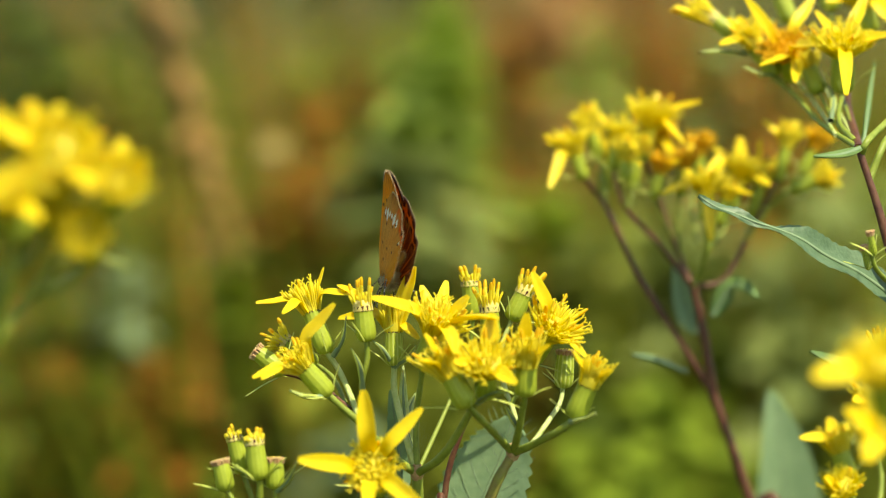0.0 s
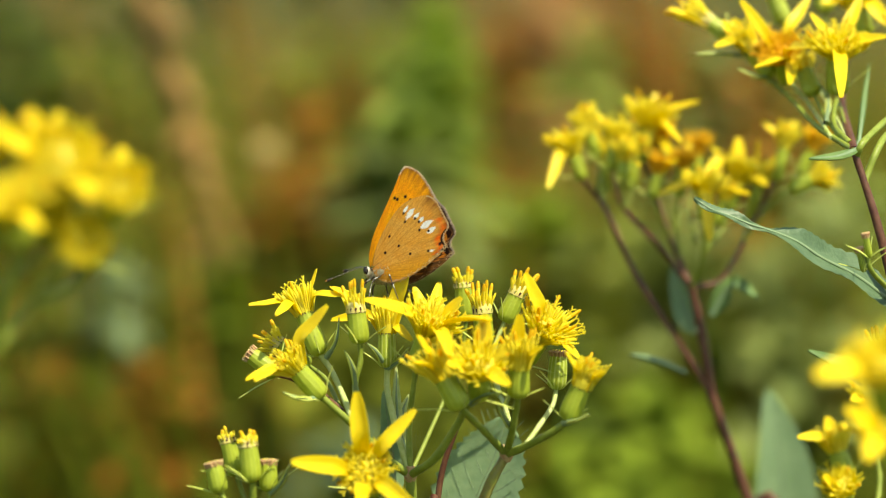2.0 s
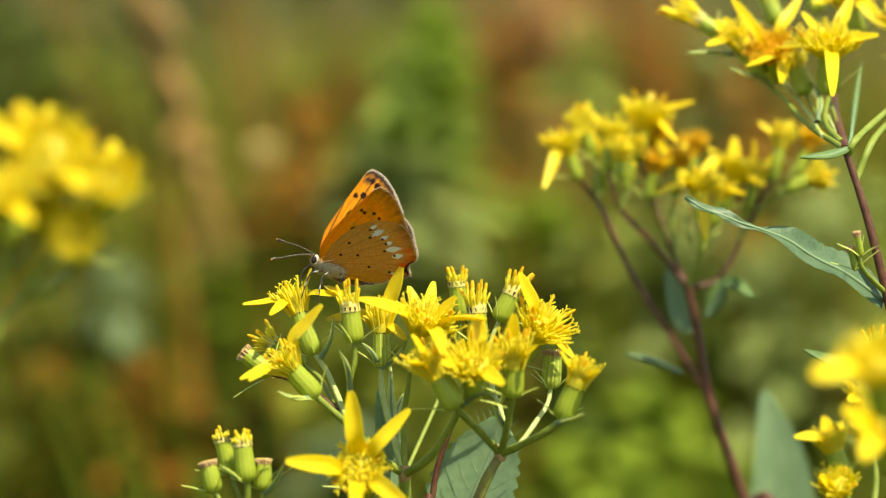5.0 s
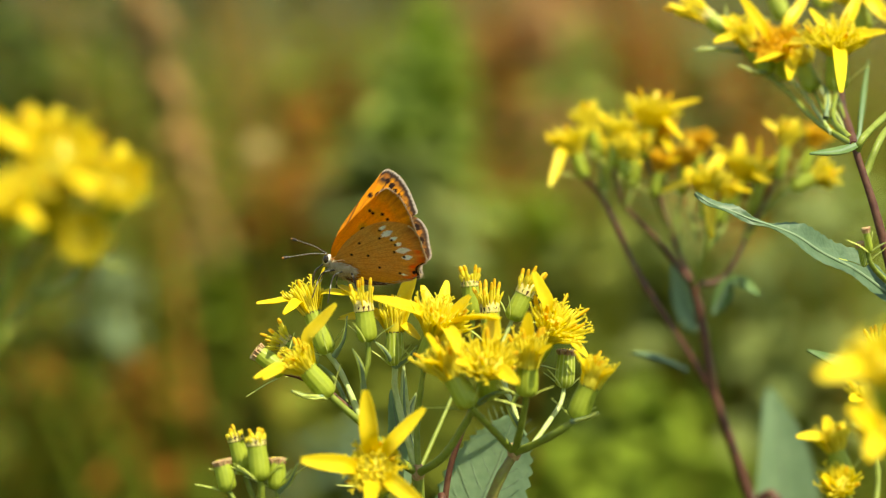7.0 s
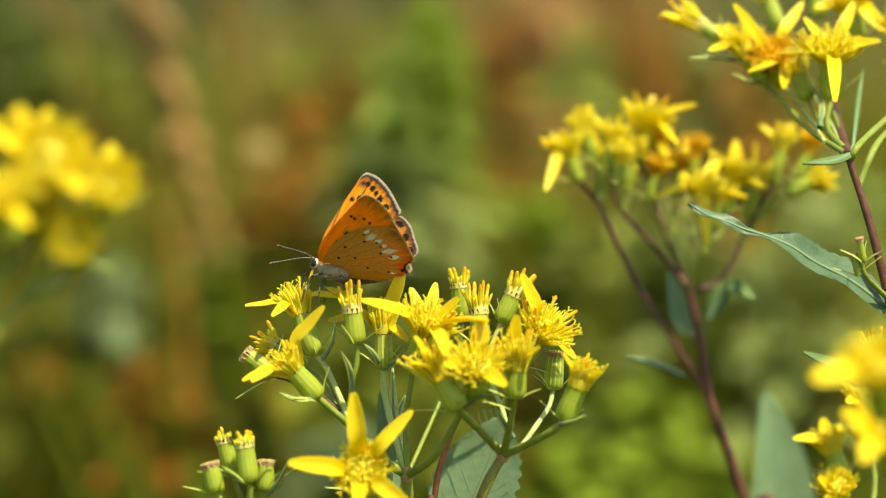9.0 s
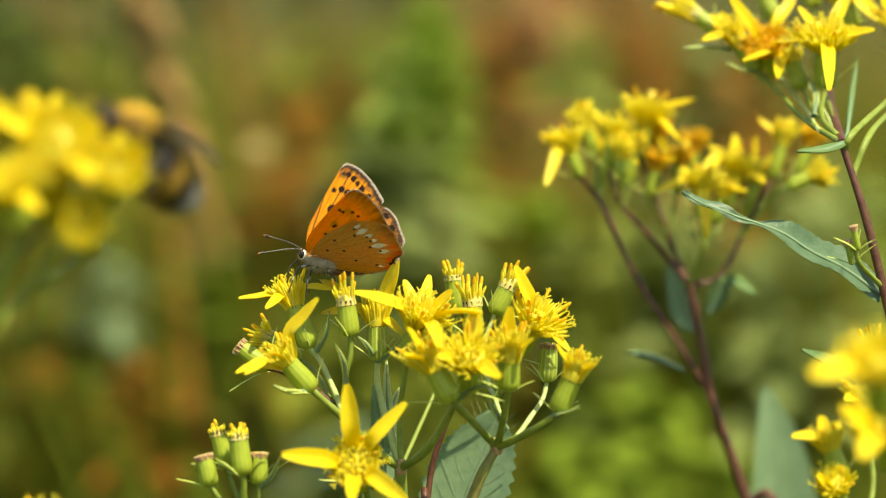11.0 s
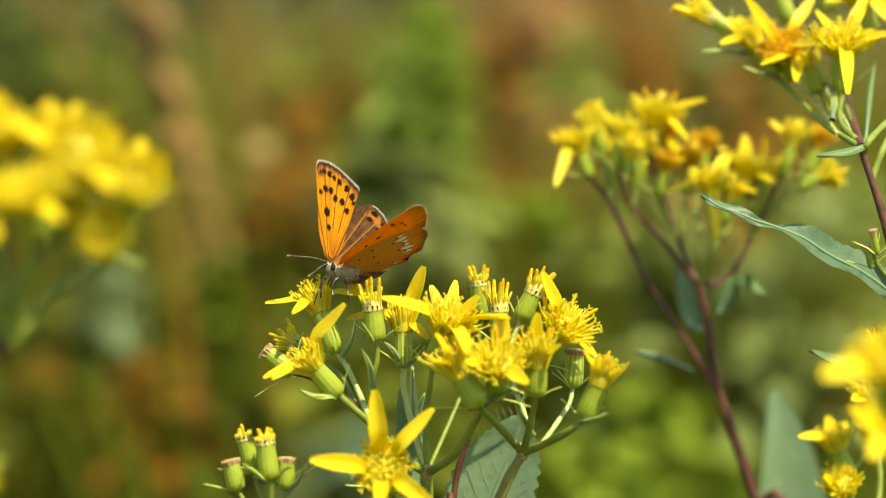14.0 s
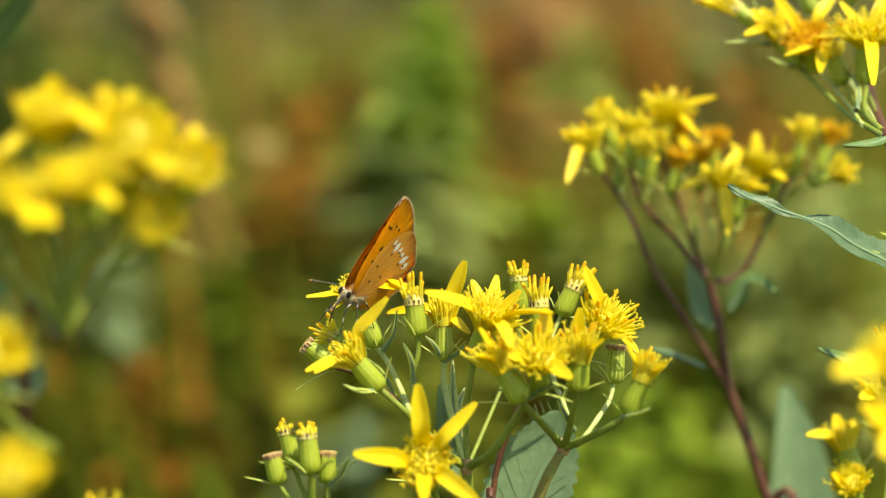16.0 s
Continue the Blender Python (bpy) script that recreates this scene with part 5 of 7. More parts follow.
stem(P, [NODE_P, (-0.0530, 0.2832, 0.7601), (-0.0545, 0.2819, 0.7655)], 0.8e-3, 0.6e-3)
stem(P, [NODE_P, (-0.0570, 0.2872, 0.7595), (-0.0603, 0.2880, 0.7660)], 0.8e-3, 0.6e-3)
stem(P, [(-0.0527, 0.2829, 0.7405), (-0.0565, 0.2792, 0.7439), (-0.0588, 0.2758, 0.7488)], 0.9e-3, 0.7e-3)
stem(P, [(-0.0537, 0.2810, 0.7251), (-0.0560, 0.2785, 0.7297), (-0.0571, 0.2780, 0.7341)], 0.9e-3, 0.7e-3)
stem(P, [(-0.0537, 0.2807, 0.7225), (-0.0513, 0.3071, 0.7167), (-0.0511, 0.3223, 0.7171)], 0.9e-3, 0.7e-3)
leaf(P, [(-0.0563, 0.2955, 0.7448), (-0.0595, 0.2922, 0.7508), (-0.0597, 0.2893, 0.7599)], 6.0, (0.5, -0.8, 0.2))
leaf(P, [(-0.0707, 0.3096, 0.7775), (-0.0620, 0.3057, 0.7874), (-0.0542, 0.3020, 0.7977)], 3.5, (0.5, -0.8, 0.2), leaf_mid)

# ---- the copper butterfly ----
def wing_material(name):
    m = bpy.data.materials.new(name)
    m.use_nodes = True
    t = m.node_tree
    n, link = t.nodes, t.links.new
    p = n["Principled BSDF"]
    at = n.new("ShaderNodeVertexColor")
    at.layer_name = "scales"
    nz, co = n.new("ShaderNodeTexNoise"), n.new("ShaderNodeTexCoord")
    nz.inputs["Scale"].default_value = 4500.0
    link(co.outputs["Object"], nz.inputs["Vector"])
    hsv, rng = n.new("ShaderNodeHueSaturation"), n.new("ShaderNodeMapRange")
    rng.inputs[3].default_value, rng.inputs[4].default_value = 0.6, 1.35
    link(nz.outputs[0], rng.inputs[0])
    link(rng.outputs[0], hsv.inputs["Value"])
    link(at.outputs[0], hsv.inputs["Color"])
    link(hsv.outputs[0], p.inputs["Base Color"])
    p.inputs["Roughness"].default_value = 0.7
    p.inputs["Specular IOR Level"].default_value = 0.12
    bn = n.new("ShaderNodeBump")
    bn.inputs["Strength"].default_value, bn.inputs["Distance"].default_value = 0.45, 0.0001
    link(nz.outputs[0], bn.inputs["Height"])
    link(bn.outputs[0], p.inputs["Normal"])
    tr, mix = n.new("ShaderNodeBsdfTranslucent"), n.new("ShaderNodeMixShader")
    mix.inputs[0].default_value = 0.48
    lit = n.new("ShaderNodeVertexColor")
    lit.layer_name = "glow_through"
    link(lit.outputs[0], tr.inputs[0])
    link(p.outputs[0], mix.inputs[1])
    link(tr.outputs[0], mix.inputs[2])
    link(mix.outputs[0], n["Material Output"].inputs[0])
    return m


wing_scales = wing_material("wing_scales")
fringe_brown = mat("wing_fringe", (0.46, 0.33, 0.18), (0.60, 0.47, 0.30), 2000, 0.7, 0.3, 0, island=0.4)
FORE = [(0.0, 0.0), (0.22, 1.29), (0.05, 2.8), (-0.6, 4.74), (-1.75, 6.92), (-3.54, 10.05), (-4.88, 12.26), (-5.72, 13.63), (-6.51, 14.34), (-7.22, 14.22), (-8.49, 13.47), (-9.67, 12.08), (-10.73, 10.34), (-11.41, 8.79), (-11.78, 7.77), (-10.69, 6.89), (-7.1, 4.08), (-3.14, 1.17), (-0.2, -0.1)]
HIND = [(-0.51, -0.08), (-1.02, 1.92), (-2.15, 4.12), (-4.1, 6.62), (-6.46, 8.42), (-9.22, 9.02), (-11.07, 8.72), (-12.4, 7.42), (-13.12, 5.82), (-13.84, 4.32), (-14.04, 3.22), (-13.32, 2.37), (-13.12, 1.52), (-13.58, 0.42), (-12.81, -0.18), (-11.07, -1.18), (-8.4, -2.38), (-5.33, -3.08), (-2.77, -2.88), (-1.02, -1.58), (-0.55, -0.3)]
FORE_DOTS = [(-4.62, 9.90), (-5.10, 9.62), (-6.50, 9.78), (-7.36, 9.12), (-4.09, 6.63), (-3.85, 6.42), (-2.70, 4.60)]
HIND_WHITE = [(-6.82, 7.37), (-7.58, 6.62), (-8.71, 6.02), (-9.48, 5.27), (-10.25, 4.37), (-11.07, 3.37), (-10.97, 0.27)]
HIND_DOTS = [(-6.55, 6.97), (-6.72, 5.61), (-8.5, 5.75), (-9.15, 5.1), (-9.15, 3.81), (-10.71, 3.34), (-3.86, 3.96), (-2.96, 1.62), (-5.41, 2.16), (-7.34, 0.55), (-10.45, 0.34)]
TOP_DOTS = [(-4.48, 10.05, 0.36), (-5.65, 10.15, 0.52), (-6.41, 9.54, 0.50), (-6.56, 8.14, 0.50), (-7.50, 7.25, 0.55), (-3.89, 6.99, 0.64), (-2.86, 4.82, 0.45), (-7.53, 5.70, 0.50)]
EDGE_DOTS = [(-6.9, 12.55, 0.40), (-7.60, 11.75, 0.48), (-8.10, 10.95, 0.46), (-8.71, 10.0, 0.56), (-9.46, 8.67, 0.60), (-9.75, 7.2, 0.62), (-9.4, 6.3, 0.4)]


def near(p, dots, r):
    return min(math.hypot(p[0] - q[0], p[1] - q[1]) for q in dots) - r


WHITE_SIZE = (0.33, 0.50, 0.30, 0.30, 0.55, 0.42, 0.20)


def bar(p, q, size):
    """How far p lies outside an elongated spot at q that points away from the hinge."""
    d = math.hypot(*q)
    ax, ay = q[0] / d, q[1] / d
    x, y = p[0] - q[0], p[1] - q[1]
    along, across = x * ax + y * ay, y * ax - x * ay
    return max(abs(along - 0.1) / 1.9, abs(across) * 1.05, (abs(along - 0.1) / 1.9 + abs(across)) * 0.8) - size


def blend(a, b, k):
    k = max(0.0, min(1.0, k))
    return tuple(x + (y - x) * k for x, y in zip(a, b))


DARK, WHITE = (0.022, 0.012, 0.008), (0.92, 0.92, 0.88)


def spots(p, dots, stretch=1.3):
    """How deep p lies inside the nearest of some dark spots, which are a little longer along the wing than across it."""
    best = -9.0
    for x, y, r in dots:
        d = math.hypot(x, y)
        ax, ay = x / d, y / d
        along, across = (p[0] - x) * ax + (p[1] - y) * ay, (p[1] - y) * ax - (p[0] - x) * ay
        best = max(best, r * 0.88 - math.hypot(along / stretch, across))
    return best


def scale_colour(p, u, v, fore, upper):
    """The colours of the scales at p on a wing (millimetres), v of the way from the hinge to the edge: what they reflect and what they let through."""
    far = math.hypot(*p)
    ang = math.degrees(math.atan2(p[1] + 0.8, -p[0] + 0.8))
    rib = abs(((ang + 2) / 9.5) % 1.0 - 0.5) * 9.5 * math.radians(1) * far
    nz = noise.noise(Vector((p[0] * 0.8, p[1] * 0.8, 3.1 if upper else 0.4)))
    fibre = noise.noise(Vector((ang * 0.55, far * 0.12, 1.7))) + 0.6 * noise.noise(Vector((ang * 1.6, far * 0.3, 5.2)))
    fine = noise.noise(Vector((ang * 3.2, far * 0.6, 9.3))) + 0.7 * noise.noise(Vector((p[0] * 6, p[1] * 6, 2.2)))
    outer = 0.40 < u < 0.79 if fore else 0.285 < u < 0.70
    edge = far / max(0.1, v) * (1 - v)
    hem = 0.34 + 0.08 * fine
    if fore and not upper:
        c = blend((0.95, 0.45, 0.018), (0.86, 0.34, 0.016), v * 0.8 + nz * 0.4)
        c = blend(c, (0.50, 0.17, 0.012), 0.35 * v if rib < 0.09 else 0)
        c = blend(c, (0.24, 0.10, 0.016), max(0, 0.95 - edge / 3.2) * (0.45 + 1.1 * fibre) if outer else 0.12 * fibre)
        t = blend((0.92, 0.17, 0.008), (0.72, 0.12, 0.008), (1.2 - edge / 3.0) if outer else 0.25 * fibre)
        c = blend(c, (0.44, 0.30, 0.16), 3.0 * (1 - edge / hem) if outer else 0)
        dark = 0.26 - near(p, FORE_DOTS, 0.0)
    elif not upper:
        c = blend((0.74, 0.345, 0.050), (0.84, 0.45, 0.095), 0.5 + nz * 0.5 + fibre * 0.3 - 0.2 * v)
        c = blend(c, (0.80, 0.37, 0.03), 0.9 - (p[1] + 1.6) / 2.2 if p[0] < -2 else 0)
        c = blend(c, (0.23, 0.10, 0.022), max(0, 1.0 - edge / 3.2) * (0.5 + 1.1 * fibre) if outer else 0.15 * fibre)
        c = blend(c, (0.40, 0.17, 0.02), 0.3 if rib < 0.08 else 0)
        t = blend((0.68, 0.115, 0.010), (0.58, 0.095, 0.010), 0.5 + nz)
        red = (1.25 - abs(edge - 1.15) / 0.95) * (0.9 + 0.5 * fibre) if p[0] < -10.6 and -0.4 < p[1] < 5.0 else 0
        red *= 1.0 if p[1] < 2.2 else 0.55
        c, t = blend(c, (0.80, 0.145, 0.010), red), blend(t, (1.0, 0.07, 0.008), red)
        pale = -min(bar(p, q, z) for q, z in zip(HIND_WHITE, WHITE_SIZE)) / 0.09 + 0.4 + 1.3 * fine
        c, t = blend(c, WHITE, pale), blend(t, (1.0, 1.0, 0.55), pale)
        c = blend(c, (0.44, 0.30, 0.16), 3.0 * (1 - edge / hem) if outer else 0)
        t = blend(t, (0.95, 0.62, 0.30), 3.0 * (1 - edge / hem) if outer else 0)
        dark = max(0.22 - near(p, HIND_DOTS, 0.0), 0.30 - math.hypot(p[0] + 12.5, p[1] - 1.0), (0.22 - abs(edge - 0.5)) if outer and p[1] < 3.0 else -1)
    elif fore:
        c = blend((0.86, 0.37, 0.018), (0.80, 0.29, 0.014), v * 0.5 + nz * 0.6)
        c = blend(c, (0.30, 0.11, 0.012), 0.9 - v * 2.4 + 0.4 * fibre)
        c = blend(c, (0.46, 0.16, 0.014), 0.75 - (edge / 1.5) if u < 0.40 else 0)
        c = blend(c, (0.46, 0.15, 0.012), 0.9 * fibre + (0.5 if u > 0.79 else 0))
        c = blend(c, (0.12, 0.05, 0.02), 0.85 if rib < 0.085 and v > 0.3 else 0)
        rim = 1.9 - edge / (0.85 + 0.25 * fibre)
        c = blend(c, (0.055, 0.032, 0.022), max(rim, 1.4 - math.hypot(p[0] + 6.3, p[1] - 13.0) / 1.1) if outer else 0)
        c = blend(c, (0.42, 0.15, 0.03), 1.4 - math.hypot(p[0] + 6.65, p[1] - 13.25) / 0.42)
        c = blend(c, (0.40, 0.16, 0.03), 1.6 - math.hypot((edge - 1.35) / 0.32, (0.083 * far - rib) / 0.30) if outer else 0)
        t = tuple(x * 0.9 for x in c)
        dark = max(spots(p, TOP_DOTS) + 0.16 * fine, spots(p, EDGE_DOTS, 1.25) + 0.22 * fine - 0.02)
        c = blend(c, (0.62, 0.53, 0.44), 3.0 * (1 - edge / (hem + 0.06)) if outer else 0)
    else:
        c = blend((0.085, 0.048, 0.026), (0.20, 0.095, 0.03), 0.4 + nz + fibre)
        c = blend(c, (0.62, 0.23, 0.03), 1.3 - abs(edge - 2.2) / 0.8 + 1.2 * fine + 0.5 * fibre if outer else 0)
        c = blend(c, (0.52, 0.21, 0.05), 0.85 if rib < 0.11 and v < 0.85 else 0.4 * fine)
        c = blend(c, (0.06, 0.034, 0.024), (1.5 - edge / 0.75) if outer else 0)
        t = tuple(x * 0.9 for x in c)
        dark = max(0.42 - math.hypot((edge - 3.3) * 0.75, (0.083 * far - rib) * 0.8), 0.48 - math.hypot((edge - 1.5) * 0.8, (0.083 * far - rib) * 0.8)) if v > 0.3 and outer else -1
        c = blend(c, (0.60, 0.50, 0.41), 3.0 * (1 - edge / (hem + 0.06)) if outer else 0)
    c, t = blend(c, DARK, dark / 0.10 + 0.5), blend(t, (0.05, 0.02, 0.01), dark / 0.10 + 0.5)
    return tuple(max(0.0, min(0.95, x * (1 + 0.30 * fine))) for x in c), tuple(max(0.0, min(1.0, x * (1 + 0.12 * fine))) for x in t)


def wing(name, outline, fore, side, parent, label):
    """One wing: an upper and a lower sheet of scales a hair apart, slightly cambered, with a ragged fringe."""
    nu, nv = 260, 90
    pts = [Vector((x, y, 0)) for x, y in outline]
    edge = spline(pts, 24)
    edge = [edge[min(len(edge) - 1, round(k * (len(edge) - 1) / nu))] for k in range(nu + 1)]
    hub = Vector((-1.0, 0.9, 0)) if fore else Vector((-2.6, 0.6, 0))
    g, cols, lets = Geo(), [], []
    for upper in (True, False):
        rows = []
        for j in range(nv + 1):
            v = j / nv
            row = []
            for i in range(nu + 1):
                u = i / nu
                rag = 1 + (0.012 * noise.noise(Vector((i * 0.30, 0, 2.0 if fore else 7.0))) + 0.006 * (i % 2)) * (v > 0.97) * (0.34 < u < 0.8)
                p = hub + (edge[i] - hub) * v * rag
                camber = 0.10 * math.sin(math.pi * min(1, v)) * math.sin(math.pi * u) + 0.03 * math.sin(u * 40) * v * v
                off = (0.0 if fore else 0.22) + camber + (0.0 if upper else 0.05 * (1 - v ** 8))
                row.append(Vector((p.x, side * off, p.y)) * 0.001)
                c, t = scale_colour((p.x, p.y), u, v, fore, upper)
                cols.append(c)
                lets.append(t)
            rows.append(row)
        g.grid(rows)
    hairs = Geo()
    rn = random.Random(12 + side)
    for i in range(nu):
        u = i / nu
        if (0.63 < u < 0.92 and not fore) or (0.35 < u < 0.76 and rn.random() < 0.8):
            for k in range(3):
                p = hub + (edge[i] - hub) * (rn.uniform(0.90, 1.0) if u > 0.63 and not fore else rn.uniform(0.985, 1.0))
                d = (edge[i] - hub).normalized() + Vector((rn.gauss(-0.2, 0.3), rn.gauss(0, 0.3), 0))
                ln = rn.uniform(0.3, 0.9) if not fore and u > 0.63 else rn.uniform(0.15, 0.35)
                q = p + d.normalized() * ln
                off = (0.05 if fore else 0.27) + rn.gauss(0, 0.04)
                c0, c1 = Vector((p.x, side * off, p.y)) * 0.001, Vector((q.x, side * (off + rn.gauss(0, 0.1)), q.y)) * 0.001
                e = (c1 - c0).cross(Vector((0, 1, 0))).normalized() * 0.000022
                hairs.fan([c0 + e, c0 - e, c0 + Vector((0, 0.00003, 0))], c1)
    ob = part(name, g, wing_scales, parent, label, True)
    part("fringe", hairs, fringe_brown, ob, "", True)
    for key, values in (("scales", cols), ("glow_through", lets)):
        layer = ob.data.color_attributes.new(key, "FLOAT_COLOR", "POINT")
        layer.data.foreach_set("color", [k for c in values for k in (*c, 1.0)])
    return ob


def blob(geo, centre, radii, turn=None, nu=20, nv=14, mi=0, rough=0.0):
    """A rounded body of the given half axes."""
    c, m = Vector(centre), (turn or Matrix.Identity(3))
    rows = []
    for j in range(nv + 1):
        t = math.pi * j / nv
        row = []
        for i in range(nu):
            w = 2 * math.pi * i / nu
            p = Vector((-math.cos(t) * radii[0], math.sin(t) * math.cos(w) * radii[1], math.sin(t) * math.sin(w) * radii[2]))
            p *= 1 + rough * noise.noise(p * 1500)
            row.append(c + m @ p)
        rows.append(row)
    geo.grid(rows, True, mi)


def fur(geo, centre, radii, count, length, seed, mi=0, back=0.6, pick=None):
    """Fine hairs over a rounded body, combed backwards."""
    rn = random.Random(seed)
    c = Vector(centre)
    for _ in range(count):
        d = Vector((rn.gauss(0, 1), rn.gauss(0, 1), rn.gauss(0, 1))).normalized()
        p = c + Vector((d.x * radii[0], d.y * radii[1], d.z * radii[2])) * 0.97
        h = (d + Vector((-back, 0, 0)) + Vector((rn.gauss(0, 0.25), rn.gauss(0, 0.25), rn.gauss(0, 0.25)))).normalized()
        ln = length * rn.uniform(0.6, 1.3)
        s = h.cross(Vector((0.3, 0.5, 0.8))).normalized() * length * 0.035
        q = h.cross(s).normalized() * length * 0.035
        k = pick(d) if pick else mi
        geo.fan([p + s, p - s * 0.5 + q, p - s * 0.5 - q], p + h * ln, k)


hair_grey = mat("grey_hair", (0.54, 0.47, 0.32), (0.36, 0.29, 0.16), 1500, 0.6, 0.2, 0, island=0.3)
hair_buff = mat("buff_hair", (0.40, 0.26, 0.10), (0.30, 0.18, 0.07), 1500, 0.6, 0.2, 0, island=0.3)
hair_rust = mat("rust_hair", (0.42, 0.20, 0.05), (0.30, 0.13, 0.03), 1500, 0.6, 0.2, 0, island=0.3)
hair_black = mat("black_hair", (0.02, 0.016, 0.012), (0.035, 0.025, 0.018), 1500, 0.5, 0, 0, island=0.3)
hair_yellow = mat("yellow_hair", (0.62, 0.40, 0.04), (0.52, 0.30, 0.03), 1500, 0.6, 0.2, 0, island=0.3)
hair_white = mat("white_hair", (0.72, 0.68, 0.58), (0.6, 0.55, 0.45), 1500, 0.6, 0.2, 0, island=0.2)
shell_black = mat("dark_shell", (0.025, 0.018, 0.014), (0.05, 0.035, 0.025), 1500, 0.3, 0, 0.2)
shell_white = mat("white_scale", (0.75, 0.72, 0.64), (0.6, 0.56, 0.48), 1500, 0.5, 0, 0.2)
ring_grey = mat("antenna_ring", (0.42, 0.40, 0.34), (0.32, 0.30, 0.25), 1500, 0.5, 0, 0.2)
eye_black = mat("eye_black", (0.012, 0.01, 0.01), (0.02, 0.015, 0.012), 800, 0.12, 0, 0)

def shift_by(geo, x, z):
    geo.v = [(p[0] + x, p[1], p[2] + z) for p in geo.v]


BX, BZ = -0.0024, 0.0002
butterfly = tagged(new("butterfly"), "orange copper butterfly with black and white spotted wings on a flower", "butterfly")
g = Geo()
blob(g, (0.0004, 0, -0.0007), (0.0023, 0.0012, 0.0013), rough=0.06)
fur(g, (0.0004, 0, -0.0007), (0.0023, 0.0012, 0.0013), 1500, 0.0008, 3, 1, 0.7, lambda d: 2 if d.z > 0.35 else 1)
shift_by(g, BX, BZ)
part("thorax", g, [hair_grey, hair_grey, hair_rust], butterfly, "furry grey thorax", True)
g = Geo()
lean = Matrix.Rotation(radians(-4), 3, "Y")
blob(g, (-0.0050, 0, 0.0006), (0.0038, 0.0007, 0.0009), lean, rough=0.08)
fur(g, (-0.0050, 0, 0.0006), (0.0037, 0.0007, 0.0009), 900, 0.0006, 4, 1, 0.9, lambda d: 2 if d.z > 0.1 else (0 if int((d.x + 1) * 7) % 2 else 1))
shift_by(g, BX * 0.4, 0.0003)
part("abdomen", g, [hair_buff, hair_grey, hair_rust], butterfly, "slender brown abdomen", True)
g = Geo()
blob(g, (0.0030, 0, -0.0002), (0.0007, 0.0007, 0.00075))
fur(g, (0.0030, 0, -0.0002), (0.0007, 0.0007, 0.00075), 320, 0.0004, 5, 0, 0.2, lambda d: 2 if d.z > 0.2 else 0)
tube(g, spline([Vector((0.0036, 0, -0.0009)), Vector((0.0046, 0, -0.0022)), Vector((0.0046, 0, -0.0045))], 5), 0.00013, 5, 1)
shift_by(g, BX, BZ)
head_ob = part("head", g, [hair_grey, shell_black, hair_rust], butterfly, "white haired head with a rusty crown", True)
for sd in (1, -1):
    g = Geo()
    blob(g, (0.0032, sd * 0.00075, 0.0001), (0.00042, 0.00036, 0.00062), nu=14, nv=10)
    shift_by(g, BX, BZ)
    part("eye", g, eye_black, head_ob, "large black eye", True)
    g = Geo()
    blob(g, (0.00300, sd * 0.00062, 0.00005), (0.00046, 0.00022, 0.00066), nu=14, nv=10)
    shift_by(g, BX, BZ)
    part("eye_rim", g, shell_white, head_ob, "white ring round the eye", True)
    g = Geo()
    rise = -0.0014 if sd > 0 else 0.0010
    line = spline([Vector((0.0034, sd * 0.0004, 0.0008)), Vector((0.0054, sd * 0.0010, 0.0010 + rise * 0.35)), Vector((0.0078, sd * 0.0019, 0.0008 + rise * 0.75)), Vector((0.0094, sd * 0.0025, 0.0006 + rise))], 16)
    tube(g, line, lambda t: 0.00007 if t < 0.78 else 0.00007 + 0.00014 * math.sin(math.pi * min(1, (t - 0.78) / 0.23)) + 0.00003, 6, lambda i: 1 if i % 4 == 0 and i < 37 else (2 if i > 44 else 0))
    shift_by(g, BX, BZ)
    part("antenna", g, [shell_black, ring_grey, hair_rust], head_ob, "black and white ringed antenna", True)
for k, (x0, x1, y1) in enumerate(((0.0016, 0.0040, 0.0022), (0.0004, 0.0014, 0.0034), (-0.0010, -0.0036, 0.0030))):
    for sd in (1, -1):
        g = Geo()
        line = spline([Vector((x0, sd * 0.0010, -0.0012)), Vector(((x0 + x1) / 2 + 0.0006, sd * y1 * 0.55, -0.0022)), Vector((x1, sd * y1, -0.0058))], 6)
        tube(g, line, lambda t: 0.00015 - 0.00008 * t, 6, lambda i: 0 if i in (2, 3, 8) else 1)
        shift_by(g, BX, BZ)
        part("leg", g, [ring_grey, shell_black], butterfly, "", True)
wing_fore_l = wing("forewing", FORE, True, 1, butterfly, "orange forewing with black spots")
wing_fore_r = wing("forewing", FORE, True, -1, butterfly, "orange forewing with black spots")
wing_hind_l = wing("hindwing", HIND, False, 1, butterfly, "brown hindwing with white and black spots")
wing_hind_r = wing("hindwing", HIND, False, -1, butterfly, "brown hindwing with white and black spots")

# ---- the bumblebee ----
bumblebee = tagged(new("bumblebee"), "furry black and yellow bumblebee with a white tail", "bumblebee")
g = Geo()
blob(g, (0.0015, 0, 0), (0.0030, 0.0029, 0.0028))
fur(g, (0.0015, 0, 0), (0.0030, 0.0029, 0.0028), 2400, 0.0016, 6, 0, 0.3, lambda d: 1 if d.x > 0.0 or d.z > 0.6 else 0)
part("thorax", g, [hair_black, hair_yellow], bumblebee, "black thorax with a yellow collar", True)
g = Geo()
blob(g, (-0.0052, 0, -0.0009), (0.0050, 0.0034, 0.0031), Matrix.Rotation(radians(-12), 3, "Y"))
fur(g, (-0.0052, 0, -0.0009), (0.0050, 0.0034, 0.0031), 3200, 0.0013, 7, 0, 0.7, lambda d: 2 if d.x < -0.52 else (1 if -0.2 < d.x < 0.3 else 0))
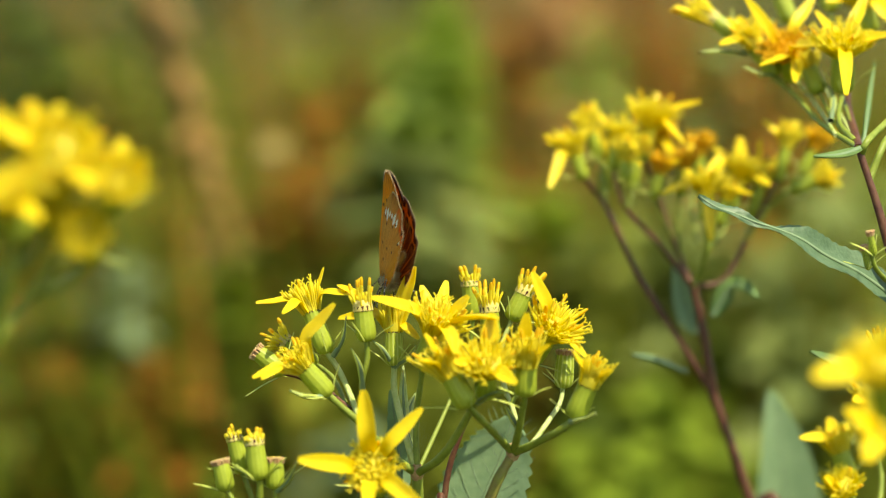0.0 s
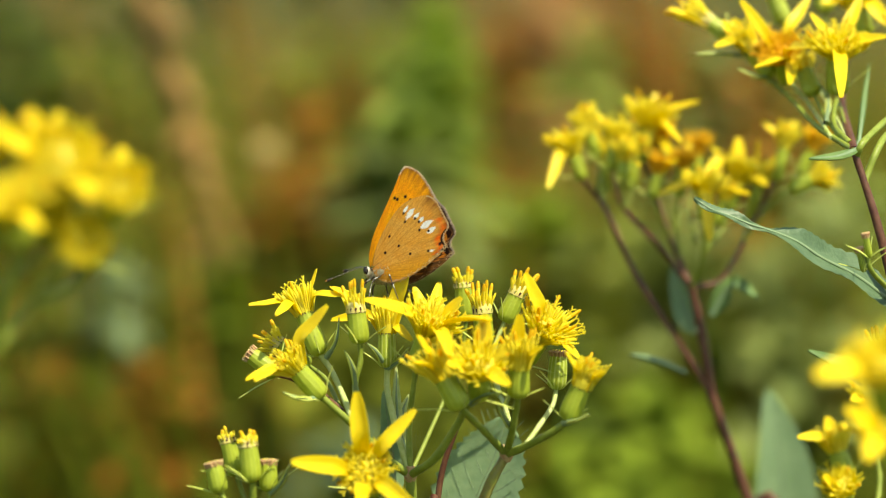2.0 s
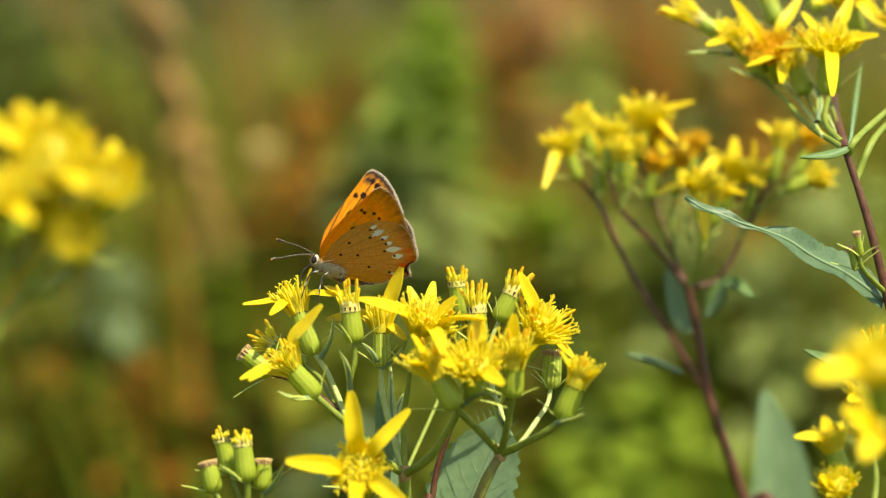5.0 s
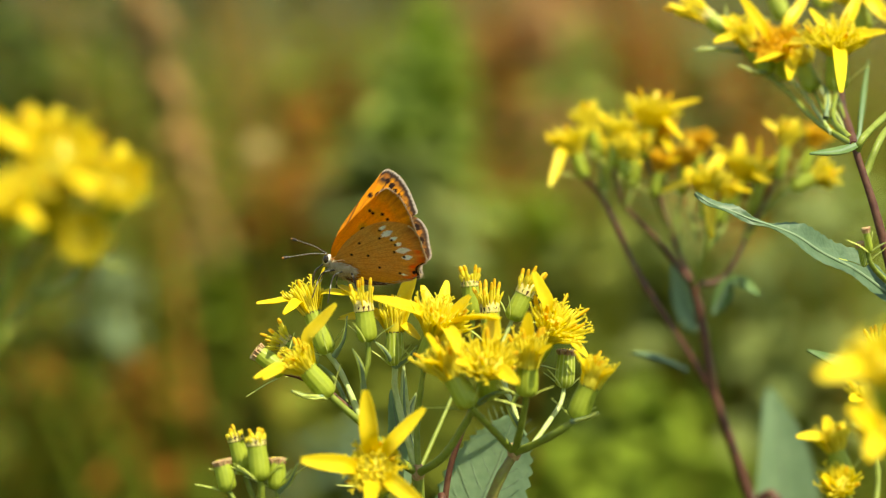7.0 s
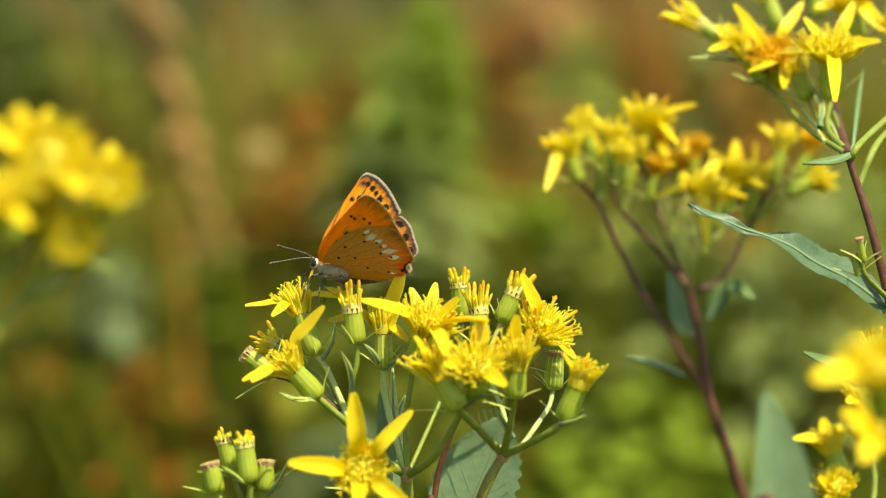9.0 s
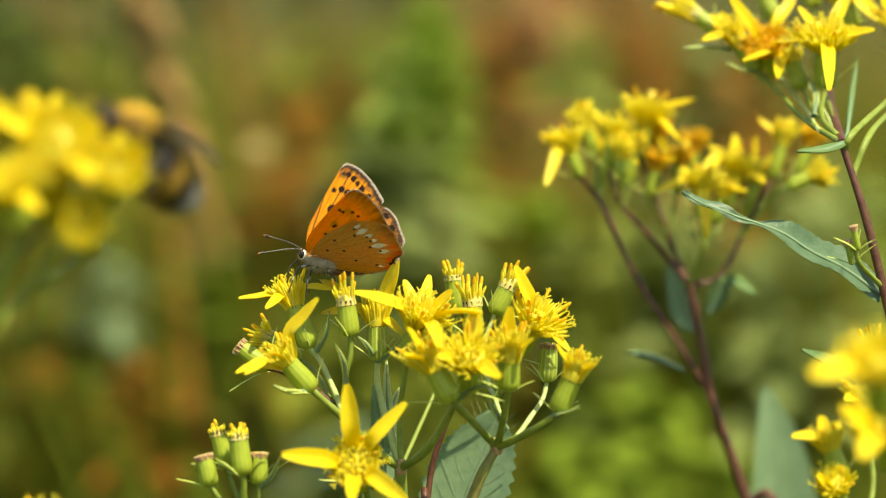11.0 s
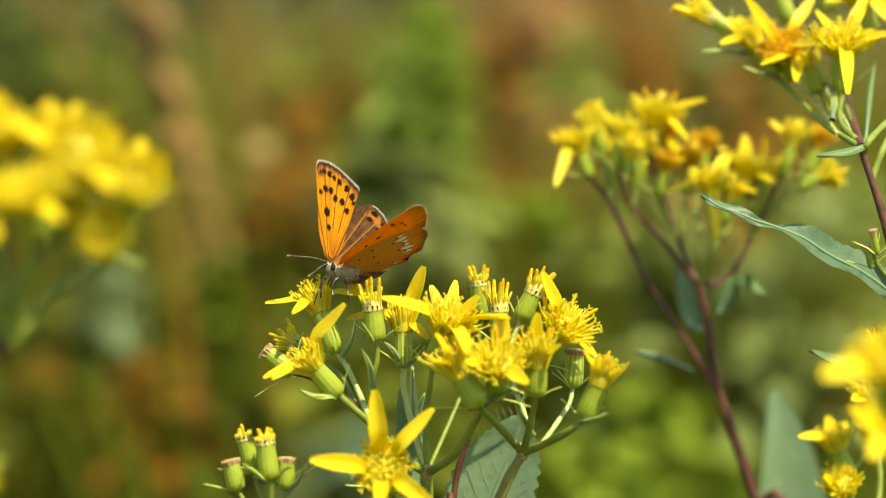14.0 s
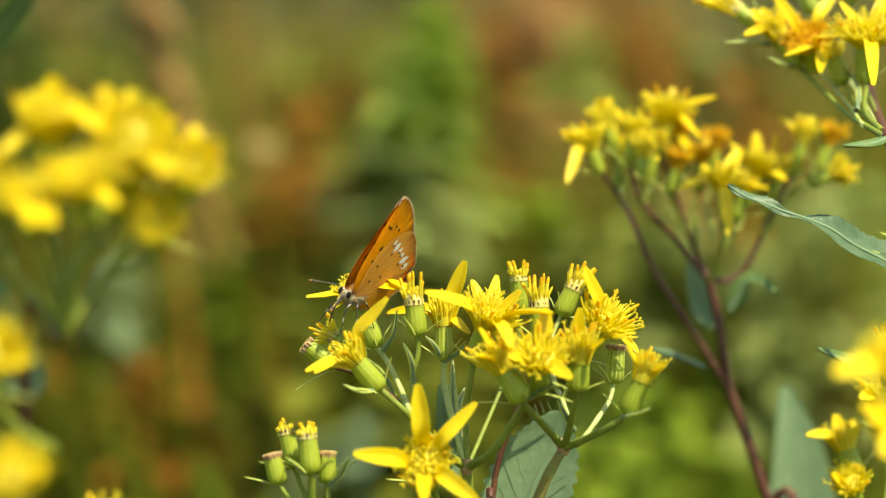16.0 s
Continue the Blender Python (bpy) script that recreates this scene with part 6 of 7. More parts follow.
part("abdomen", g, [hair_black, hair_yellow, hair_white], bumblebee, "banded abdomen with a white tail", True)
g = Geo()
blob(g, (0.0050, 0, -0.0012), (0.0013, 0.0017, 0.0018))
fur(g, (0.0050, 0, -0.0012), (0.0013, 0.0017, 0.0018), 400, 0.0009, 8, 0, 0.1)
bee_head = part("head", g, [hair_black], bumblebee, "", True)
for sd in (1, -1):
    g = Geo()
    blob(g, (0.0051, sd * 0.0014, -0.0010), (0.0007, 0.0005, 0.0013), nu=12, nv=8)
    part("eye", g, eye_black, bee_head, "", True)
    g = Geo()
    tube(g, spline([Vector((0.0060, sd * 0.0005, -0.0006)), Vector((0.0072, sd * 0.0014, 0.0002)), Vector((0.0080, sd * 0.0022, -0.0014))], 5), 0.00018, 6)
    part("antenna", g, shell_black, bee_head, "", True)
    for x0, x1 in ((0.0032, 0.0050), (0.0016, 0.0016), (0.0002, -0.0034)):
        g = Geo()
        tube(g, spline([Vector((x0, sd * 0.0018, -0.0022)), Vector(((x0 + x1) / 2, sd * 0.0042, -0.0028)), Vector((x1, sd * 0.0046, -0.0062))], 5), lambda t: 0.00042 - 0.0002 * t, 6)
        part("leg", g, shell_black, bumblebee, "", True)
# the wing's sunlit whiteness is put into a pale, half opaque film
bee_film = mat("bee_wing_sunlit_film", (0.60, 0.55, 0.48), (0.48, 0.42, 0.34), 600, 0.2, 0.0, 0.1)
bt = bee_film.node_tree
clear, half = bt.nodes.new("ShaderNodeBsdfTransparent"), bt.nodes.new("ShaderNodeMixShader")
half.inputs[0].default_value = 0.38
bt.links.new(bt.nodes["Principled BSDF"].outputs[0], half.inputs[1])
bt.links.new(clear.outputs[0], half.inputs[2])
bt.links.new(half.outputs[0], bt.nodes["Material Output"].inputs[0])


def bee_wing(side):
    g = Geo()
    blade(g, spline([Vector((0, 0, 0)), Vector((0.0005, side * 0.005, 0.0002)), Vector((-0.0008, side * 0.0105, 0))], 8), lambda t: 0.0004 + 0.0020 * math.sin(math.pi * t ** 0.8 * 0.93) ** 0.8, Vector((0, 0, 1)), 0.05, 0.00004, 4)
    blade(g, spline([Vector((-0.0006, 0, -0.0001)), Vector((-0.0020, side * 0.0035, 0)), Vector((-0.0034, side * 0.0068, -0.0001))], 6), lambda t: 0.0003 + 0.0014 * math.sin(math.pi * t ** 0.8 * 0.93) ** 0.8, Vector((0, 0, 1)), 0.05, 0.00004, 4)
    return part("wing", g, bee_film, bumblebee, "smoky transparent wing, whitened as if sunlit", True)


bee_wing_l, bee_wing_r = bee_wing(1), bee_wing(-1)
bumblebee.scale = (0.95, 0.95, 0.95)


def turned(yaw, pitch, roll):
    return pose(0, 0, 0, roll, -pitch, yaw)


def wing_pose(spread, swing, side):
    """A wing folded up over the back, tipped outwards by spread and swung forwards by swing."""
    return pose(0, side * 0.0008, 0.0006, -side * (spread - 3.5), 0, 0) @ pose(0, 0, 0, 0, swing, 0)


def motions():
    walk(ragwort_main, [
        (0, pose(0.0060, 0.3720, 0.0000, 0, 0.000, 0)),
        (0.5, pose(0.0060, 0.3720, -0.0007, 0, -0.100, 0)),
        (1, pose(0.0060, 0.3720, -0.0005, 0, -0.080, 0)),
        (1.5, pose(0.0060, 0.3720, -0.0006, 0, -0.100, 0)),
        (2, pose(0.0060, 0.3720, -0.0003, 0, -0.080, 0)),
        (2.5, pose(0.0060, 0.3720, -0.0005, 0, -0.041, 0)),
        (3, pose(0.0060, 0.3720, -0.0007, 0, -0.082, 0)),
        (3.5, pose(0.0060, 0.3720, -0.0002, 0, -0.087, 0)),
        (4, pose(0.0060, 0.3720, -0.0002, 0, -0.115, 0)),
        (6.5, pose(0.0060, 0.3720, -0.0002, 0, -0.049, 0)),
        (7, pose(0.0060, 0.3720, -0.0003, 0, -0.027, 0)),
        (7.5, pose(0.0060, 0.3720, -0.0006, 0, 0.003, 0)),
        (8, pose(0.0060, 0.3720, -0.0003, 0, -0.138, 0)),
        (8.5, pose(0.0060, 0.3720, -0.0005, 0, -0.176, 0)),
        (9, pose(0.0060, 0.3720, 0.0000, 0, -0.091, 0)),
        (11.5, pose(0.0060, 0.3720, 0.0004, 0, -0.164, 0)),
        (12, pose(0.0060, 0.3720, 0.0002, 0, -0.029, 0)),
        (12.5, pose(0.0060, 0.3720, 0.0003, 0, -0.015, 0)),
        (13, pose(0.0060, 0.3720, -0.0001, 0, -0.017, 0)),
        (13.5, pose(0.0060, 0.3720, -0.0001, 0, -0.089, 0)),
        (14, pose(0.0060, 0.3720, -0.0003, 0, 0.017, 0)),
        (14.5, pose(0.0060, 0.3720, -0.0004, 0, -0.063, 0)),
        (15, pose(0.0060, 0.3720, -0.0002, 0, -0.099, 0)),
        (15.5, pose(0.0060, 0.3720, 0.0001, 0, -0.083, 0)),
        (16, pose(0.0060, 0.3720, -0.0001, 0, 0.339, 0)),
    ])
    walk(ragwort_right, [
        (0, pose(0.0750, 0.4450, 0.0000, 0, 0.000, 0)),
        (0.5, pose(0.0750, 0.4450, -0.0001, 0, -0.006, 0)),
        (1, pose(0.0750, 0.4450, -0.0001, 0, -0.000, 0)),
        (1.5, pose(0.0750, 0.4450, -0.0001, 0, -0.006, 0)),
        (2, pose(0.0750, 0.4450, -0.0001, 0, -0.006, 0)),
        (2.5, pose(0.0750, 0.4450, -0.0001, 0, 0.006, 0)),
        (3, pose(0.0750, 0.4450, -0.0001, 0, 0.000, 0)),
        (3.5, pose(0.0750, 0.4450, -0.0000, 0, 0.012, 0)),
        (4, pose(0.0750, 0.4450, -0.0001, 0, -0.000, 0)),
        (6.5, pose(0.0750, 0.4450, -0.0001, 0, -0.011, 0)),
        (7, pose(0.0750, 0.4450, -0.0000, 0, 0.006, 0)),
        (7.5, pose(0.0750, 0.4450, -0.0002, 0, -0.005, 0)),
        (8, pose(0.0750, 0.4450, -0.0001, 0, 0.000, 0)),
        (8.5, pose(0.0750, 0.4450, -0.0002, 0, -0.028, 0)),
        (9, pose(0.0750, 0.4450, -0.0002, 0, 0.006, 0)),
        (11.5, pose(0.0750, 0.4450, 0.0000, 0, 0.016, 0)),
        (12, pose(0.0750, 0.4450, -0.0001, 0, 0.017, 0)),
        (12.5, pose(0.0750, 0.4450, -0.0001, 0, 0.005, 0)),
        (13, pose(0.0750, 0.4450, -0.0000, 0, 0.034, 0)),
        (13.5, pose(0.0750, 0.4450, -0.0001, 0, 0.006, 0)),
        (14, pose(0.0750, 0.4450, -0.0000, 0, 0.023, 0)),
        (14.5, pose(0.0750, 0.4450, -0.0001, 0, -0.005, 0)),
        (15, pose(0.0750, 0.4450, -0.0001, 0, 0.006, 0)),
        (15.5, pose(0.0750, 0.4450, -0.0000, 0, -0.006, 0)),
        (16, pose(0.0750, 0.4450, 0.0000, 0, 0.034, 0)),
    ])
    walk(ragwort_tall, [
        (0, pose(0.0830, 0.3700, 0.0000, 0, 0.000, 0)),
        (0.5, pose(0.0830, 0.3700, -0.0006, 0, -0.047, 0)),
        (1, pose(0.0830, 0.3700, -0.0001, 0, -0.083, 0)),
        (1.5, pose(0.0830, 0.3700, -0.0002, 0, -0.073, 0)),
        (2, pose(0.0830, 0.3700, -0.0004, 0, -0.050, 0)),
        (2.5, pose(0.0830, 0.3700, -0.0004, 0, -0.026, 0)),
        (3, pose(0.0830, 0.3700, -0.0005, 0, -0.102, 0)),
        (3.5, pose(0.0830, 0.3700, -0.0008, 0, -0.115, 0)),
        (4, pose(0.0830, 0.3700, -0.0002, 0, -0.101, 0)),
        (6.5, pose(0.0830, 0.3700, -0.0002, 0, -0.102, 0)),
        (7, pose(0.0830, 0.3700, 0.0001, 0, -0.077, 0)),
        (7.5, pose(0.0830, 0.3700, -0.0008, 0, -0.027, 0)),
        (8, pose(0.0830, 0.3700, -0.0009, 0, -0.076, 0)),
        (8.5, pose(0.0830, 0.3700, -0.0008, 0, -0.034, 0)),
        (9, pose(0.0830, 0.3700, -0.0007, 0, -0.084, 0)),
        (11.5, pose(0.0830, 0.3700, 0.0004, 0, -0.146, 0)),
        (12, pose(0.0830, 0.3700, -0.0000, 0, -0.124, 0)),
        (12.5, pose(0.0830, 0.3700, 0.0002, 0, -0.102, 0)),
        (13, pose(0.0830, 0.3700, 0.0002, 0, -0.076, 0)),
        (13.5, pose(0.0830, 0.3700, 0.0001, 0, -0.042, 0)),
        (14, pose(0.0830, 0.3700, -0.0002, 0, -0.053, 0)),
        (14.5, pose(0.0830, 0.3700, -0.0001, 0, -0.064, 0)),
        (15, pose(0.0830, 0.3700, -0.0001, 0, -0.042, 0)),
        (15.5, pose(0.0830, 0.3700, 0.0004, 0, -0.094, 0)),
        (16, pose(0.0830, 0.3700, 0.0006, 0, 0.095, 0)),
    ])
    walk(ragwort_low, [
        (0, pose(0.0750, 0.3450, 0.0000, 0, 0.000, 0)),
        (0.5, pose(0.0750, 0.3450, 0.0001, 0, -0.017, 0)),
        (1, pose(0.0750, 0.3450, -0.0000, 0, -0.013, 0)),
        (1.5, pose(0.0750, 0.3450, 0.0000, 0, -0.015, 0)),
        (2, pose(0.0750, 0.3450, 0.0000, 0, -0.015, 0)),
        (2.5, pose(0.0750, 0.3450, 0.0000, 0, -0.024, 0)),
        (3, pose(0.0750, 0.3450, 0.0001, 0, -0.001, 0)),
        (3.5, pose(0.0750, 0.3450, 0.0000, 0, -0.017, 0)),
        (4, pose(0.0750, 0.3450, 0.0000, 0, -0.006, 0)),
        (6.5, pose(0.0750, 0.3450, -0.0000, 0, -0.039, 0)),
        (7, pose(0.0750, 0.3450, -0.0002, 0, -0.057, 0)),
        (7.5, pose(0.0750, 0.3450, 0.0001, 0, -0.046, 0)),
        (8, pose(0.0750, 0.3450, 0.0000, 0, -0.047, 0)),
        (8.5, pose(0.0750, 0.3450, 0.0001, 0, -0.044, 0)),
        (9, pose(0.0750, 0.3450, 0.0001, 0, -0.036, 0)),
        (11.5, pose(0.0750, 0.3450, -0.0003, 0, -0.051, 0)),
        (12, pose(0.0750, 0.3450, -0.0000, 0, -0.042, 0)),
        (12.5, pose(0.0750, 0.3450, -0.0001, 0, -0.027, 0)),
        (13, pose(0.0750, 0.3450, -0.0002, 0, -0.072, 0)),
        (13.5, pose(0.0750, 0.3450, -0.0001, 0, -0.062, 0)),
        (14, pose(0.0750, 0.3450, -0.0002, 0, -0.085, 0)),
        (14.5, pose(0.0750, 0.3450, -0.0001, 0, -0.083, 0)),
        (15, pose(0.0750, 0.3450, -0.0002, 0, -0.115, 0)),
        (15.5, pose(0.0750, 0.3450, -0.0003, 0, -0.098, 0)),
        (16, pose(0.0750, 0.3450, -0.0004, 0, -0.128, 0)),
    ])
    walk(ragwort_near, [
        (0, pose(-0.0460, 0.2850, 0.0000, 0, 0.000, 0)),
        (0.5, pose(-0.0460, 0.2850, -0.0015, 0, 0.017, 0)),
        (1, pose(-0.0460, 0.2850, -0.0003, 0, -0.072, 0)),
        (1.5, pose(-0.0460, 0.2850, -0.0012, 0, 0.006, 0)),
        (2, pose(-0.0460, 0.2850, -0.0010, 0, -0.023, 0)),
        (2.5, pose(-0.0460, 0.2850, -0.0008, 0, -0.014, 0)),
        (3, pose(-0.0460, 0.2850, -0.0009, 0, 0.003, 0)),
        (3.5, pose(-0.0460, 0.2850, -0.0003, 0, -0.029, 0)),
        (4, pose(-0.0460, 0.2850, -0.0002, 0, -0.069, 0)),
        (6.5, pose(-0.0460, 0.2850, -0.0004, 0, -0.051, 0)),
        (7, pose(-0.0460, 0.2850, -0.0008, 0, -0.091, 0)),
        (7.5, pose(-0.0460, 0.2850, -0.0013, 0, -0.011, 0)),
        (8, pose(-0.0460, 0.2850, -0.0002, 0, -0.211, 0)),
        (8.5, pose(-0.0460, 0.2850, -0.0009, 0, -0.239, 0)),
        (9, pose(-0.0460, 0.2850, -0.0002, 0, -0.108, 0)),
        (11.5, pose(-0.0460, 0.2850, 0.0007, 0, 0.025, 0)),
        (12, pose(-0.0460, 0.2850, 0.0002, 0, 0.263, 0)),
        (12.5, pose(-0.0460, 0.2850, 0.0013, 0, 0.136, 0)),
        (13, pose(-0.0460, 0.2850, -0.0003, 0, 0.094, 0)),
        (13.5, pose(-0.0460, 0.2850, -0.0001, 0, -0.133, 0)),
        (14, pose(-0.0460, 0.2850, -0.0002, 0, 0.014, 0)),
        (14.5, pose(-0.0460, 0.2850, -0.0001, 0, -0.198, 0)),
        (15, pose(-0.0460, 0.2850, 0.0006, 0, -0.141, 0)),
        (15.5, pose(-0.0460, 0.2850, -0.0005, 0, 0.127, 0)),
        (16, pose(-0.0460, 0.2850, 0.0008, 0, 0.332, 0)),
    ])
    walk(butterfly, [
        (0, pose(-0.00841, 0.3707, 0.74968) @ turned(109.4, -28.3, 1.0)),
        (0.5, pose(-0.01025, 0.3707, 0.74946) @ turned(111.5, -27.1, 3.8)),
        (1, pose(-0.01146, 0.3708, 0.74898) @ turned(125.1, -30.1, -2.0)),
        (1.5, pose(-0.01101, 0.3699, 0.75058) @ turned(149.1, -14.5, 12.6)),
        (2, pose(-0.01033, 0.3699, 0.75100) @ turned(150.2, -13.6, 16.2)),
        (2.5, pose(-0.01281, 0.3690, 0.75215) @ turned(174.3, -2.3, 12.0)),
        (3, pose(-0.01504, 0.3680, 0.75282) @ turned(167.1, 1.1, 8.0)),
        (3.5, pose(-0.01710, 0.3680, 0.75324) @ turned(168.8, 4.6, 8.0)),
        (3.8, pose(-0.01720, 0.3681, 0.75333) @ turned(180.9, 10.6, 1.0)),
        (4, pose(-0.01802, 0.3681, 0.75305) @ turned(184.0, 12.9, -1.2)),
        (6.5, pose(-0.01705, 0.3681, 0.75271) @ turned(169.2, 5.3, 0.2)),
        (7, pose(-0.01689, 0.3681, 0.75266) @ turned(171.6, 10.1, 0.2)),
        (7.5, pose(-0.01593, 0.3681, 0.75340) @ turned(173.9, 14.8, 0.2)),
        (8, pose(-0.01815, 0.3681, 0.75307) @ turned(172.1, 12.5, 2.2)),
        (8.5, pose(-0.01867, 0.3681, 0.75283) @ turned(170.3, 10.3, 4.2)),
        (9, pose(-0.01788, 0.3681, 0.75269) @ turned(173.1, 7.3, 4.3)),
        (11.5, pose(-0.01986, 0.3682, 0.75328) @ turned(181.2, 11.6, 2.0)),
        (12, pose(-0.01829, 0.3681, 0.75333) @ turned(190.1, 13.1, 0.7)),
        (12.5, pose(-0.01812, 0.3681, 0.75352) @ turned(183.8, 13.2, 1.8)),
        (13, pose(-0.01782, 0.3681, 0.75338) @ turned(187.3, 16.9, 0.6)),
        (13.5, pose(-0.01739, 0.3671, 0.75274) @ turned(212.5, 15.2, -6.0)),
        (14, pose(-0.01722, 0.3661, 0.75187) @ turned(222.7, 2.8, -1.9)),
        (14.5, pose(-0.01848, 0.3651, 0.75162) @ turned(234.5, 4.3, -2.5)),
        (15, pose(-0.02191, 0.3638, 0.74851) @ turned(243.2, -4.7, -4.0)),
        (15.3, pose(-0.02226, 0.3628, 0.74783) @ turned(253.2, -5.4, 10.2)),
        (15.5, pose(-0.02177, 0.3627, 0.74842) @ turned(253.8, -1.9, 0.3)),
        (15.7, pose(-0.01940, 0.3627, 0.74760) @ turned(244.4, -4.6, -19.3)),
        (16, pose(-0.01697, 0.3625, 0.74806) @ turned(235.5, 0.4, -22.0)),
    ])
    walk(wing_fore_l, [
        (0, wing_pose(0.8, -1.3, 1)),
        (0.5, wing_pose(0.8, 1.6, 1)),
        (1, wing_pose(0.8, 1.0, 1)),
        (1.5, wing_pose(0.7, -0.3, 1)),
        (2, wing_pose(0.7, -0.7, 1)),
        (2.5, wing_pose(0.8, -2.5, 1)),
        (3, wing_pose(0.8, -2.5, 1)),
        (3.5, wing_pose(0.8, -2.8, 1)),
        (3.8, wing_pose(24.8, -2.0, 1)),
        (4, wing_pose(31.4, -1.7, 1)),
        (6.5, wing_pose(25.1, -2.8, 1)),
        (7, wing_pose(30.1, -2.7, 1)),
        (7.5, wing_pose(35.0, -2.6, 1)),
        (8, wing_pose(37.3, -0.9, 1)),
        (8.5, wing_pose(39.7, 0.7, 1)),
        (9, wing_pose(42.4, -0.5, 1)),
        (11.5, wing_pose(46.1, 4.7, 1)),
        (12, wing_pose(49.5, 5.2, 1)),
        (12.5, wing_pose(49.5, 2.5, 1)),
        (13, wing_pose(50.2, 3.0, 1)),
        (13.5, wing_pose(55.9, 8.0, 1)),
        (14, wing_pose(52.1, 8.7, 1)),
        (14.5, wing_pose(54.0, 10.7, 1)),
        (15, wing_pose(38.6, -1.8, 1)),
        (15.3, wing_pose(51.0, 6.9, 1)),
        (15.5, wing_pose(33.1, 10.5, 1)),
        (15.7, wing_pose(0.9, 2.1, 1)),
        (16, wing_pose(0.8, 1.1, 1)),
    ])
    walk(wing_hind_l, [
        (0, wing_pose(0.8, 4.1, 1)),
        (0.5, wing_pose(0.8, 2.9, 1)),
        (1, wing_pose(0.8, 2.5, 1)),
        (1.5, wing_pose(0.7, 1.8, 1)),
        (2, wing_pose(0.7, 1.5, 1)),
        (2.5, wing_pose(0.8, 0.4, 1)),
        (3, wing_pose(0.8, 0.4, 1)),
        (3.5, wing_pose(0.8, 0.3, 1)),
        (3.8, wing_pose(24.8, -0.8, 1)),
        (4, wing_pose(31.4, -1.1, 1)),
        (6.5, wing_pose(25.1, -1.8, 1)),
        (7, wing_pose(30.1, -2.1, 1)),
        (7.5, wing_pose(35.0, -2.3, 1)),
        (8, wing_pose(37.3, -1.2, 1)),
        (8.5, wing_pose(39.7, -0.0, 1)),
        (9, wing_pose(42.4, -0.7, 1)),
        (11.5, wing_pose(46.1, 1.0, 1)),
        (12, wing_pose(49.5, 0.3, 1)),
        (12.5, wing_pose(49.5, -1.5, 1)),
        (13, wing_pose(50.2, -1.6, 1)),
        (13.5, wing_pose(55.9, 3.0, 1)),
        (14, wing_pose(52.1, 0.6, 1)),
        (14.5, wing_pose(54.0, 1.2, 1)),
        (15, wing_pose(38.6, 0.0, 1)),
        (15.3, wing_pose(51.0, 0.0, 1)),
        (15.5, wing_pose(33.1, 0.0, 1)),
        (15.7, wing_pose(0.9, -0.1, 1)),
        (16, wing_pose(0.8, -1.0, 1)),
    ])
    walk(wing_fore_r, [
        (0, wing_pose(0.8, 0.0, -1)),
        (0.5, wing_pose(0.8, 0.0, -1)),
        (1, wing_pose(0.8, 0.0, -1)),
        (1.5, wing_pose(0.7, -1.4, -1)),
        (2, wing_pose(0.7, 0.8, -1)),
        (2.5, wing_pose(0.8, -1.0, -1)),
        (3, wing_pose(0.7, -1.1, -1)),
        (3.5, wing_pose(0.8, -0.2, -1)),
        (3.8, wing_pose(14.6, 0.9, -1)),
        (4, wing_pose(23.1, 2.1, -1)),
        (6.5, wing_pose(30.4, 7.2, -1)),
        (7, wing_pose(29.7, 7.4, -1)),
        (7.5, wing_pose(28.9, 7.6, -1)),
        (8, wing_pose(30.4, 8.2, -1)),
        (8.5, wing_pose(31.9, 8.7, -1)),
        (9, wing_pose(30.5, 9.6, -1)),
        (11.5, wing_pose(32.9, 15.3, -1)),
        (12, wing_pose(26.6, 16.1, -1)),
        (12.5, wing_pose(22.4, 14.3, -1)),
        (13, wing_pose(24.8, 16.0, -1)),
        (13.5, wing_pose(23.6, 21.6, -1)),
        (14, wing_pose(24.8, 19.4, -1)),
        (14.5, wing_pose(20.2, 20.8, -1)),
        (15, wing_pose(18.5, 27.5, -1)),
        (15.3, wing_pose(8.2, 24.8, -1)),
        (15.5, wing_pose(7.2, 17.5, -1)),
        (15.7, wing_pose(0.9, 5.5, -1)),
        (16, wing_pose(0.8, 0.3, -1)),
    ])
    walk(wing_hind_r, [
        (0, wing_pose(0.8, -1.0, -1)),
        (0.5, wing_pose(0.8, -1.0, -1)),
        (1, wing_pose(0.8, -1.0, -1)),
        (1.5, wing_pose(0.7, -1.0, -1)),
        (2, wing_pose(0.7, -1.0, -1)),
        (2.5, wing_pose(0.8, -1.0, -1)),
        (3, wing_pose(0.7, -1.0, -1)),
        (3.5, wing_pose(0.8, -1.0, -1)),
        (3.8, wing_pose(14.6, -1.0, -1)),
        (4, wing_pose(23.1, -1.0, -1)),
        (6.5, wing_pose(30.4, -3.0, -1)),
        (7, wing_pose(29.7, -2.0, -1)),
        (7.5, wing_pose(28.9, -1.0, -1)),
        (8, wing_pose(30.4, -1.3, -1)),
        (8.5, wing_pose(31.9, -1.6, -1)),
        (9, wing_pose(30.5, 1.6, -1)),
        (11.5, wing_pose(32.9, 3.9, -1)),
        (12, wing_pose(26.6, -1.0, -1)),
        (12.5, wing_pose(22.4, 2.4, -1)),
        (13, wing_pose(24.8, 4.6, -1)),
        (13.5, wing_pose(23.6, -1.0, -1)),
        (14, wing_pose(24.8, -1.0, -1)),
        (14.5, wing_pose(20.2, 4.0, -1)),
        (15, wing_pose(18.5, -0.9, -1)),
        (15.3, wing_pose(8.2, -3.2, -1)),
        (15.5, wing_pose(7.2, -2.5, -1)),
        (15.7, wing_pose(0.9, -1.0, -1)),
        (16, wing_pose(0.8, -1.0, -1)),
    ])
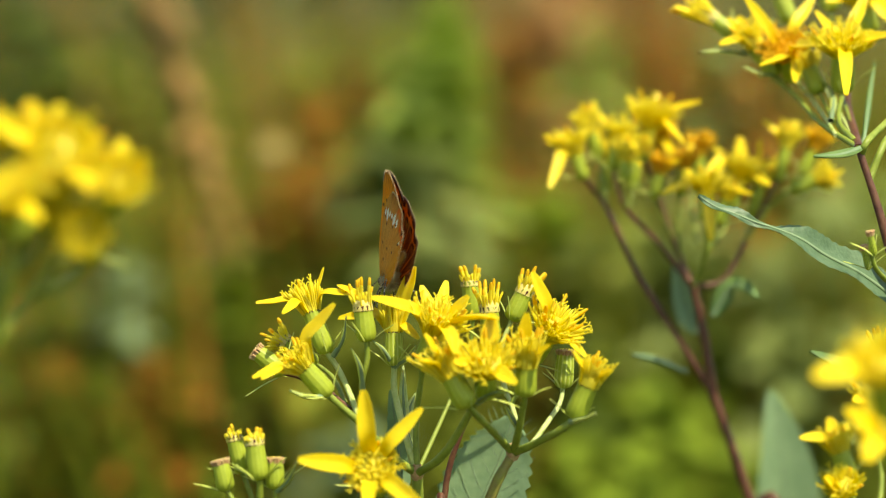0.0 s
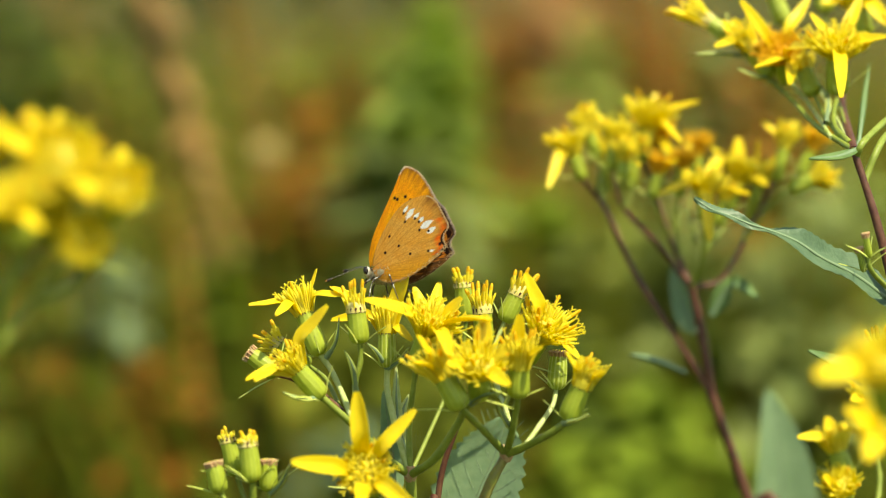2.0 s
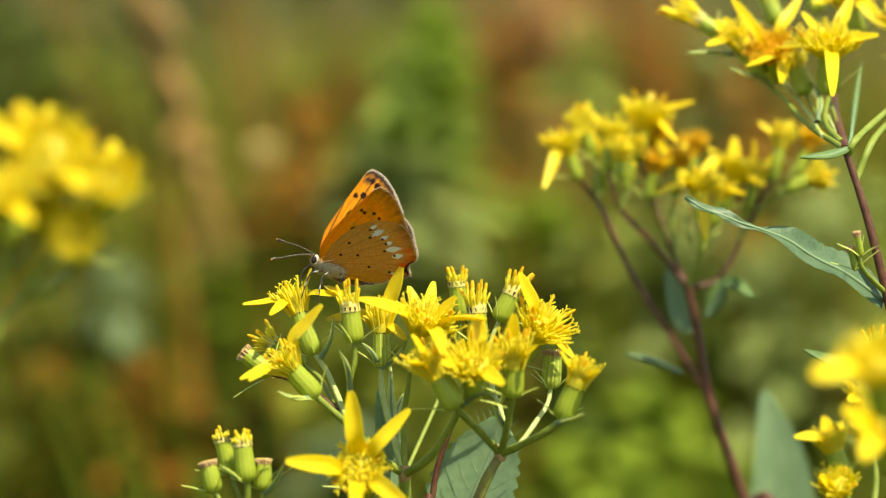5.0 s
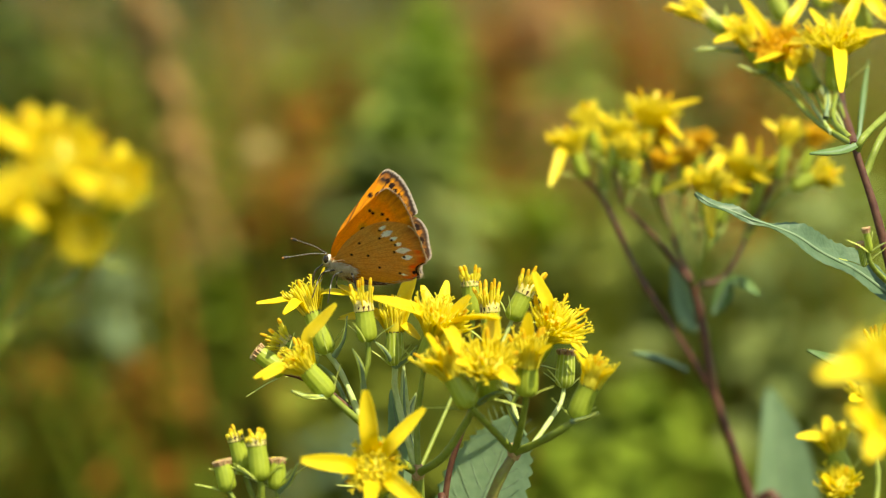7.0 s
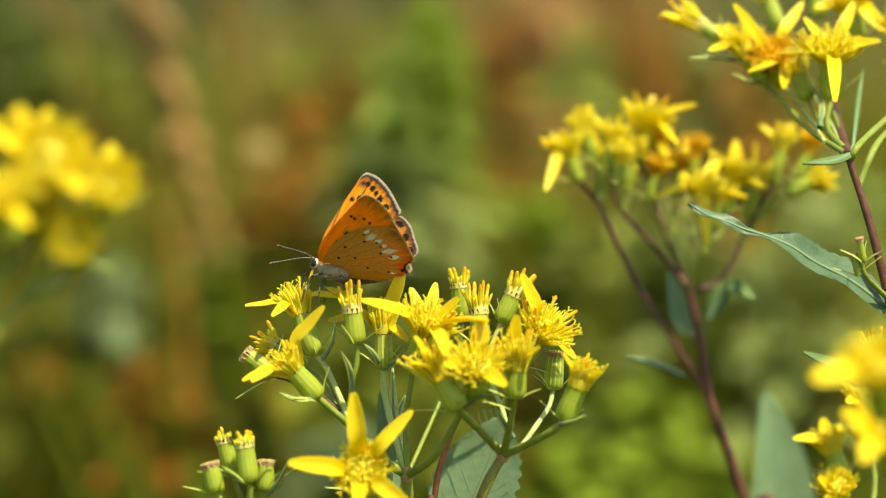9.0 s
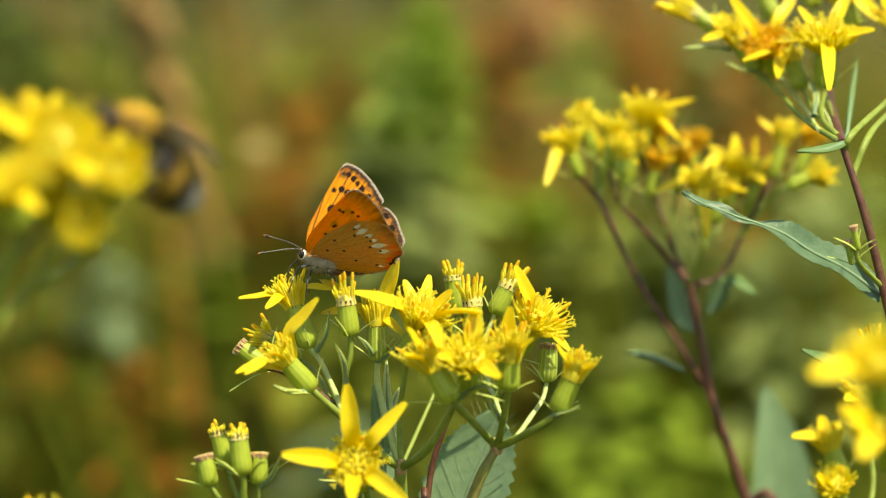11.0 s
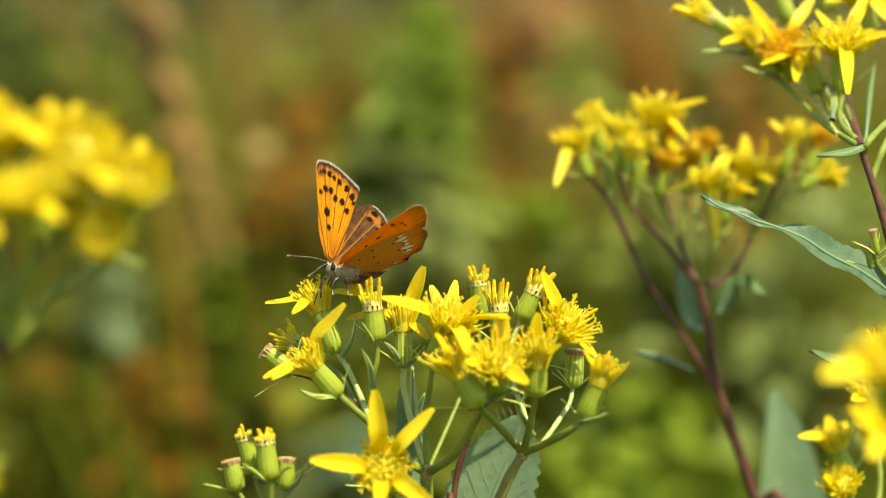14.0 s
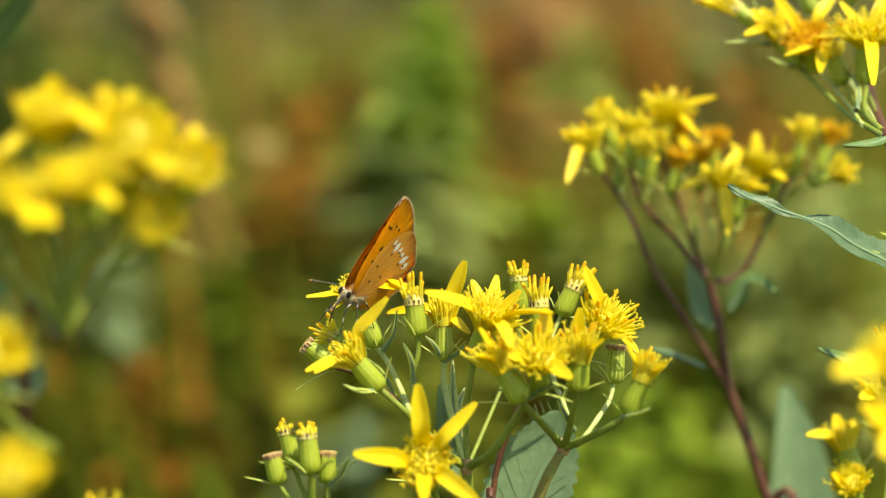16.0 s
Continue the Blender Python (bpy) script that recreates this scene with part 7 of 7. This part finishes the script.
    walk(bumblebee, [
        (0, pose(-0.1136, 0.3055, 0.8265) @ turned(20, 0, 0)),
        (9.4, pose(-0.1002, 0.3046, 0.8132) @ turned(20, 0, 0)),
        (10.4, pose(-0.0597, 0.3009, 0.7848) @ turned(20, 10, 0)),
        (11, pose(-0.0351, 0.2900, 0.7763) @ turned(215, 45, 0)),
        (11.3, pose(-0.0347, 0.2900, 0.7757) @ turned(220, 45, 0)),
        (11.5, pose(-0.0347, 0.2900, 0.7759) @ turned(220, 45, 0)),
        (11.7, pose(-0.0335, 0.2880, 0.7768) @ turned(210, 45, 0)),
        (11.9, pose(-0.0332, 0.2840, 0.7788) @ turned(200, 42, 0)),
        (12.1, pose(-0.0355, 0.2800, 0.7821) @ turned(192, 34, 0)),
        (12.3, pose(-0.0391, 0.2845, 0.7801) @ turned(178, 12, 0)),
        (12.5, pose(-0.0413, 0.2855, 0.7801) @ turned(176, 6, 0)),
        (12.7, pose(-0.0433, 0.2855, 0.7798) @ turned(176, 6, 0)),
        (12.9, pose(-0.0418, 0.2860, 0.7802) @ turned(184, 16, 0)),
        (13, pose(-0.0335, 0.2760, 0.7818) @ turned(240, 45, -8)),
        (13.1, pose(-0.0250, 0.2700, 0.7818) @ turned(268, 8, 0)),
        (13.2, pose(0.0051, 0.2620, 0.7552) @ turned(275, 4, 0)),
        (13.3, pose(0.0233, 0.2750, 0.7441) @ turned(282, 10, 12)),
        (13.4, pose(0.0371, 0.2750, 0.7333) @ turned(292, 4, 8)),
        (14, pose(0.2200, 0.3000, 0.6600) @ turned(330, 0, 0)),
        (16, pose(0.6500, 0.5000, 0.7200) @ turned(340, 0, 0)),
    ])
    walk(bee_wing_l, [
        (0, pose(0.0015, 0.0015, 0.0028, 10, 0, 0)),
        (9.4, pose(0.0015, 0.0015, 0.0028, 10, 0, 0)),
        (10.4, pose(0.0015, 0.0015, 0.0028, 20, 0, 0)),
        (11, pose(0.0015, 0.0015, 0.0028, 8, 0, 72)),
        (11.3, pose(0.0015, 0.0015, 0.0028, 8, 0, 72)),
        (11.5, pose(0.0015, 0.0015, 0.0028, 8, 0, 72)),
        (11.7, pose(0.0015, 0.0015, 0.0028, 8, 0, 72)),
        (11.9, pose(0.0015, 0.0015, 0.0028, 8, 0, 72)),
        (12.1, pose(0.0015, 0.0015, 0.0028, 8, 0, 72)),
        (12.3, pose(0.0015, 0.0015, 0.0028, 10, 0, 70)),
        (12.5, pose(0.0015, 0.0015, 0.0028, 10, 0, 70)),
        (12.7, pose(0.0015, 0.0015, 0.0028, 10, 0, 70)),
        (12.9, pose(0.0015, 0.0015, 0.0028, 25, 0, 40)),
        (13, pose(0.0015, 0.0015, 0.0028, 5, 0, 0)),
        (13.1, pose(0.0015, 0.0015, 0.0028, 5, 0, 0)),
        (13.2, pose(0.0015, 0.0015, 0.0028, 20, 0, 0)),
        (13.4, pose(0.0015, 0.0015, 0.0028, 5, 0, 0)),
        (16, pose(0.0015, 0.0015, 0.0028, 5, 0, 0)),
    ])
    walk(bee_wing_r, [
        (0, pose(0.0015, -0.0015, 0.0028, -10, 0, 0)),
        (9.4, pose(0.0015, -0.0015, 0.0028, -10, 0, 0)),
        (10.4, pose(0.0015, -0.0015, 0.0028, -20, 0, 0)),
        (11, pose(0.0015, -0.0015, 0.0028, -8, 0, -72)),
        (11.3, pose(0.0015, -0.0015, 0.0028, -8, 0, -72)),
        (11.5, pose(0.0015, -0.0015, 0.0028, -8, 0, -72)),
        (11.7, pose(0.0015, -0.0015, 0.0028, -8, 0, -72)),
        (11.9, pose(0.0015, -0.0015, 0.0028, -8, 0, -72)),
        (12.1, pose(0.0015, -0.0015, 0.0028, -8, 0, -72)),
        (12.3, pose(0.0015, -0.0015, 0.0028, -10, 0, -70)),
        (12.5, pose(0.0015, -0.0015, 0.0028, -10, 0, -70)),
        (12.7, pose(0.0015, -0.0015, 0.0028, -10, 0, -70)),
        (12.9, pose(0.0015, -0.0015, 0.0028, -25, 0, -40)),
        (13, pose(0.0015, -0.0015, 0.0028, -5, 0, 0)),
        (13.1, pose(0.0015, -0.0015, 0.0028, -5, 0, 0)),
        (13.2, pose(0.0015, -0.0015, 0.0028, -20, 0, 0)),
        (13.4, pose(0.0015, -0.0015, 0.0028, -5, 0, 0)),
        (16, pose(0.0015, -0.0015, 0.0028, -5, 0, 0)),
    ])


motions()
